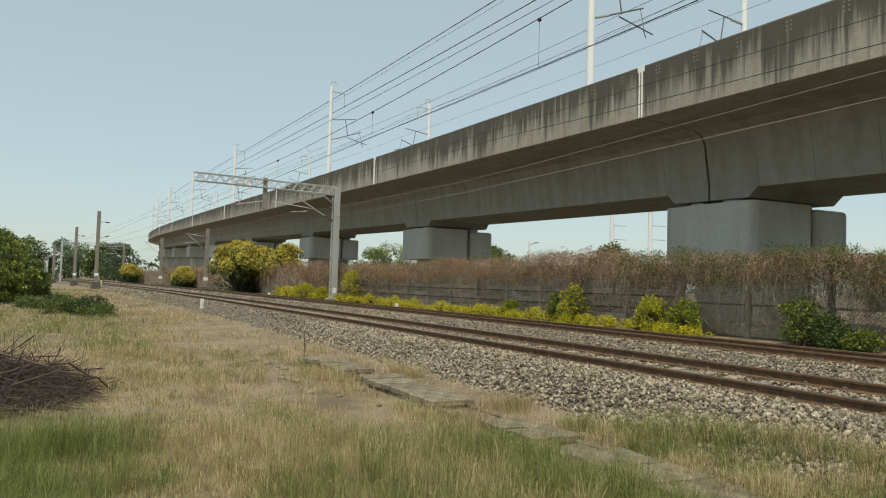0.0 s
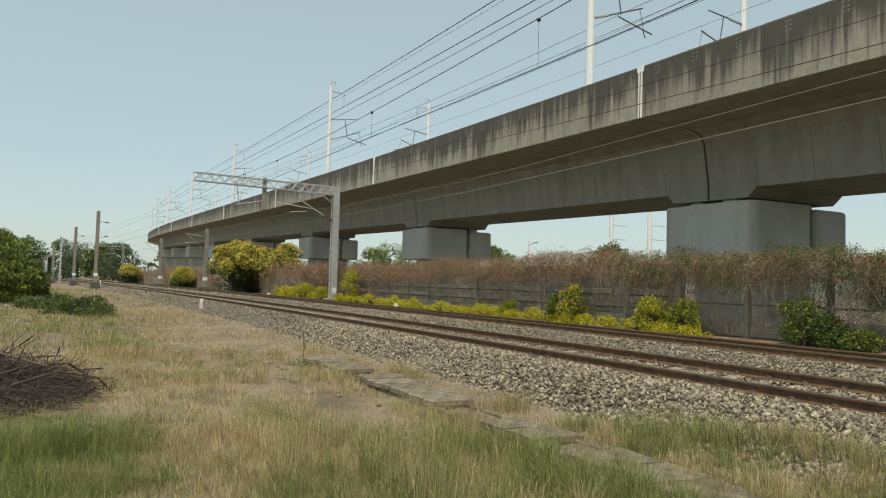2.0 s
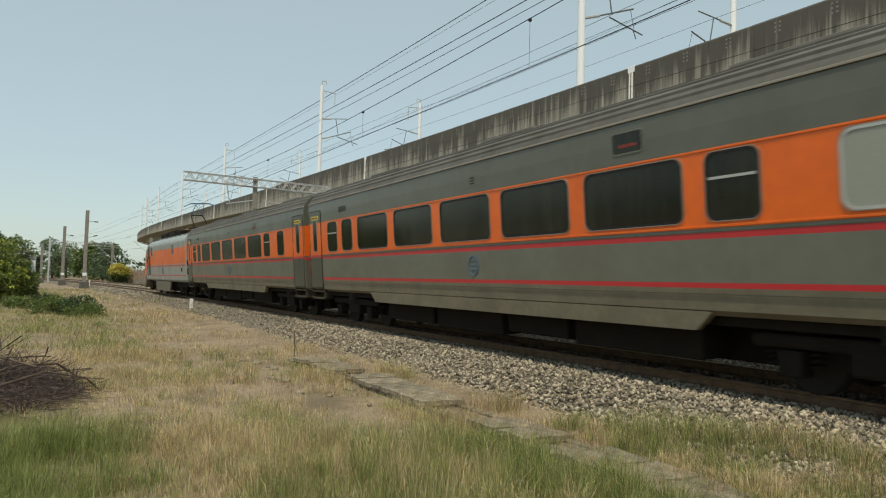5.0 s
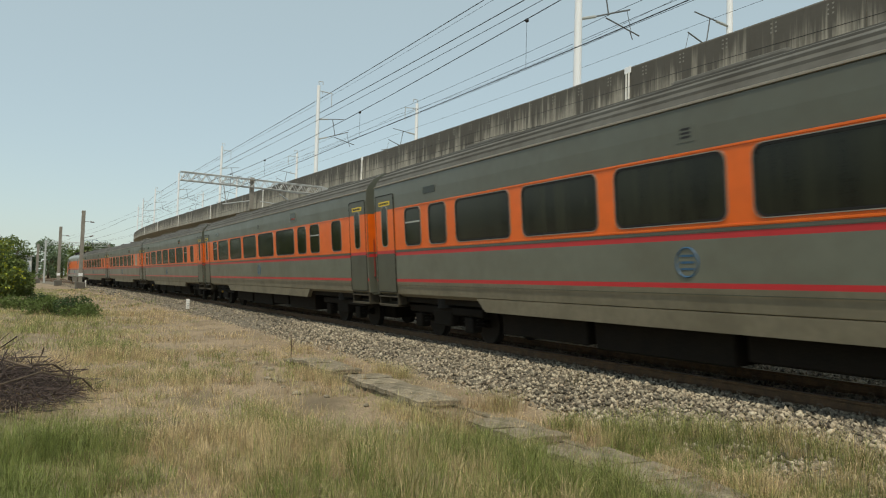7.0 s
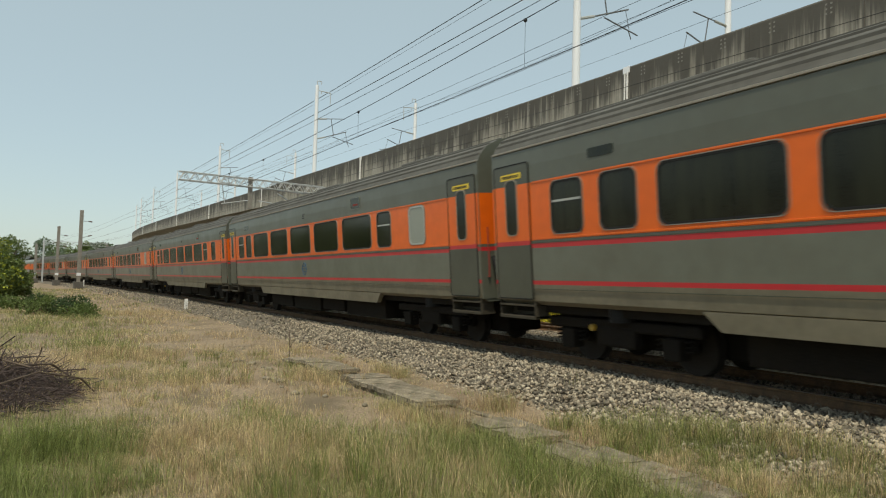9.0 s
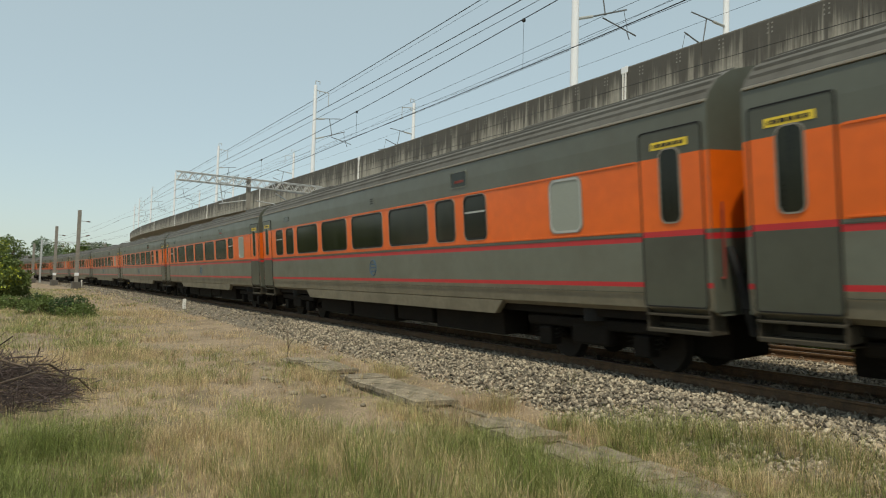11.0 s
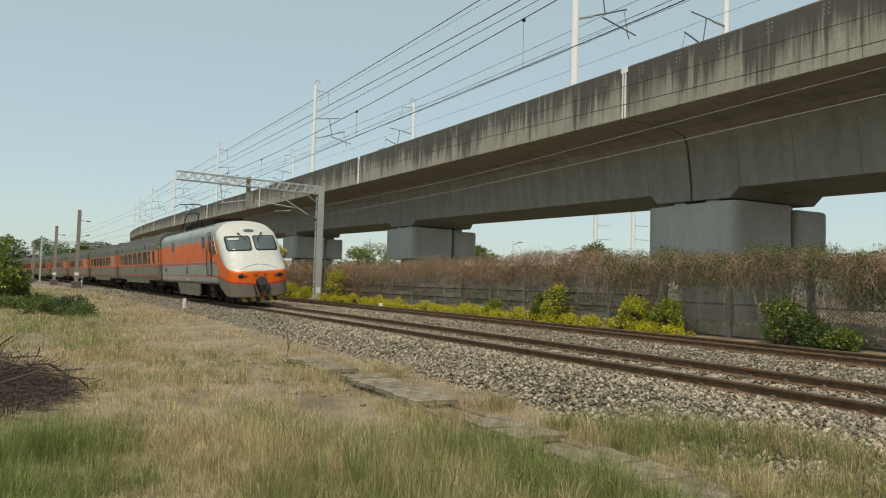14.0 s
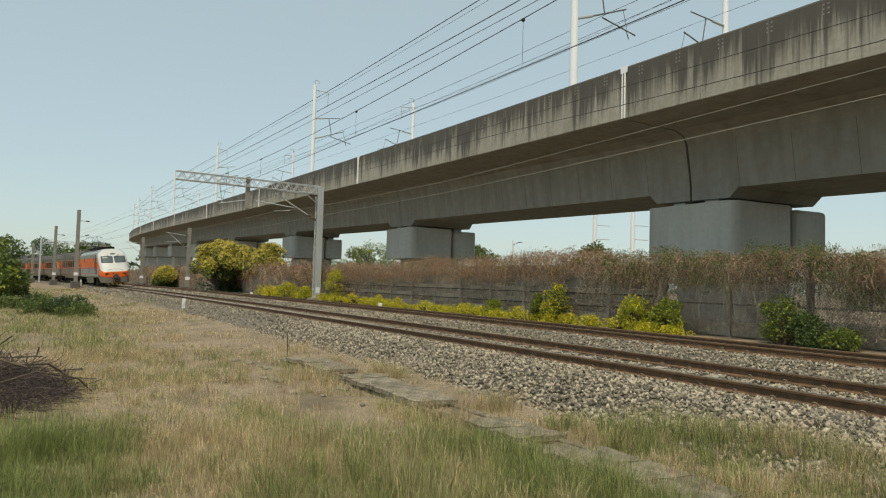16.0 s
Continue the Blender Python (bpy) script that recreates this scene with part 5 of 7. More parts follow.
    tube(bm, (0.75, -0.36, 0.85), (-0.35, 0.25, 1.46), 0.014, n=5)
    tube(bm, (0.75, 0.36, 0.85), (-0.35, -0.25, 1.46), 0.014, n=5)
    part("upper_arm", bm, BLUE, base)
    for dx in (-0.55, -0.15):
        bm = bmesh.new()
        pts = [(dx, -0.95, 1.36), (dx, -0.6, 1.54), (dx, 0.6, 1.54), (dx, 0.95, 1.36)]
        for a, b in zip(pts, pts[1:]):
            tube(bm, a, b, 0.022, n=6)
        part("contact_strip", bm, BLUE, base)
    return c


def gap_u(k, t):
    slip = ramp(t, ((0, 0.5), (3.5, 0.5), (4.0, 0.05), (6.5, 0.45), (7.0, 0.34), (7.5, 0.27), (8.0, 0.2), (8.5, -0.5), (9.0, 0.37), (11.5, 0.45), (12.0, 0.4), (12.5, 1.1), (13.0, 0.0), (13.5, 0.1), (14.0, -0.37), (14.5, -1.4), (15.0, -3.2), (15.5, -5.8), (16.0, -9.0)))
    return SPEED * (t - 4.0) - k * CAR_PITCH + 15.33 + slip


train = []
front = locomotive("orange, grey and white streamlined electric locomotive with red stripes")
train.append((front, 0.29 + LOCO_LEN / 2, 0))
rear = copy_thing(front, pose(0, 0, 0))
train.append((rear, -12 * CAR_PITCH - 0.29 - LOCO_LEN / 2, 180))
label = "orange and grey railway carriage with dark windows and red stripes"
kinds = {"plain": carriage(label, "saloon", False), "washroom": carriage("orange and grey railway carriage with a frosted washroom window", "saloon", True),
         "buffet": carriage("orange and grey railway carriage with fewer wide windows", "buffet", True), "end": carriage(label, "end", False)}
used = set()
for k, kind in enumerate(("plain", "washroom", "plain", "end", "buffet", "plain", "washroom", "plain", "washroom", "buffet", "washroom", "plain")):
    c = copy_thing(kinds[kind], pose(0, 0, 0)) if kind in used else kinds[kind]
    used.add(kind)
    train.append((c, -(k + 0.5) * CAR_PITCH, 0))
# ---- plants: helpers ----
def leaf_mat(name, color, var=0.35, trans=0.28, rough=0.55):
    """A leaf or blade: varied from piece to piece, and letting some light through."""
    m = mat(name, color, rough, 0.2, 3, 0, fine=12, island=var)
    nt = m.node_tree
    b = nt.nodes["Principled BSDF"]
    b.inputs["Specular IOR Level"].default_value = 0.3
    t = nt.nodes.new("ShaderNodeBsdfTranslucent")
    nt.links.new(b.inputs["Base Color"].links[0].from_socket, t.inputs["Color"])
    mx = nt.nodes.new("ShaderNodeMixShader")
    mx.inputs[0].default_value = trans
    nt.links.new(b.outputs[0], mx.inputs[1])
    nt.links.new(t.outputs[0], mx.inputs[2])
    nt.links.new(mx.outputs[0], nt.nodes["Material Output"].inputs[0])
    return m


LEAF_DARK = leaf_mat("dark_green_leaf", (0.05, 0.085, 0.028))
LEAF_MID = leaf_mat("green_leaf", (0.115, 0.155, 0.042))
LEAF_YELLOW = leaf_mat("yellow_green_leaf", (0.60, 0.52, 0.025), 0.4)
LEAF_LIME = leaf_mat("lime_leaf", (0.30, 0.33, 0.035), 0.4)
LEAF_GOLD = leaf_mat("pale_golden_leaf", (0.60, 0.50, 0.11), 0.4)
# Paler, greyer leaf for distant trees: air haze put into the colour.
LEAF_HAZED = leaf_mat("haze_paled_leaf", (0.115, 0.16, 0.085), 0.35)
LEAF_BROWN = leaf_mat("dead_leaf", (0.33, 0.205, 0.115), 0.6)
STEM = mat("dry_vine_stem", (0.37, 0.245, 0.155), 0.85, 0.3, 8, 0.2, island=0.65)
STEM_GREY = mat("grey_vine_stem", (0.34, 0.285, 0.215), 0.85, 0.3, 8, 0.2, island=0.6)
BARK = mat("bark", (0.11, 0.08, 0.055), 0.9, 0.3, 6, 0.6)
GRASS_DRY = leaf_mat("straw_grass", (0.54, 0.425, 0.245), 0.55)
GRASS_GREEN = leaf_mat("green_grass", (0.19, 0.225, 0.065), 0.6)
GRASS_BROWN = leaf_mat("withered_grass", (0.36, 0.255, 0.155), 0.5)
GRASS_PALE = leaf_mat("pale_green_grass", (0.37, 0.345, 0.155), 0.55)
BRUSH = mat("dead_brushwood", (0.085, 0.062, 0.055), 0.9, 0.3, 5, 0.3, island=0.5)


def mesh_np(name, verts, faces, material, parent=None):
    """verts (n, 3), faces (m, 3 or 4), fast."""
    me = bpy.data.meshes.new(name)
    nv, nf, k = len(verts), len(faces), faces.shape[1]
    me.vertices.add(nv)
    me.vertices.foreach_set("co", np.ascontiguousarray(verts, dtype=np.float32).ravel())
    me.loops.add(nf * k)
    me.loops.foreach_set("vertex_index", np.ascontiguousarray(faces, dtype=np.int32).ravel())
    me.polygons.add(nf)
    me.polygons.foreach_set("loop_start", np.arange(0, nf * k, k, dtype=np.int32))
    me.update(calc_edges=True)
    me.validate()
    me.materials.append(material)
    ob = new(name, me)
    if parent:
        ob.parent = parent
    return ob


def unit(v):
    return v / np.maximum(1e-9, np.linalg.norm(v, axis=-1, keepdims=True))


def leaf_cloud(rng, clumps, per, size, spread=0.85, aspect=0.45, droop=0.2):
    """Verts and faces of bent four-cornered leaves in clumps (x, y, z, radius, flatness)."""
    cs = np.asarray(clumps, float)
    w = cs[:, 3] ** 2
    n = np.maximum(4, (per * w / w.max())).astype(int)
    idx = np.repeat(np.arange(len(cs)), n)
    d = unit(rng.normal(size=(len(idx), 3)))
    r = cs[idx, 3] * (1 - (1 - spread) * 2 * rng.random(len(idx)) ** 1.6)
    p = cs[idx, :3] + d * r[:, None] * np.stack([np.ones(len(idx)), np.ones(len(idx)), cs[idx, 4]], 1)
    ax = unit(d + rng.normal(size=d.shape) * 0.8 - [0, 0, droop])
    up = unit(np.cross(ax, rng.normal(size=d.shape)))
    nn = np.cross(ax, up)
    s = size * (0.6 + 0.8 * rng.random(len(idx)))[:, None]
    v = np.stack([p, p + ax * s * 0.5 + up * s * aspect * 0.5 + nn * s * 0.1, p + ax * s - [0, 0, droop * size * 0.5], p + ax * s * 0.5 - up * s * aspect * 0.5 + nn * s * 0.1], 1).reshape(-1, 3)
    f = np.arange(len(v)).reshape(-1, 4)
    return v, f


def strands(paths, radius):
    """Three-sided stems along paths (n, k, 3)."""
    p = np.asarray(paths, float)
    n, k, _ = p.shape
    t = unit(np.gradient(p, axis=1))
    a = unit(np.cross(t, np.array([0.31, 0.87, 0.38])))
    b = np.cross(t, a)
    rad = np.broadcast_to(np.asarray(radius, float).reshape(-1, 1) * np.linspace(1, 0.55, k)[None], (n, k))
    rings = [p + rad[..., None] * (math.cos(q) * a + math.sin(q) * b) for q in (0, 2.094, 4.189)]
    v = np.stack(rings, 2).reshape(-1, 3)
    base = (np.arange(n)[:, None] * k + np.arange(k - 1)[None]).reshape(-1, 1) * 3
    f = np.concatenate([base + np.array([[j, (j + 1) % 3, 3 + (j + 1) % 3, 3 + j]]) for j in range(3)])
    return v, f


def bush(name, at, clumps, per, size, material, label, seed, trunk=True, category="bush", group="bushes along the fence", extra=None):
    rng = np.random.default_rng(seed)
    thing = empty(name, Matrix.Translation(at), label, category, group)
    v, f = leaf_cloud(rng, clumps, per, size)
    mesh_np("crown", v, f, material, thing)
    if extra:
        m2, frac, lift = extra
        cs = [(x, y, z + lift * r, r * 0.95, fl) for x, y, z, r, fl in clumps]
        v, f = leaf_cloud(rng, cs, max(6, int(per * frac)), size)
        ob = mesh_np("foliage", v, f, m2, thing)
    if trunk:
        bm = bmesh.new()
        tall = max(c[2] for c in clumps)
        for c in clumps:
            mid = Vector((c[0] * 0.4, c[1] * 0.4, c[2] * 0.45))
            tube(bm, (0.04 * c[0], 0.04 * c[1], -0.1), mid, 0.025 + 0.018 * tall, 0.02 + 0.01 * tall, n=6)
            tube(bm, mid, (c[0], c[1], c[2]), 0.02 + 0.01 * tall, 0.008, n=5)
        part("trunk", bm, BARK, thing)
    return thing


def clumps_in(rng, n, rx, ry, z0, z1, r0, r1, flat=0.8):
    out = []
    for _ in range(n):
        a, q = rng.random() * 2 * math.pi, math.sqrt(rng.random())
        t = rng.random()
        k = math.sqrt(max(0.05, 1 - (2 * t - 0.8) ** 2 * 0.7))
        out.append((rx * q * k * math.cos(a), ry * q * k * math.sin(a), z0 + (z1 - z0) * t, r0 + (r1 - r0) * rng.random(), flat))
    return out


# ---- fence with dead vines ----
FENCE_LAT, FENCE_TOP = 7.5, 2.25
PANEL = mat("weathered_fence_panel", (0.29, 0.265, 0.215), 0.9, 0.25, 1.5, 0.4, stain=(0.10, 0.085, 0.065), stain_amount=0.7, fine=18, per_piece=0.2)
FENCE_POST = mat("fence_post_concrete", (0.27, 0.25, 0.22), 0.9, 0.15, 3, 0.3, stain=(0.15, 0.13, 0.11))
MESH_WIRE = mat("rusty_fence_wire", (0.06, 0.055, 0.05), 0.7, 0.2, 5, 0)


def build_fence():
    top = empty("fence", None, "old concrete fence overgrown with dead brown vines", "fence", kind="structure")
    pitch = 2.4
    us = [-0.56 + i * pitch for i in range(0, 60)]
    bm = bmesh.new()
    box(bm, -0.075, 0.075, -0.075, 0.075, -0.4, FENCE_TOP + 0.08, 0.015)
    pm = bpy.data.meshes.new("fence_post")
    bm.to_mesh(pm)
    pm.materials.append(FENCE_POST)
    bm = bmesh.new()
    box(bm, -pitch / 2 + 0.077, pitch / 2 - 0.077, -0.04, 0.04, -0.203, 0.203, 0.016)
    sm = bpy.data.meshes.new("fence_panel")
    bm.to_mesh(sm)
    sm.materials.append(PANEL)
    bm = bmesh.new()
    box(bm, -pitch / 2 + 0.077, pitch / 2 - 0.077, -0.02, 0.02, -0.025, 0.025, 0.004)
    rm = bpy.data.meshes.new("rail_and_slot_strip")
    bm.to_mesh(rm)
    rm.materials.append(MESH_WIRE)
    # a bay of woven wire, diagonal both ways
    bm = bmesh.new()
    w, h, d = pitch / 2 - 0.08, 2.0, 0.09
    c = -w - h
    while c < w:
        x0, z0 = max(c, -w), max(0, -w - c)
        x1, z1 = min(c + h, w), min(h, w - c)
        if x1 > x0:
            tube(bm, (x0, 0.0, z0), (x1, 0.0, z1), 0.0055, n=3, caps=False)
            tube(bm, (-x0, 0.006, z0), (-x1, 0.006, z1), 0.0055, n=3, caps=False)
        c += d
    wm = bpy.data.meshes.new("wire_mesh")
    bm.to_mesh(wm)
    wm.materials.append(MESH_WIRE)
    for u in us:
        p = new("fence_post", pm)
        p.parent = top
        p.matrix_basis = flat_pose(u, FENCE_LAT, 0.0)
        mid = u + pitch / 2
        if 6.0 < u < 15.0:
            q = new("wire_mesh", wm)
            q.parent = top
            q.matrix_basis = flat_pose(mid, FENCE_LAT, 0.05)
            for z in (0.87, 2.05):
                q = new("rail_and_slot_strip", rm)
                q.parent = top
                q.matrix_basis = flat_pose(mid, FENCE_LAT + 0.02, z)
            rows = (0.0,)
        else:
            rows = (0.0, 0.41, 0.82, 1.23, 1.64)
            if u < 45:
                # Dark strips before the panels stand in for the shadowed slots between them.
                for z in (0.61, 1.03):
                    q = new("rail_and_slot_strip", rm)
                    q.parent = top
                    q.matrix_basis = flat_pose(mid, FENCE_LAT - 0.075, z)
        for z in rows:
            q = new("fence_panel", sm)
            q.parent = top
            q.matrix_basis = flat_pose(mid, FENCE_LAT + 0.012 * ((int(u * 7) + int(z * 10)) % 3 - 1), z + 0.2)


def fence_points(rng, u, lat, z):
    a = u / BEND
    R = BEND + lat
    return np.stack([-R * np.sin(a), NEAR_Y - BEND + R * np.cos(a), z], -1)


def vine_wave(u):
    return 0.07 * np.sin(u * 1.7) + 0.06 * np.sin(u * 0.63 + 1) + 0.05 * np.sin(u * 4.1) + np.interp(u, [8, 12, 16, 22, 28, 40], [0.03, 0.11, 0.22, 0.34, 0.28, 0.12])


def build_vines():
    rng = np.random.default_rng(5)

    def hanging(n, u0, u1, z_hi, z_lo, lat0, lat1, spread, r):
        u = u0 + (u1 - u0) * rng.random(n) ** 1.25
        z0 = z_hi + vine_wave(u) - 0.25 * rng.random(n) ** 2
        z1 = z0 - (z_hi - z_lo) * (0.35 + 0.75 * rng.random(n))
        l0 = lat0 + (lat1 - lat0) * rng.random(n)
        k = 5
        pts = []
        du = rng.normal(size=n) * spread
        bow = -0.12 - 0.28 * rng.random(n)
        for i in range(k):
            t = i / (k - 1)
            pts.append(fence_points(rng, u + du * t + 0.05 * rng.normal(size=n), l0 + bow * math.sin(t * 2.4) + 0.03 * rng.normal(size=n), np.maximum(0.02, z0 + (z1 - z0) * t + 0.08 * math.sin(math.pi * min(1, t * 2)) * (t < 0.5) + 0.03 * rng.normal(size=n))))
        return strands(np.stack(pts, 1), r * (0.6 + 0.8 * rng.random(n)))

    def tangle(n, u0, u1, z0, z1, lat0, lat1, length, r):
        u = u0 + (u1 - u0) * rng.random(n) ** 1.2
        z = z0 + (z1 - z0) * rng.random(n) + vine_wave(u)
        l = lat0 + (lat1 - lat0) * rng.random(n)
        d = unit(rng.normal(size=(n, 3)) * [1.0, 0.5, 0.8])
        b = rng.normal(size=(n, 3)) * 0.55 * length / 0.3 * 0.6
        pts = []
        for i in range(3):
            t = i / 2 - 0.5
            q = d * t * length + b * (t * t)
            pts.append(fence_points(rng, u + q[:, 0], l + q[:, 1] * 0.5, np.maximum(0.03, z + q[:, 2])))
        return strands(np.stack(pts, 1), r * (0.6 + 0.8 * rng.random(n)))

    def join(parts):
        vs, fs, o = [], [], 0
        for v, f in parts:
            vs.append(v)
            fs.append(f + o)
            o += len(v)
        return np.concatenate(vs), np.concatenate(fs)

    v, f = join([hanging(750, 9.5, 52, 1.98, 1.1, 6.85, 7.7, 0.4, 0.0042), tangle(17000, 9.0, 52, 1.35, 2.08, 6.8, 7.85, 0.27, 0.0046), tangle(3000, 15.0, 50, 1.1, 1.6, 6.95, 7.45, 0.30, 0.0046), tangle(700, 9.0, 40, 2.0, 2.15, 7.0, 7.8, 0.3, 0.0035),
                 tangle(700, 15.0, 55, 0.1, 1.0, 7.0, 7.4, 0.5, 0.005), tangle(2600, 46, 110, 1.0, 2.4, 6.9, 7.9, 0.8, 0.012)])
    tagged(mesh_np("dead_vines", v, f, STEM), "dense dead brown vines hanging over the fence top", "vines", kind="stuff")
    v, f = join([hanging(700, 5.5, 20, 2.0, 0.1, 7.05, 7.45, 0.35, 0.0042), hanging(130, 16, 48, 1.6, 0.1, 7.0, 7.42, 0.4, 0.005), tangle(3400, 6, 16.5, 0.1, 1.95, 7.05, 7.45, 0.4, 0.004), tangle(2600, 8, 13, 0.1, 1.95, 7.05, 7.6, 0.36, 0.0042), tangle(700, 16, 40, 0.1, 1.2, 7.0, 7.4, 0.4, 0.0045)])
    tagged(mesh_np("bare_vine_stems", v, f, STEM_GREY), "bare grey vine stems climbing the fence", "vines", kind="stuff")
    # leaves among the vines
    u = 6 + 56 * rng.random(1500) ** 1.25
    z = 1.12 + 0.98 * rng.random(1500) ** 0.7 + vine_wave(u)
    c = fence_points(rng, u, 6.9 + 0.9 * rng.random(1500), z)
    cl = [(*p, 0.10 + 0.15 * rng.random(), 0.8) for p in c]
    v, f = leaf_cloud(rng, cl, 70, 0.05)
    tagged(mesh_np("dead_vine_leaves", v, f, LEAF_BROWN), "withered brown leaves among the vines", "leaves", kind="stuff")
    u = np.concatenate([9.5 + 9 * rng.random(520), 18 + 30 * rng.random(180)])
    z = 1.2 + 0.98 * rng.random(700) ** 0.6 + vine_wave(u)
    c = fence_points(rng, u, 6.72 + 0.8 * rng.random(700), z)
    cl = [(*p, 0.09 + 0.14 * rng.random(), 0.8) for p in c]
    v, f = leaf_cloud(rng, cl, 46, 0.055)
    tagged(mesh_np("green_vine_leaves", v, f, LEAF_MID), "patches of green leaves along the fence top", "leaves", kind="stuff")
    # rough growth at the far end, behind and over the fence
    u = 38 + 100 * rng.random(330)
    c = fence_points(rng, u, 6.7 + 1.2 * rng.random(330), 0.3 + 2.0 * rng.random(330))
    cl = [(*p, 0.35 + 0.3 * rng.random(), 0.8) for p in c]
    v, f = leaf_cloud(rng, cl, 90, 0.11)
    tagged(mesh_np("brown_undergrowth", v, f, LEAF_BROWN), "brown dried undergrowth beside the fence", "undergrowth", kind="stuff")


def build_hedges():
    rng = np.random.default_rng(11)
    # low golden hedge at the foot of the fence, in single bushes
    spots = []
    u = 14.95
    while u < 57:
        spots.append(u)
        u += rng.uniform(0.6, 0.9) * (1 + u * 0.006)
    for u in spots:
        h = float(np.interp(u, [12, 16, 24, 30, 40, 57], [0.28, 0.36, 0.40, 0.36, 0.5, 0.65])) * rng.uniform(0.6, 1.3)
        if rng.random() < 0.05 or 29.9 < u < 30.9:
            continue
        x, y = plan(u, 6.62 + rng.uniform(-0.12, 0.18))
        cl = clumps_in(rng, 16, 0.5 + u * 0.006, 0.38, 0.05, h, 0.08, 0.19)
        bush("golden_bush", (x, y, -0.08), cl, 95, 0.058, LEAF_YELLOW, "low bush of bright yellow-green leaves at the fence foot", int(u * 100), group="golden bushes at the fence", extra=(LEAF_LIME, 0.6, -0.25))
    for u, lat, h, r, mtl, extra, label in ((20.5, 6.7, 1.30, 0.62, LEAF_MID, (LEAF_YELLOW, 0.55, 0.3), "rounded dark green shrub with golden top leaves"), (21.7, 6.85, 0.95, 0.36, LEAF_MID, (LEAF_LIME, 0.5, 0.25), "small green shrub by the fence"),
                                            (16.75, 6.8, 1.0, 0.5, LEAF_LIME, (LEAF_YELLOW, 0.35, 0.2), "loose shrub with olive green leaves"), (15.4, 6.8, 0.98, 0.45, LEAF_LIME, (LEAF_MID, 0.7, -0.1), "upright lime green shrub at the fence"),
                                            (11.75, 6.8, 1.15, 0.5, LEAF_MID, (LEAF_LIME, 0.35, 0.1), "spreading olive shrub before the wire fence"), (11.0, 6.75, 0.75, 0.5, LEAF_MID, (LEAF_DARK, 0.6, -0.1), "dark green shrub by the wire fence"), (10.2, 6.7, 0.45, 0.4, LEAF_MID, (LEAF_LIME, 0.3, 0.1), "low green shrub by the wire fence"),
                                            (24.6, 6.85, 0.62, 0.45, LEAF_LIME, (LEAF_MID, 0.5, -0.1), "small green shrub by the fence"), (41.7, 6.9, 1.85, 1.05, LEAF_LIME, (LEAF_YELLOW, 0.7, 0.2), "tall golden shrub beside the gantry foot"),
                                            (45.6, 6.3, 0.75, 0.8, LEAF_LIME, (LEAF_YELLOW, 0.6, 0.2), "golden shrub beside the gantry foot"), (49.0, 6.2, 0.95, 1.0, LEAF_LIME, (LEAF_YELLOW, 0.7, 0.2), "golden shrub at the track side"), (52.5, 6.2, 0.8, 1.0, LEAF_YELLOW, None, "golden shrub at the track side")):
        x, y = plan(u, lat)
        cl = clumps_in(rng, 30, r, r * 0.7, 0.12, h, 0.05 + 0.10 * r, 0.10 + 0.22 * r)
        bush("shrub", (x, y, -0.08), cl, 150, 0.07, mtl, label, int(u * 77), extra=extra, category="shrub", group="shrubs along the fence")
    # the large golden tree and smaller ones down the line
    for u, lat, h, r, per, size, label in ((66.0, 6.2, 4.6, 3.9, 300, 0.19, "broad tree with golden upper leaves over dark green"), (61.5, 8.8, 4.4, 1.9, 240, 0.16, "tree with golden leaves behind the fence"), (91.0, 6.2, 2.4, 1.35, 200, 0.17, "golden-leaved bush beside the far track"),
                                           (96.5, 6.6, 2.0, 0.9, 150, 0.17, "small golden-leaved bush beside the far track"), (126.0, 5.6, 3.0, 1.9, 170, 0.24, "golden-leaved bush down the line")):
        x, y = plan(u, lat)
        cl = clumps_in(rng, 84, r, r * 0.8, 0.3, h - 0.45, 0.35, 0.7)
        low = [c for c in cl if c[2] < 0.55 * h]
        rng2 = np.random.default_rng(int(u))
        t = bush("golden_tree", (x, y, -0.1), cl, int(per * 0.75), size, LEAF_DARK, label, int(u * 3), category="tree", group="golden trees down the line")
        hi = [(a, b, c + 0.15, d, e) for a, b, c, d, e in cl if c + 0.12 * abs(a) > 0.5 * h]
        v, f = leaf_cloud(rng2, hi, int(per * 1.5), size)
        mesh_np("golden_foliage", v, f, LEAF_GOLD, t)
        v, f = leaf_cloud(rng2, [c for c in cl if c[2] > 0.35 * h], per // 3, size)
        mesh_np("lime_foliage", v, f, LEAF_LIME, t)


def tree(at, height, width, seed, material, per, size, label, n=60, low=0.25, extra=None, category="tree", group="trees"):
    rng = np.random.default_rng(seed)
    thing = empty("tree", Matrix.Translation(at), label, category, group)
    cl = clumps_in(rng, n, width, width * 0.8, height * low, height * 0.95, height * 0.07, height * 0.13)
    v, f = leaf_cloud(rng, cl, per, size, 0.75)
    mesh_np("crown", v, f, material, thing)
    if extra:
        v, f = leaf_cloud(rng, [(a, b, c + 0.3 * d, d, e) for a, b, c, d, e in cl], per // 3, size)
        mesh_np("foliage", v, f, extra, thing)
    bm = bmesh.new()
    tube(bm, (0, 0, -0.3), (0.1, 0, height * 0.35), height * 0.03, height * 0.022, n=8)
    for c in cl[::4]:
        mid = (c[0] * 0.35, c[1] * 0.35, height * 0.3 + (c[2] - height * 0.3) * 0.5)
        tube(bm, (0.1, 0, height * 0.3), mid, height * 0.016, height * 0.01, n=6)
        tube(bm, mid, c[:3], height * 0.01, height * 0.003, n=5)
    part("trunk", bm, BARK, thing)
    return thing


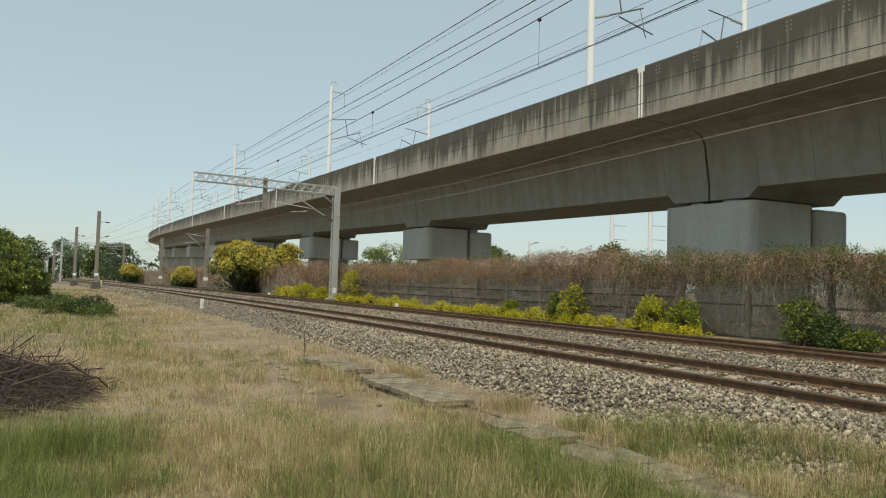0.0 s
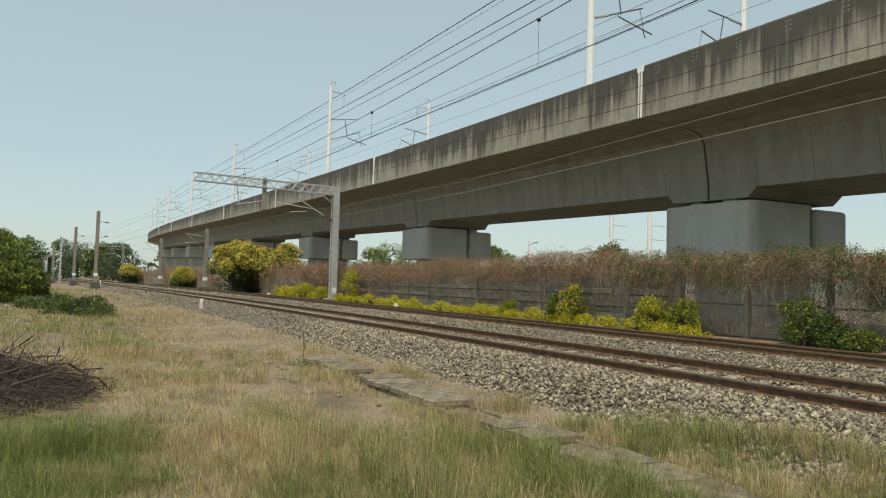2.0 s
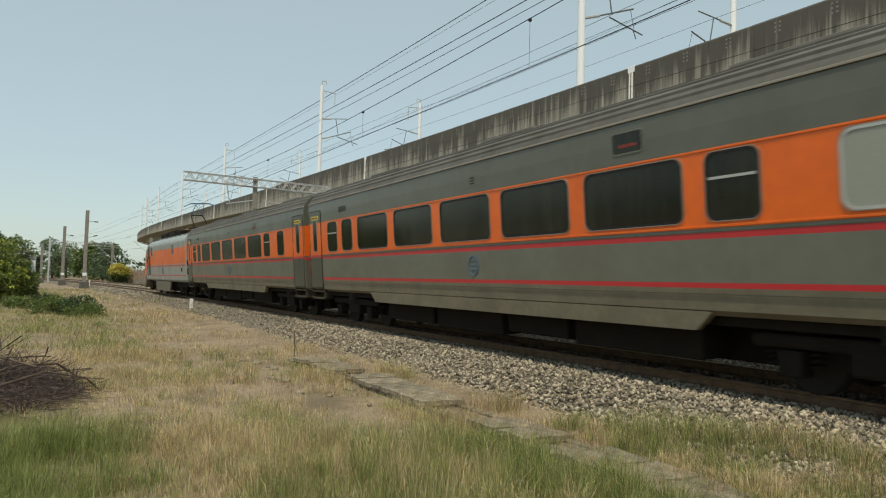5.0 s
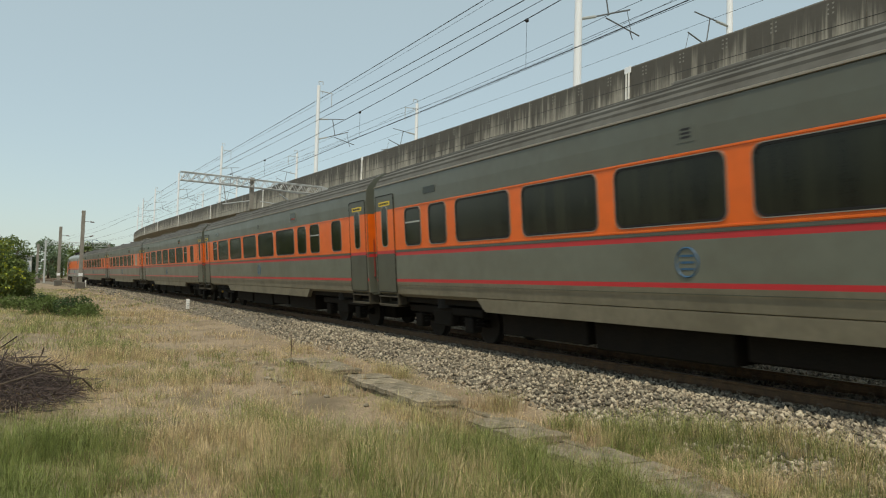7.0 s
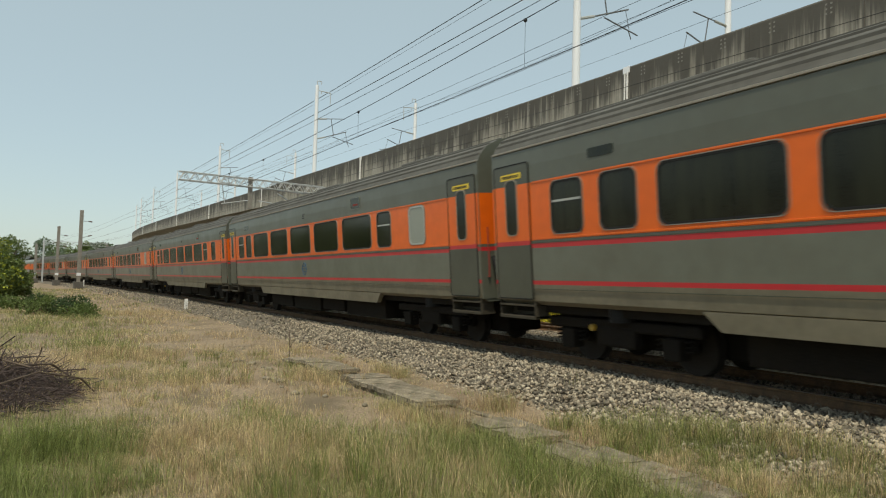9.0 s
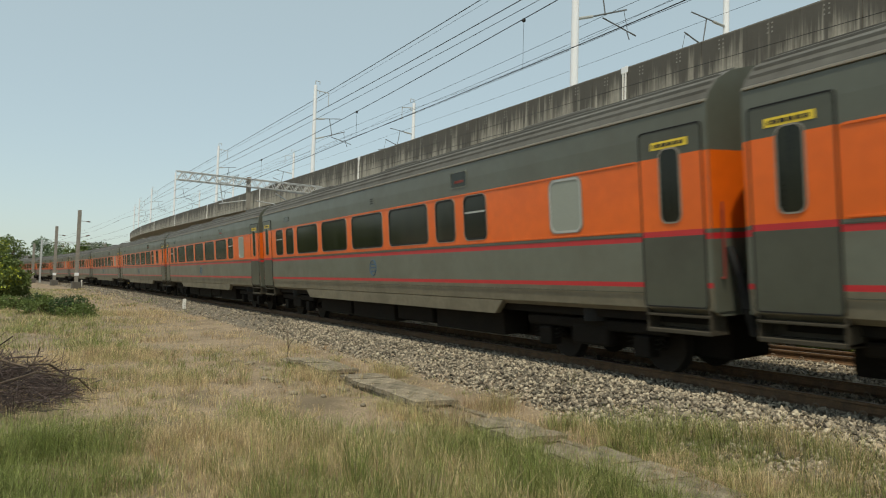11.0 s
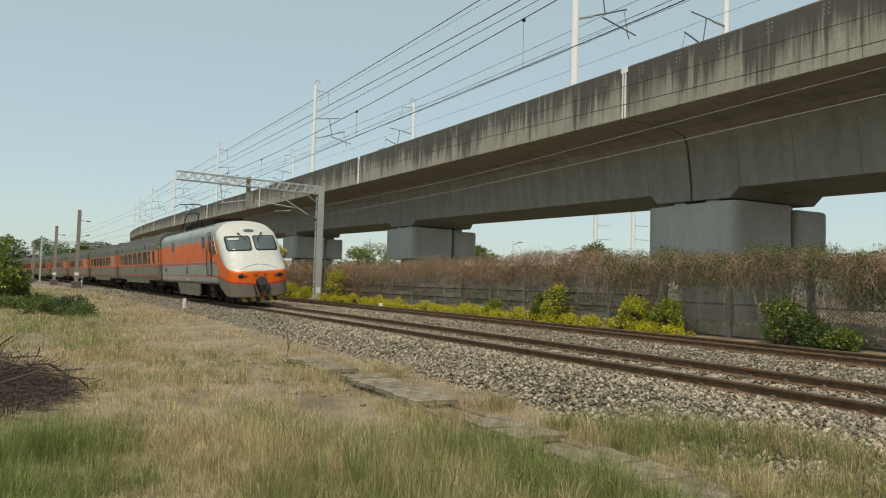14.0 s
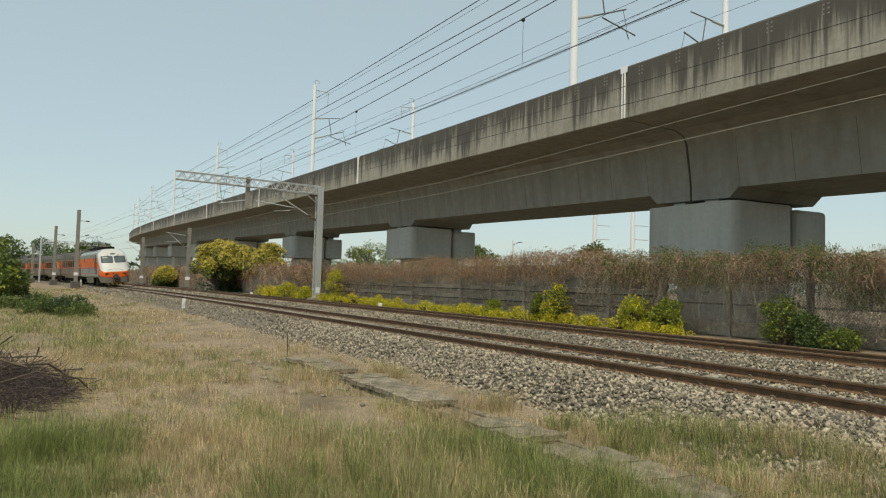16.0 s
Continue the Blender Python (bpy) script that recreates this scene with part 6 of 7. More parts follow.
def build_trees():
    # thicket on the camera's side of the line, down the track
    for x, y, h, w, s, m in ((-53, -4.6, 4.6, 2.6, 1, LEAF_MID), (-57, -7.0, 5.9, 3.2, 2, LEAF_MID), (-48, -6.2, 4.2, 2.6, 3, LEAF_MID), (-62, -4.4, 4.4, 2.4, 4, LEAF_MID), (-50.0, -3.6, 2.4, 2.2, 5, LEAF_MID), (-54.5, -2.6, 2.6, 1.8, 16, LEAF_MID)):
        tree((x, y, -0.6), h, w, s, m, 190, 0.18, "leafy green tree in the thicket beside the line", 60, 0.1, LEAF_LIME if s % 2 else None, group="thicket trees")
    # far trees at the end of the line
    for i, (u, lat, h, w) in enumerate(((185, -9, 11, 6), (205, -2.0, 10.5, 6), (222, 9, 11, 7), (178, 9.5, 9.0, 4.5), (165, 10.5, 8.5, 4.5), (240, 16, 11, 7), (240, -22, 10, 7), (235, -38, 11, 9), (215, 2.5, 7, 4))):
        x, y = plan(u, lat)
        tree((x, y, -0.6), h, w, 30 + i, (LEAF_HAZED, LEAF_MID)[i % 2], 110, 0.6, "dark green tree far down the line", 46, 0.12, group="distant trees")
    # behind the fence, seen under the viaduct
    for i, (x, y, h, w) in enumerate(((-68, 33, 6.2, 4.6), (-62, 37, 5.2, 3.6), (-88, 36, 6.5, 4), (-104, 34, 6.8, 4), (-45, 38, 4.9, 2.4), (-52, 60, 5.0, 4), (-40, 66, 5.4, 3.5), (-18, 42, 3.4, 3.5), (-12, 46, 3.8, 3.5), (-120, 40, 8, 5), (-30, 60, 3.6, 4.5), (-34, 56, 4.0, 2.2), (-8, 38, 3.6, 3))):
        tree((x, y, -0.1), h, w, 60 + i, LEAF_MID, 130, 0.26, "green tree behind the fence", 40, 0.1, LEAF_LIME if i % 3 != 1 else None, group="trees behind the fence")
    rng = np.random.default_rng(99)
    cl = []
    for i in range(420):
        a = radians(-70 + 190 * i / 420)
        d = 300 + 130 * rng.random()
        cl.append((-d * math.cos(a), d * math.sin(a), 1.5 + 4.5 * rng.random(), 4 + 3 * rng.random(), 0.7))
    v, f = leaf_cloud(rng, cl, 60, 2.2)
    tagged(mesh_np("distant_woods", v, f, LEAF_HAZED), "hazy line of distant trees on the horizon", "woods", kind="stuff")


build_fence()
build_vines()
build_hedges()
build_trees()
# ---- stones, cable trough, grass and small things by the line ----
def build_stones():
    rng = np.random.default_rng(21)
    # a rough block of eight corners
    iv = np.array([(x, y, z) for x in (-0.72, 0.72) for y in (-0.72, 0.72) for z in (-0.72, 0.72)])
    fi = np.array([(0, 1, 3), (0, 3, 2), (4, 6, 7), (4, 7, 5), (0, 4, 5), (0, 5, 1), (2, 3, 7), (2, 7, 6), (0, 2, 6), (0, 6, 4), (1, 5, 7), (1, 7, 3)])

    def scatter(n, u0, u1, l0, l1, s0, s1, power=1.6, avoid=True):
        u = u0 + (u1 - u0) * rng.random(n) ** power
        l = l0 + (l1 - l0) * rng.random(n)
        if avoid:
            for r in (-0.533, 0.533, 3.467, 4.533):
                keep = abs(l - r) > 0.085
                u, l = u[keep], l[keep]
        n = len(u)
        z = np.interp(l, [p[0] for p in BED], [p[1] for p in BED])
        a = u / BEND
        R = BEND + l
        c = np.stack([-R * np.sin(a), NEAR_Y - BEND + R * np.cos(a), z + 0.012 + 0.012 * rng.random(n)], -1)
        s = (0.9 * s0 + 0.9 * (s1 - s0) * rng.random(n) ** 1.8)[:, None, None]
        v = iv[None] * (0.55 + 0.75 * rng.random((n, len(iv), 1))) * (np.array([1.0, 0.75, 0.5]) * (0.75 + 0.5 * rng.random((n, 3))))[:, None]
        q = rng.normal(size=(n, 4))
        q /= np.linalg.norm(q, axis=1, keepdims=True)
        w, x, y, zz = q.T
        m = np.stack([np.stack([1 - 2 * (y * y + zz * zz), 2 * (x * y - zz * w), 2 * (x * zz + y * w)], -1), np.stack([2 * (x * y + zz * w), 1 - 2 * (x * x + zz * zz), 2 * (y * zz - x * w)], -1),
                      np.stack([2 * (x * zz - y * w), 2 * (y * zz + x * w), 1 - 2 * (x * x + y * y)], -1)], 1)
        v = np.einsum("nij,nkj->nki", m, v) * s + c[:, None]
        return v.reshape(-1, 3), (fi[None] + (np.arange(n) * len(iv))[:, None, None]).reshape(-1, 3)
    for name, args in (("ballast_stones", (22000, 1.5, 24, -3.15, -0.6, 0.02, 0.055)), ("ballast_stones", (6500, 3, 26, -0.5, 0.6, 0.02, 0.042)), ("ballast_stones", (9500, 4, 32, 0.6, 3.4, 0.022, 0.048)),
                       ("ballast_stones", (4500, 5, 40, 3.4, 6.2, 0.024, 0.05)), ("ballast_stones", (7500, 24, 62, -3.1, 3.4, 0.03, 0.06, 1.2)), ("ballast_stones", (5000, 60, 130, -3.1, 6.0, 0.06, 0.10, 1.2))):
        v, f = scatter(*args)
        tagged(mesh_np(name, v, f, STONE), "loose angular grey-brown ballast stones", "ballast stones", kind="stuff")


def build_trough():
    """Concrete cable trough with lids, partly broken and sunk, along the foot of the ballast."""
    top = empty("cable_trough", None, "old concrete cable trough with uneven lids in the grass", "cable trough", kind="structure")
    rng = random.Random(4)
    meshes = []
    for k in range(6):
        bm = bmesh.new()
        bmesh.ops.create_grid(bm, x_segments=6, y_segments=6, size=0.5)
        ext = bmesh.ops.extrude_face_region(bm, geom=bm.faces[:])
        for q in ext["geom"]:
            if isinstance(q, bmesh.types.BMVert):
                q.co.z = -0.075
        # worn rim, chipped corners and a slightly uneven top
        for q in bm.verts:
            e = max(abs(q.co.x), abs(q.co.y)) > 0.49
            q.co.x *= 0.615
            q.co.y *= 0.70
            n = noise.noise((q.co.x * 5 + k * 9, q.co.y * 5, 3.0))
            if e:
                q.co.x *= 1 - 0.03 * abs(n)
                q.co.y *= 1 - 0.05 * abs(n)
            q.co.z += 0.010 * n - (0.012 if e and q.co.z > -0.03 else 0)
        bmesh.ops.recalc_face_normals(bm, faces=bm.faces)
        me = bpy.data.meshes.new("trough_lid")
        bm.to_mesh(me)
        me.materials.append(SLAB)
        meshes.append(me)
        bm.free()
    u, i = 4.55, 0
    while u < 19:
        if not 12.55 < u < 13.3:
            o = new("trough_lid", meshes[i % 6])
            o.parent = top
            tilt = 9 if 12.0 < u < 12.55 else 2
            z = ramp(u, ((3, -0.47), (6.1, -0.47), (6.3, -0.55), (6.7, -0.55), (6.9, -0.46), (7.7, -0.455), (7.95, -0.56), (9.1, -0.56), (9.35, -0.44), (10, -0.435), (13, -0.42), (15.3, -0.44), (15.9, -0.57), (19, -0.6))) + rng.uniform(-0.012, 0.012)
            o.matrix_basis = flat_pose(u, -4.12 + rng.uniform(-0.05, 0.05), z) @ pose(0, 0, 0, rng.uniform(-1.5, 1.5), rng.uniform(-tilt, tilt) * 0.6, rng.uniform(-2, 2))
        i += 1
        u += 0.625
    for lat in (-4.38, -3.84):
        for a in steps(4.4, 18.4, 2.0)[:-1]:
            bm = bmesh.new()
            box(bm, -0.99, 0.99, -0.05, 0.05, -0.3, 0.0, 0.012)
            w = part("trough_wall", bm, SLAB, top)
            w.matrix_basis = flat_pose(a + 1.0, lat, -0.525 if a < 14 else -0.62)


def cells(rng, x, y, size):
    """Smooth random values 0 to 1 over the ground, in cells of a size."""
    table = rng.random((64, 64))
    fx, fy = x / size + 31.7, y / size + 17.3
    ix, iy = np.floor(fx).astype(int), np.floor(fy).astype(int)
    tx, ty = fx - ix, fy - iy
    tx, ty = tx * tx * (3 - 2 * tx), ty * ty * (3 - 2 * ty)
    g = lambda i, j: table[i % 64, j % 64]
    return (g(ix, iy) * (1 - tx) + g(ix + 1, iy) * tx) * (1 - ty) + (g(ix, iy + 1) * (1 - tx) + g(ix + 1, iy + 1) * tx) * ty


def tuft_blades(rng, at, count, height, radius, lean, width):
    """Bent blades standing in tufts: at (n, 3), the rest one value a tuft."""
    c = np.repeat(np.arange(len(at)), count)
    n = len(c)
    q = rng.normal(size=(n, 2)) * radius[c][:, None]
    h = height[c] * (0.35 + 0.65 * rng.random(n) ** 0.8)
    th = np.arctan2(q[:, 1], q[:, 0]) + rng.normal(size=n) * 0.9
    ln = h * lean[c] * (0.15 + 1.0 * rng.random(n) ** 1.3)
    d = np.stack([np.cos(th), np.sin(th), 0 * th], -1)
    b = at[c] + np.concatenate([q, np.full((n, 1), -0.03)], 1)
    ph = rng.random(n) * math.pi
    o = np.stack([np.cos(ph), np.sin(ph), 0 * ph], -1) * (width[c] * (0.6 + 0.8 * rng.random(n)))[:, None]
    up = np.array([0, 0, 1.0])
    droop = np.clip(1 - 0.42 * lean[c] * rng.random(n), 0.25, 1)
    mid = b + d * (ln * 0.30)[:, None] + up * (h * 0.62)[:, None]
    tip = b + d * ln[:, None] + up * (h * droop)[:, None]
    v = np.stack([b - o, b + o, mid + o * 0.75, mid - o * 0.75, tip], 1).reshape(-1, 3)
    i = np.arange(n)[:, None] * 5
    return v, np.concatenate([i + [[0, 1, 2]], i + [[0, 2, 3]], i + [[3, 2, 4]]])


# bare spots of the ground: along the track, across it, and their half sizes
BARE = ((10.0, -5.4, 2.2, 0.65), (11.8, -5.9, 1.8, 0.6), (8.3, -5.75, 1.3, 0.5), (14.0, -5.6, 1.6, 0.5), (17.5, -6.2, 2.0, 0.5), (22.5, -4.9, 4.0, 0.7), (15.5, -5.0, 2.5, 0.35), (28.0, -4.0, 5.0, 0.6), (6.2, -5.9, 0.8, 0.3), (18.0, -4.1, 3.0, 0.35), (13.2, -3.5, 2.0, 0.3))


def build_grass():
    rng = np.random.default_rng(8)
    piles = {k: [] for k in ("dry", "pale", "green", "brown")}

    def place(n, d0, d1, a0, a1):
        d = np.sqrt(d0 ** 2 + (d1 ** 2 - d0 ** 2) * rng.random(n))
        a = np.radians(a0 + (a1 - a0) * rng.random(n))
        x, y = -d * np.sin(a), d * np.cos(a)
        lat = np.hypot(x, y - (NEAR_Y - BEND)) - BEND
        u = np.arctan2(-x, y - (NEAR_Y - BEND)) * BEND
        return x, y, u, lat, d

    def sow(n, d0, d1, a0, a1, blades, h0, h1, r0, r1, lean, width):
        x, y, u, lat, d = place(n, d0, d1, a0, a1)
        w1, w2 = cells(np.random.default_rng(1), x, y, 1.5), cells(np.random.default_rng(2), x, y, 0.55)
        tone, tone2 = cells(np.random.default_rng(3), x, y, 2.1), cells(np.random.default_rng(4), x, y, 0.8)
        bare = np.zeros(len(x))
        for bu, bl, ru, rl in BARE:
            bare = np.maximum(bare, np.exp(-((u - bu) / ru) ** 2 - ((lat - bl) / rl) ** 2))
        keep = np.clip(1.35 * (0.55 * w1 + 0.45 * w2) + 0.12 - 0.15 * (d > 7), 0.05, 1) * (1 - 0.93 * bare)
        lush = np.clip(np.maximum((8.8 - d) / 2.6, np.clip(-7.8 - lat, 0, 1) * (12.0 - d) / 2.5), 0, 1) * (lat < -4.6)
        keep = np.maximum(keep, 0.8 * lush * (w2 > 0.38))
        trough = (lat > -4.52) & (lat < -3.72) & (u < 15.8) & (u > 4.35)
        keep = np.where(trough, np.where((u > 7.8) & (u < 9.3), 0.5, np.where((u > 6.2) & (u < 6.7), 0.6, 0.2 + 0.35 * (w2 > 0.6))), keep)
        verge = (lat >= -3.72) & (lat < -2.75)
        keep = np.where((lat > -5.0) & (lat <= -4.52) & (u < 10.5), np.maximum(keep, 0.75), keep)
        keep = np.where(verge, np.where(u < 7.8, 0.9, keep * np.where(u > 32, 0.95, 0.45)), keep)
        edge = lat >= -2.75
        keep = np.where(edge, np.where((lat < -2.0 - 0.5 * w2) & (u < 7.4), 0.9, np.where((u > 45) & (lat < -2.2), 0.75, 0.012)) * (lat < -1.9), keep)
        m = rng.random(len(x)) < keep
        x, y, u, lat, d, tone, tone2, lush, verge, bare, w1, trough = (q[m] for q in (x, y, u, lat, d, tone, tone2, lush, verge, bare, w1, trough))
        n = len(x)
        z = np.array([ground_z(p, q) for p, q in zip(x, y)])
        z = np.where(trough, -0.45, z)
        z = np.where(lat > -3.1, np.interp(lat, [p[0] for p in BED], [p[1] for p in BED]), z)
        at = np.stack([x, y, z], -1)
        green = 0.05 + (0.30 + 0.40 * np.clip(-8.0 - lat, 0, 1)) * lush + 0.36 * (lat > -5.4) * (u < 7.6) + 0.5 * lush * (tone2 - 0.5) + 0.25 * (d > 18) * (lat < -7) + 0.2 * (d > 45) + 0.25 * (tone - 0.5)
        brown = np.where(verge & (u > 7), 0.5, 0.24) + 0.35 * (tone2 - 0.5) + 0.25 * bare
        r = rng.random(n)
        kind = np.where(r < green, 2, np.where(r < green + 0.26 + 0.12 * lush + 0.3 * (tone - 0.5) + 0.25 * (d > 20) * (lat < -6), 1, 0))
        kind = np.where((rng.random(n) < np.where(trough, 0.75, brown)) & ((kind < 2) | trough), 3, kind)
        h = (h0 + (h1 - h0) * rng.random(n) ** 1.3) * (0.45 + 1.05 * w1) * np.where(kind == 2, 1.12, 1) * np.where(kind == 3, 0.7, 1) * np.where(verge & (u > 7), 0.75, 1) * np.where(trough, 0.55, 1)
        le = lean * (0.5 + rng.random(n)) * np.where(kind == 3, 1.5, 1)
        for k, name in enumerate(("dry", "pale", "green", "brown")):
            q = kind == k
            if q.any():
                wd = np.full(q.sum(), width) * (1 + 0.02 * d[q])
                piles[name].append(tuft_blades(rng, at[q], np.maximum(3, (np.where(trough[q], 0.4, 1.0) * blades * (0.5 + rng.random(q.sum()))).astype(int)), h[q], r0 + (r1 - r0) * rng.random(q.sum()), le[q], wd))

    # standing tufts, near to far, then a low matted layer, then the ground behind the camera
    sow(3900, 4.0, 9.0, 26, 100, 56, 0.14, 0.48, 0.03, 0.11, 0.85, 0.0014)
    sow(8200, 9.0, 19.0, 40, 100, 30, 0.12, 0.40, 0.04, 0.13, 0.9, 0.0018)
    sow(12500, 19.0, 40.0, 58, 101, 13, 0.10, 0.34, 0.06, 0.2, 0.9, 0.0030)
    sow(9000, 40.0, 95.0, 70, 101, 8, 0.10, 0.30, 0.15, 0.4, 0.9, 0.0075)
    sow(8000, 4.0, 9.0, 26, 100, 7, 0.03, 0.14, 0.04, 0.10, 2.2, 0.0015)
    sow(10000, 9.0, 20.0, 40, 100, 6, 0.03, 0.14, 0.05, 0.14, 2.2, 0.0022)
    sow(500, 0.9, 4.0, -180, 180, 20, 0.08, 0.3, 0.04, 0.12, 0.6, 0.0024)
    sow(700, 4.0, 14.0, 101, 386, 14, 0.1, 0.35, 0.06, 0.16, 0.6, 0.004)

    # the larger tufts beside the trough and on the ballast's edge
    for u, lat, h, rad, count, kinds in ((12.3, -4.68, 0.42, 0.16, 260, ("pale", "dry")), (12.9, -4.75, 0.36, 0.14, 160, ("dry",)), (14.6, -4.6, 0.25, 0.10, 90, ("green",)), (8.1, -4.62, 0.48, 0.24, 420, ("brown", "pale")), (8.7, -4.7, 0.42, 0.2, 260, ("dry", "pale")),
                                         (9.6, -4.72, 0.34, 0.16, 200, ("pale",)), (13.0, -3.35, 0.42, 0.16, 300, ("dry", "pale")), (12.3, -3.3, 0.40, 0.15, 260, ("dry", "pale")), (8.6, -3.4, 0.45, 0.2, 380, ("pale", "brown")), (9.0, -3.65, 0.34, 0.2, 300, ("brown", "dry")),
                                         (7.2, -3.4, 0.36, 0.16, 260, ("pale", "green")), (6.1, -2.7, 0.42, 0.24, 420, ("green", "pale")), (5.6, -2.6, 0.44, 0.22, 360, ("green", "pale")), (6.6, -2.95, 0.40, 0.2, 320, ("pale", "green")), (5.2, -2.3, 0.42, 0.24, 380, ("dry", "pale")),
                                         (4.7, -2.35, 0.40, 0.24, 340, ("dry", "pale")), (6.3, -4.72, 0.46, 0.2, 420, ("green", "pale")), (6.7, -4.9, 0.42, 0.2, 320, ("green",)), (4.95, -4.68, 0.44, 0.18, 360, ("green",)), (5.5, -4.95, 0.36, 0.18, 260, ("green", "pale")),
                                         (7.3, -5.3, 0.46, 0.24, 420, ("green", "pale")), (7.9, -6.5, 0.5, 0.28, 460, ("green",)), (6.9, -6.2, 0.46, 0.26, 420, ("green", "pale")), (9.3, -6.7, 0.46, 0.24, 320, ("green", "pale")), (4.2, -3.6, 0.4, 0.2, 260, ("dry",))):
        x, y = plan(u, lat)
        z = ramp(lat, BED) if lat > -3.1 else ramp(lat, GROUND)
        for name in kinds:
            one = np.ones(3)
            at = np.array([x, y, z]) + rng.normal(size=(3, 3)) * [0.45 * rad, 0.35 * rad, 0]
            piles[name].append(tuft_blades(rng, at, np.full(3, count // 3 // len(kinds) + 8), one * h, one * rad * 0.6, one * 0.85, one * 0.0018))
    for name, mtl, label in (("dry", GRASS_DRY, "dry straw-coloured grass beside the line"), ("pale", GRASS_PALE, "fading pale green grass beside the line"), ("green", GRASS_GREEN, "fresh green grass tufts beside the line"), ("brown", GRASS_BROWN, "withered brown matted grass beside the line")):
        vs, fs, o = [], [], 0
        for v, f in piles[name]:
            vs.append(v)
            fs.append(f + o)
            o += len(v)
        tagged(mesh_np("grass", np.concatenate(vs), np.concatenate(fs), mtl), label, "grass", kind="stuff")


def build_brush_pile():
    """Heap of dead branches in the grass."""
    rng = np.random.default_rng(31)
    at = np.array([-12.5, -1.15, -0.6])
    thing = empty("brush_pile", Matrix.Translation(at), "heap of dead dark branches and twigs in the grass", "brush pile")
    n = 2400
    a = rng.random(n) * 2 * math.pi
    q = np.sqrt(rng.random(n))
    c = np.stack([2.2 * q * np.cos(a), 1.5 * q * np.sin(a), 0.58 * (1 - q ** 2) * rng.random(n) ** 0.7 + 0.03], -1)
    d = unit(rng.normal(size=(n, 3)) * [1, 1, 0.3])
    ln = (0.2 + 0.5 * rng.random(n) ** 1.5)[:, None]
    b = rng.normal(size=(n, 3)) * 0.22 - [0, 0, 0.12]
    pts = np.stack([c + d * ln * (t - 0.5) + b * (t - 0.5) ** 2 * 4 for t in (0, 0.33, 0.66, 1)], 1)
    pts[..., 2] = np.maximum(pts[..., 2], 0.02)
    v, f = strands(pts, 0.004 + 0.007 * rng.random(n) ** 4)
    mesh_np("brushwood", v, f, BRUSH, thing)["kind"] = "stuff"
    for p, r in (([(1.3, 0.2, 0.42), (0.6, 0.7, 0.5), (-0.2, 1.15, 0.42), (-0.8, 1.5, 0.1)], 0.016), ([(1.6, 0.5, 0.35), (0.8, 1.0, 0.42), (0.3, 1.55, 0.25), (0.1, 1.75, 0.02)], 0.014), ([(-0.6, -0.4, 0.6), (0.3, 0.2, 0.66), (0.9, 0.9, 0.5)], 0.017), ([(0.2, 0.9, 0.4), (0.15, 1.0, 0.62), (0.25, 1.02, 0.72)], 0.012)):
        bm = bmesh.new()
        for s, e in zip(p, p[1:]):
            tube(bm, s, e, r, r * 0.85, n=7)
        part("branch", bm, BARK, thing, "bent dead branch")


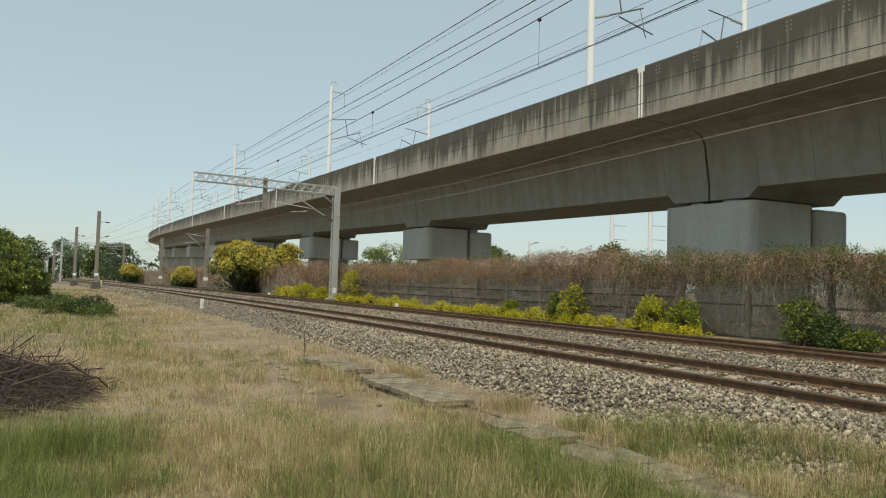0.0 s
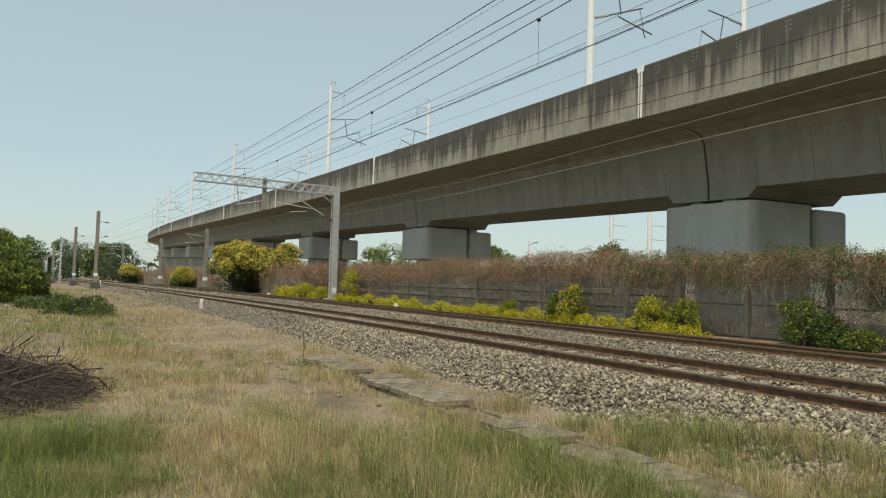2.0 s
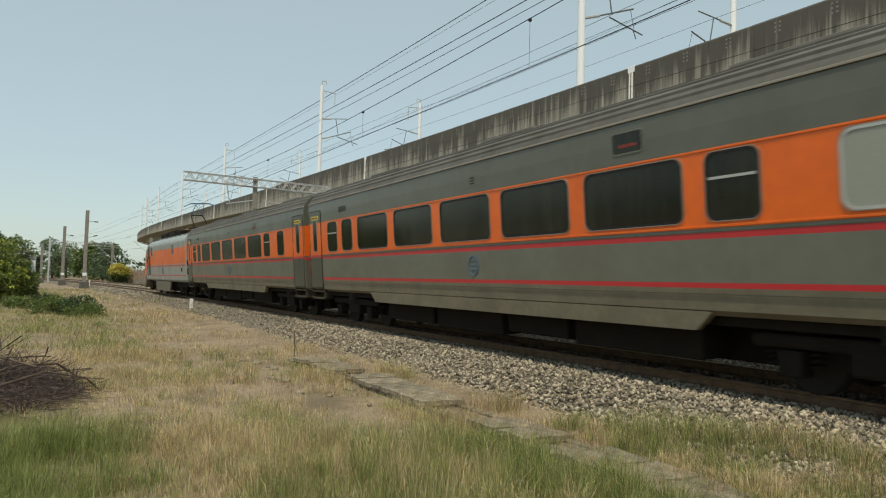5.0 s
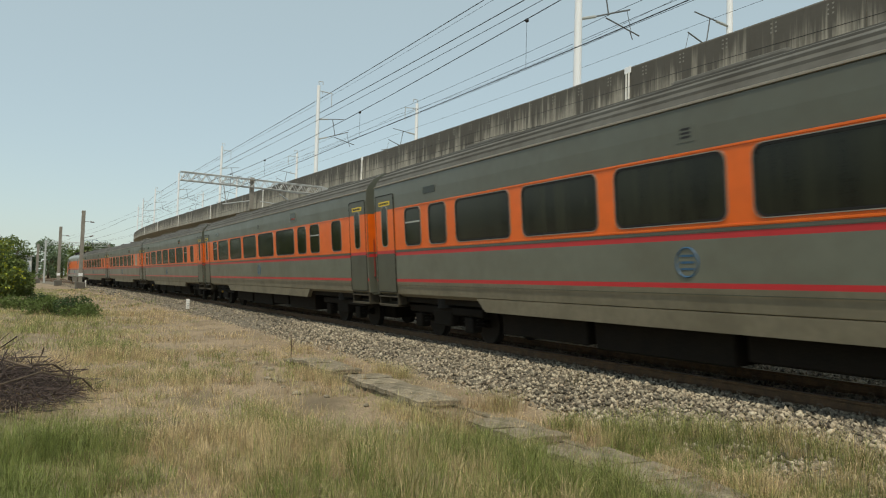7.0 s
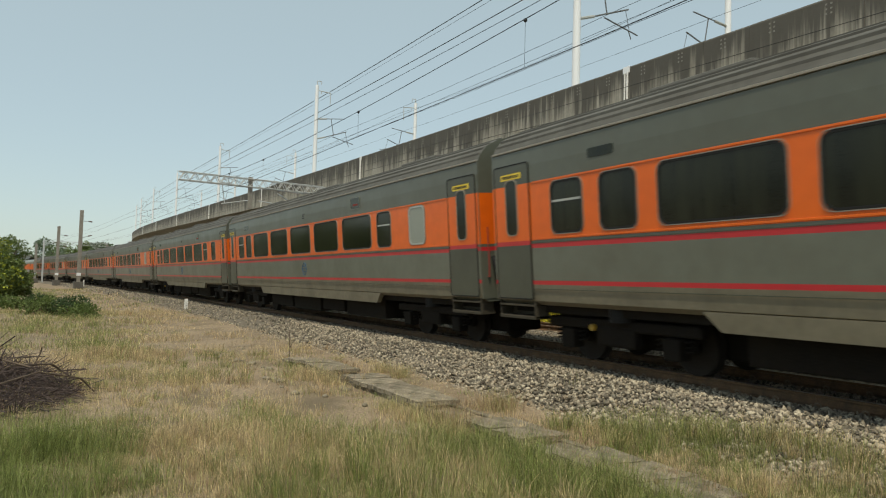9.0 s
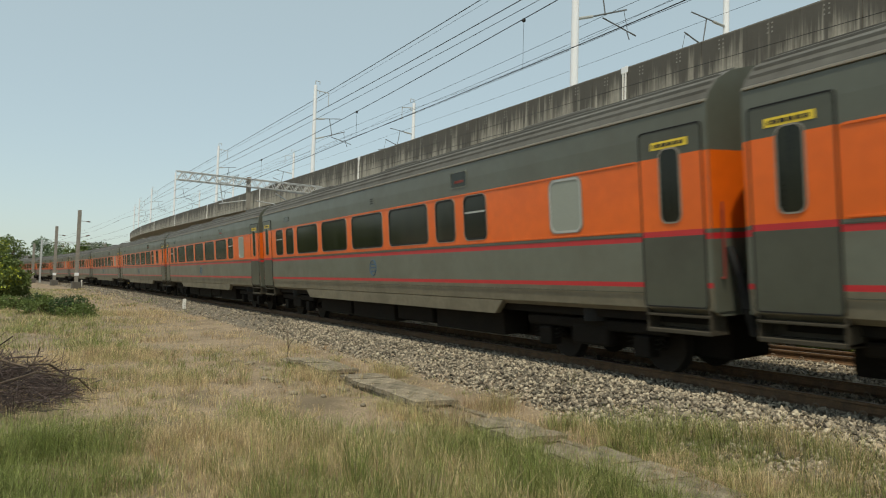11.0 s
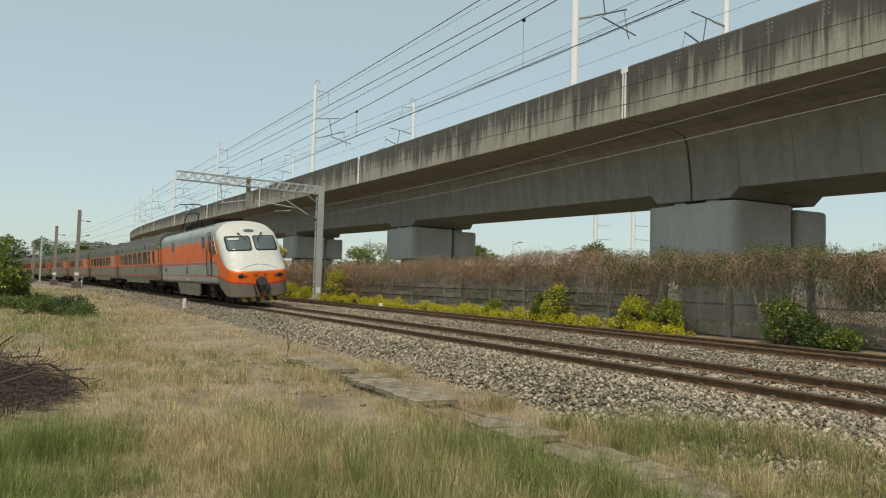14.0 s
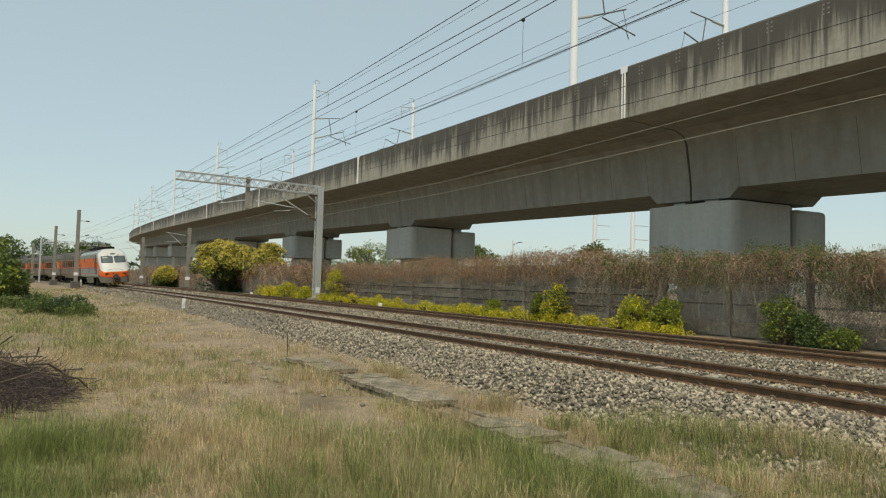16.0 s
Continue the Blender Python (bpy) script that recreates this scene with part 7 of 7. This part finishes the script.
def build_small():
    # white distance post
    x, y = plan(39.28, -2.46)
    thing = empty("marker_post", Matrix.Translation((x, y, -0.55)), "short white painted concrete marker post", "marker post", "marker posts")
    bm = bmesh.new()
    box(bm, -0.08, 0.08, -0.08, 0.08, -0.1, 0.66, 0.02)
    part("post", bm, POST_PAINT, thing)
    bm = bmesh.new()
    box(bm, 0.08, 0.086, -0.045, 0.045, 0.30, 0.36)
    box(bm, 0.08, 0.086, -0.045, 0.045, 0.42, 0.46)
    part("writing_bars", bm, MAST_GREY, thing)
    copy_thing(thing, flat_pose(56.5, 5.9, -0.48))
    copy_thing(thing, flat_pose(33.4, 5.9, -0.48))
    copy_thing(thing, flat_pose(97.5, -2.2, -0.1))
    # a bare stalk standing in the trough
    bm = bmesh.new()
    pts = [(-15.4, 4.52, -0.62), (-15.42, 4.53, -0.25), (-15.38, 4.5, 0.0), (-15.4, 4.5, 0.12)]
    for a, b in zip(pts, pts[1:]):
        tube(bm, a, b, 0.011, 0.008, n=6)
    tube(bm, pts[1], (-15.35, 4.59, -0.07), 0.006, 0.004, n=5)
    tagged(link("dry_stalk", bm, BARK), "bare dry stalk standing beside the trough", "dry stalk")
    # fallen branch among the grass
    bm = bmesh.new()
    pts = [(-19.6, -3.4, -0.25), (-19.2, -2.9, -0.1), (-18.9, -2.3, 0.02)]
    for a, b in zip(pts, pts[1:]):
        tube(bm, a, b, 0.035, 0.028, n=7)
    tube(bm, pts[1], (-19.2, -2.85, 0.12), 0.018, 0.01, n=6)
    tagged(link("fallen_branch", bm, BARK), "grey fallen branch lying on the grass", "branch")
    # low green bushes in the grass
    rng = np.random.default_rng(77)
    for x, y, r, h, mtl in ((-35.5, 0.7, 1.3, 0.75, LEAF_DARK), (-36.5, -0.3, 1.2, 0.7, LEAF_MID), (-34.0, 1.0, 1.0, 0.5, LEAF_MID), (-42, -1.9, 1.3, 0.6, LEAF_MID), (-43.5, -0.8, 0.9, 0.6, LEAF_DARK)):
        bush("low_bush", (x, y, -0.62), clumps_in(rng, 26, r, r * 0.7, 0.05, h, 0.16, 0.3), 150, 0.10, mtl, "low dark green bush in the dry grass", int(-x * 10), group="low bushes in the grass")
    # loose stones and rubble beside the trough
    rnd = random.Random(9)
    for i in range(26):
        u, lat = rnd.uniform(4, 19), rnd.uniform(-5.6, -4.6)
        bm = bmesh.new()
        bmesh.ops.create_icosphere(bm, subdivisions=2, radius=rnd.uniform(0.04, 0.12))
        for v in bm.verts:
            v.co *= 1 + 0.35 * noise.noise(v.co * 9 + Vector((i, 0, 0)))
            v.co.z *= 0.65
        ob = link("rubble_stone", bm, SLAB)
        ob.matrix_basis = flat_pose(u, lat, -0.585)
        tagged(ob, "broken lump of pale concrete on the soil", "stone", "rubble beside the trough")
    # white lamp posts and masts of the road behind the fence
    for x, y, h in ((-66.0, 44.0, 6.2), (-15.0, 50.0, 7.6), (-95, 40, 7.0)):
        thing = empty("street_lamp", Matrix.Translation((x, y, 0)), "slim white lamp post on the road behind the fence", "street lamp", "street lamps")
        bm = bmesh.new()
        tube(bm, (0, 0, 0), (0, 0, h), 0.13, 0.09, n=8)
        part("pole", bm, MAST_WHITE, thing)
        bm = bmesh.new()
        tube(bm, (0, 0, h - 0.5), (1.3, 0, h - 0.25), 0.04, n=6)
        box(bm, 1.0, 1.7, -0.12, 0.12, h - 0.32, h - 0.2, 0.03)
        part("lamp_arm", bm, MAST_GREY, thing)
    # white poles with short crossarms beyond the road
    for x, y in ((-53.6, 45.0), (-51.3, 47.6)):
        thing = empty("utility_pole", Matrix.Translation((x, y, 0)), "white painted utility pole with short crossarms behind the fence", "utility pole", "utility poles")
        bm = bmesh.new()
        tube(bm, (0, 0, 0), (0, 0, 10.5), 0.24, 0.18, n=10)
        part("pole", bm, MAST_WHITE, thing)
        for z in (4.4, 5.9, 7.2):
            bm = bmesh.new()
            tube(bm, (0, 0, z), (1.0, 0.95, z - 0.08), 0.035, n=6)
            part("crossarm", bm, MAST_GREY, thing)
    # pale building far down the line
    thing = empty("far_building", Matrix.Translation((-215, -14, -0.6)), "low pale building far behind the trees", "building")
    bm = bmesh.new()
    box(bm, -6, 6, -8, 8, 0, 6, 0.05)
    part("wall", bm, MAST_WHITE, thing)
    bm = bmesh.new()
    box(bm, -6.4, 6.4, -8.4, 8.4, 6, 6.4, 0.05)
    part("roof", bm, MAST_GREY, thing)
    for y in (-6, -3, 0, 3, 6):
        bm = bmesh.new()
        box(bm, 5.98, 6.05, y - 0.8, y + 0.8, 2, 4)
        part("window", bm, GLASS, thing)


build_stones()
build_trough()
build_grass()
build_brush_pile()
build_small()


# ---- movement ----
def motions():
    for thing, du, turn in train:
        walk(thing, [(t, track_pose(gap_u(0, t) + du) @ pose(0, 0, 0, 0, 0, turn)) for t in steps(0, 16, 0.5)])


motions()
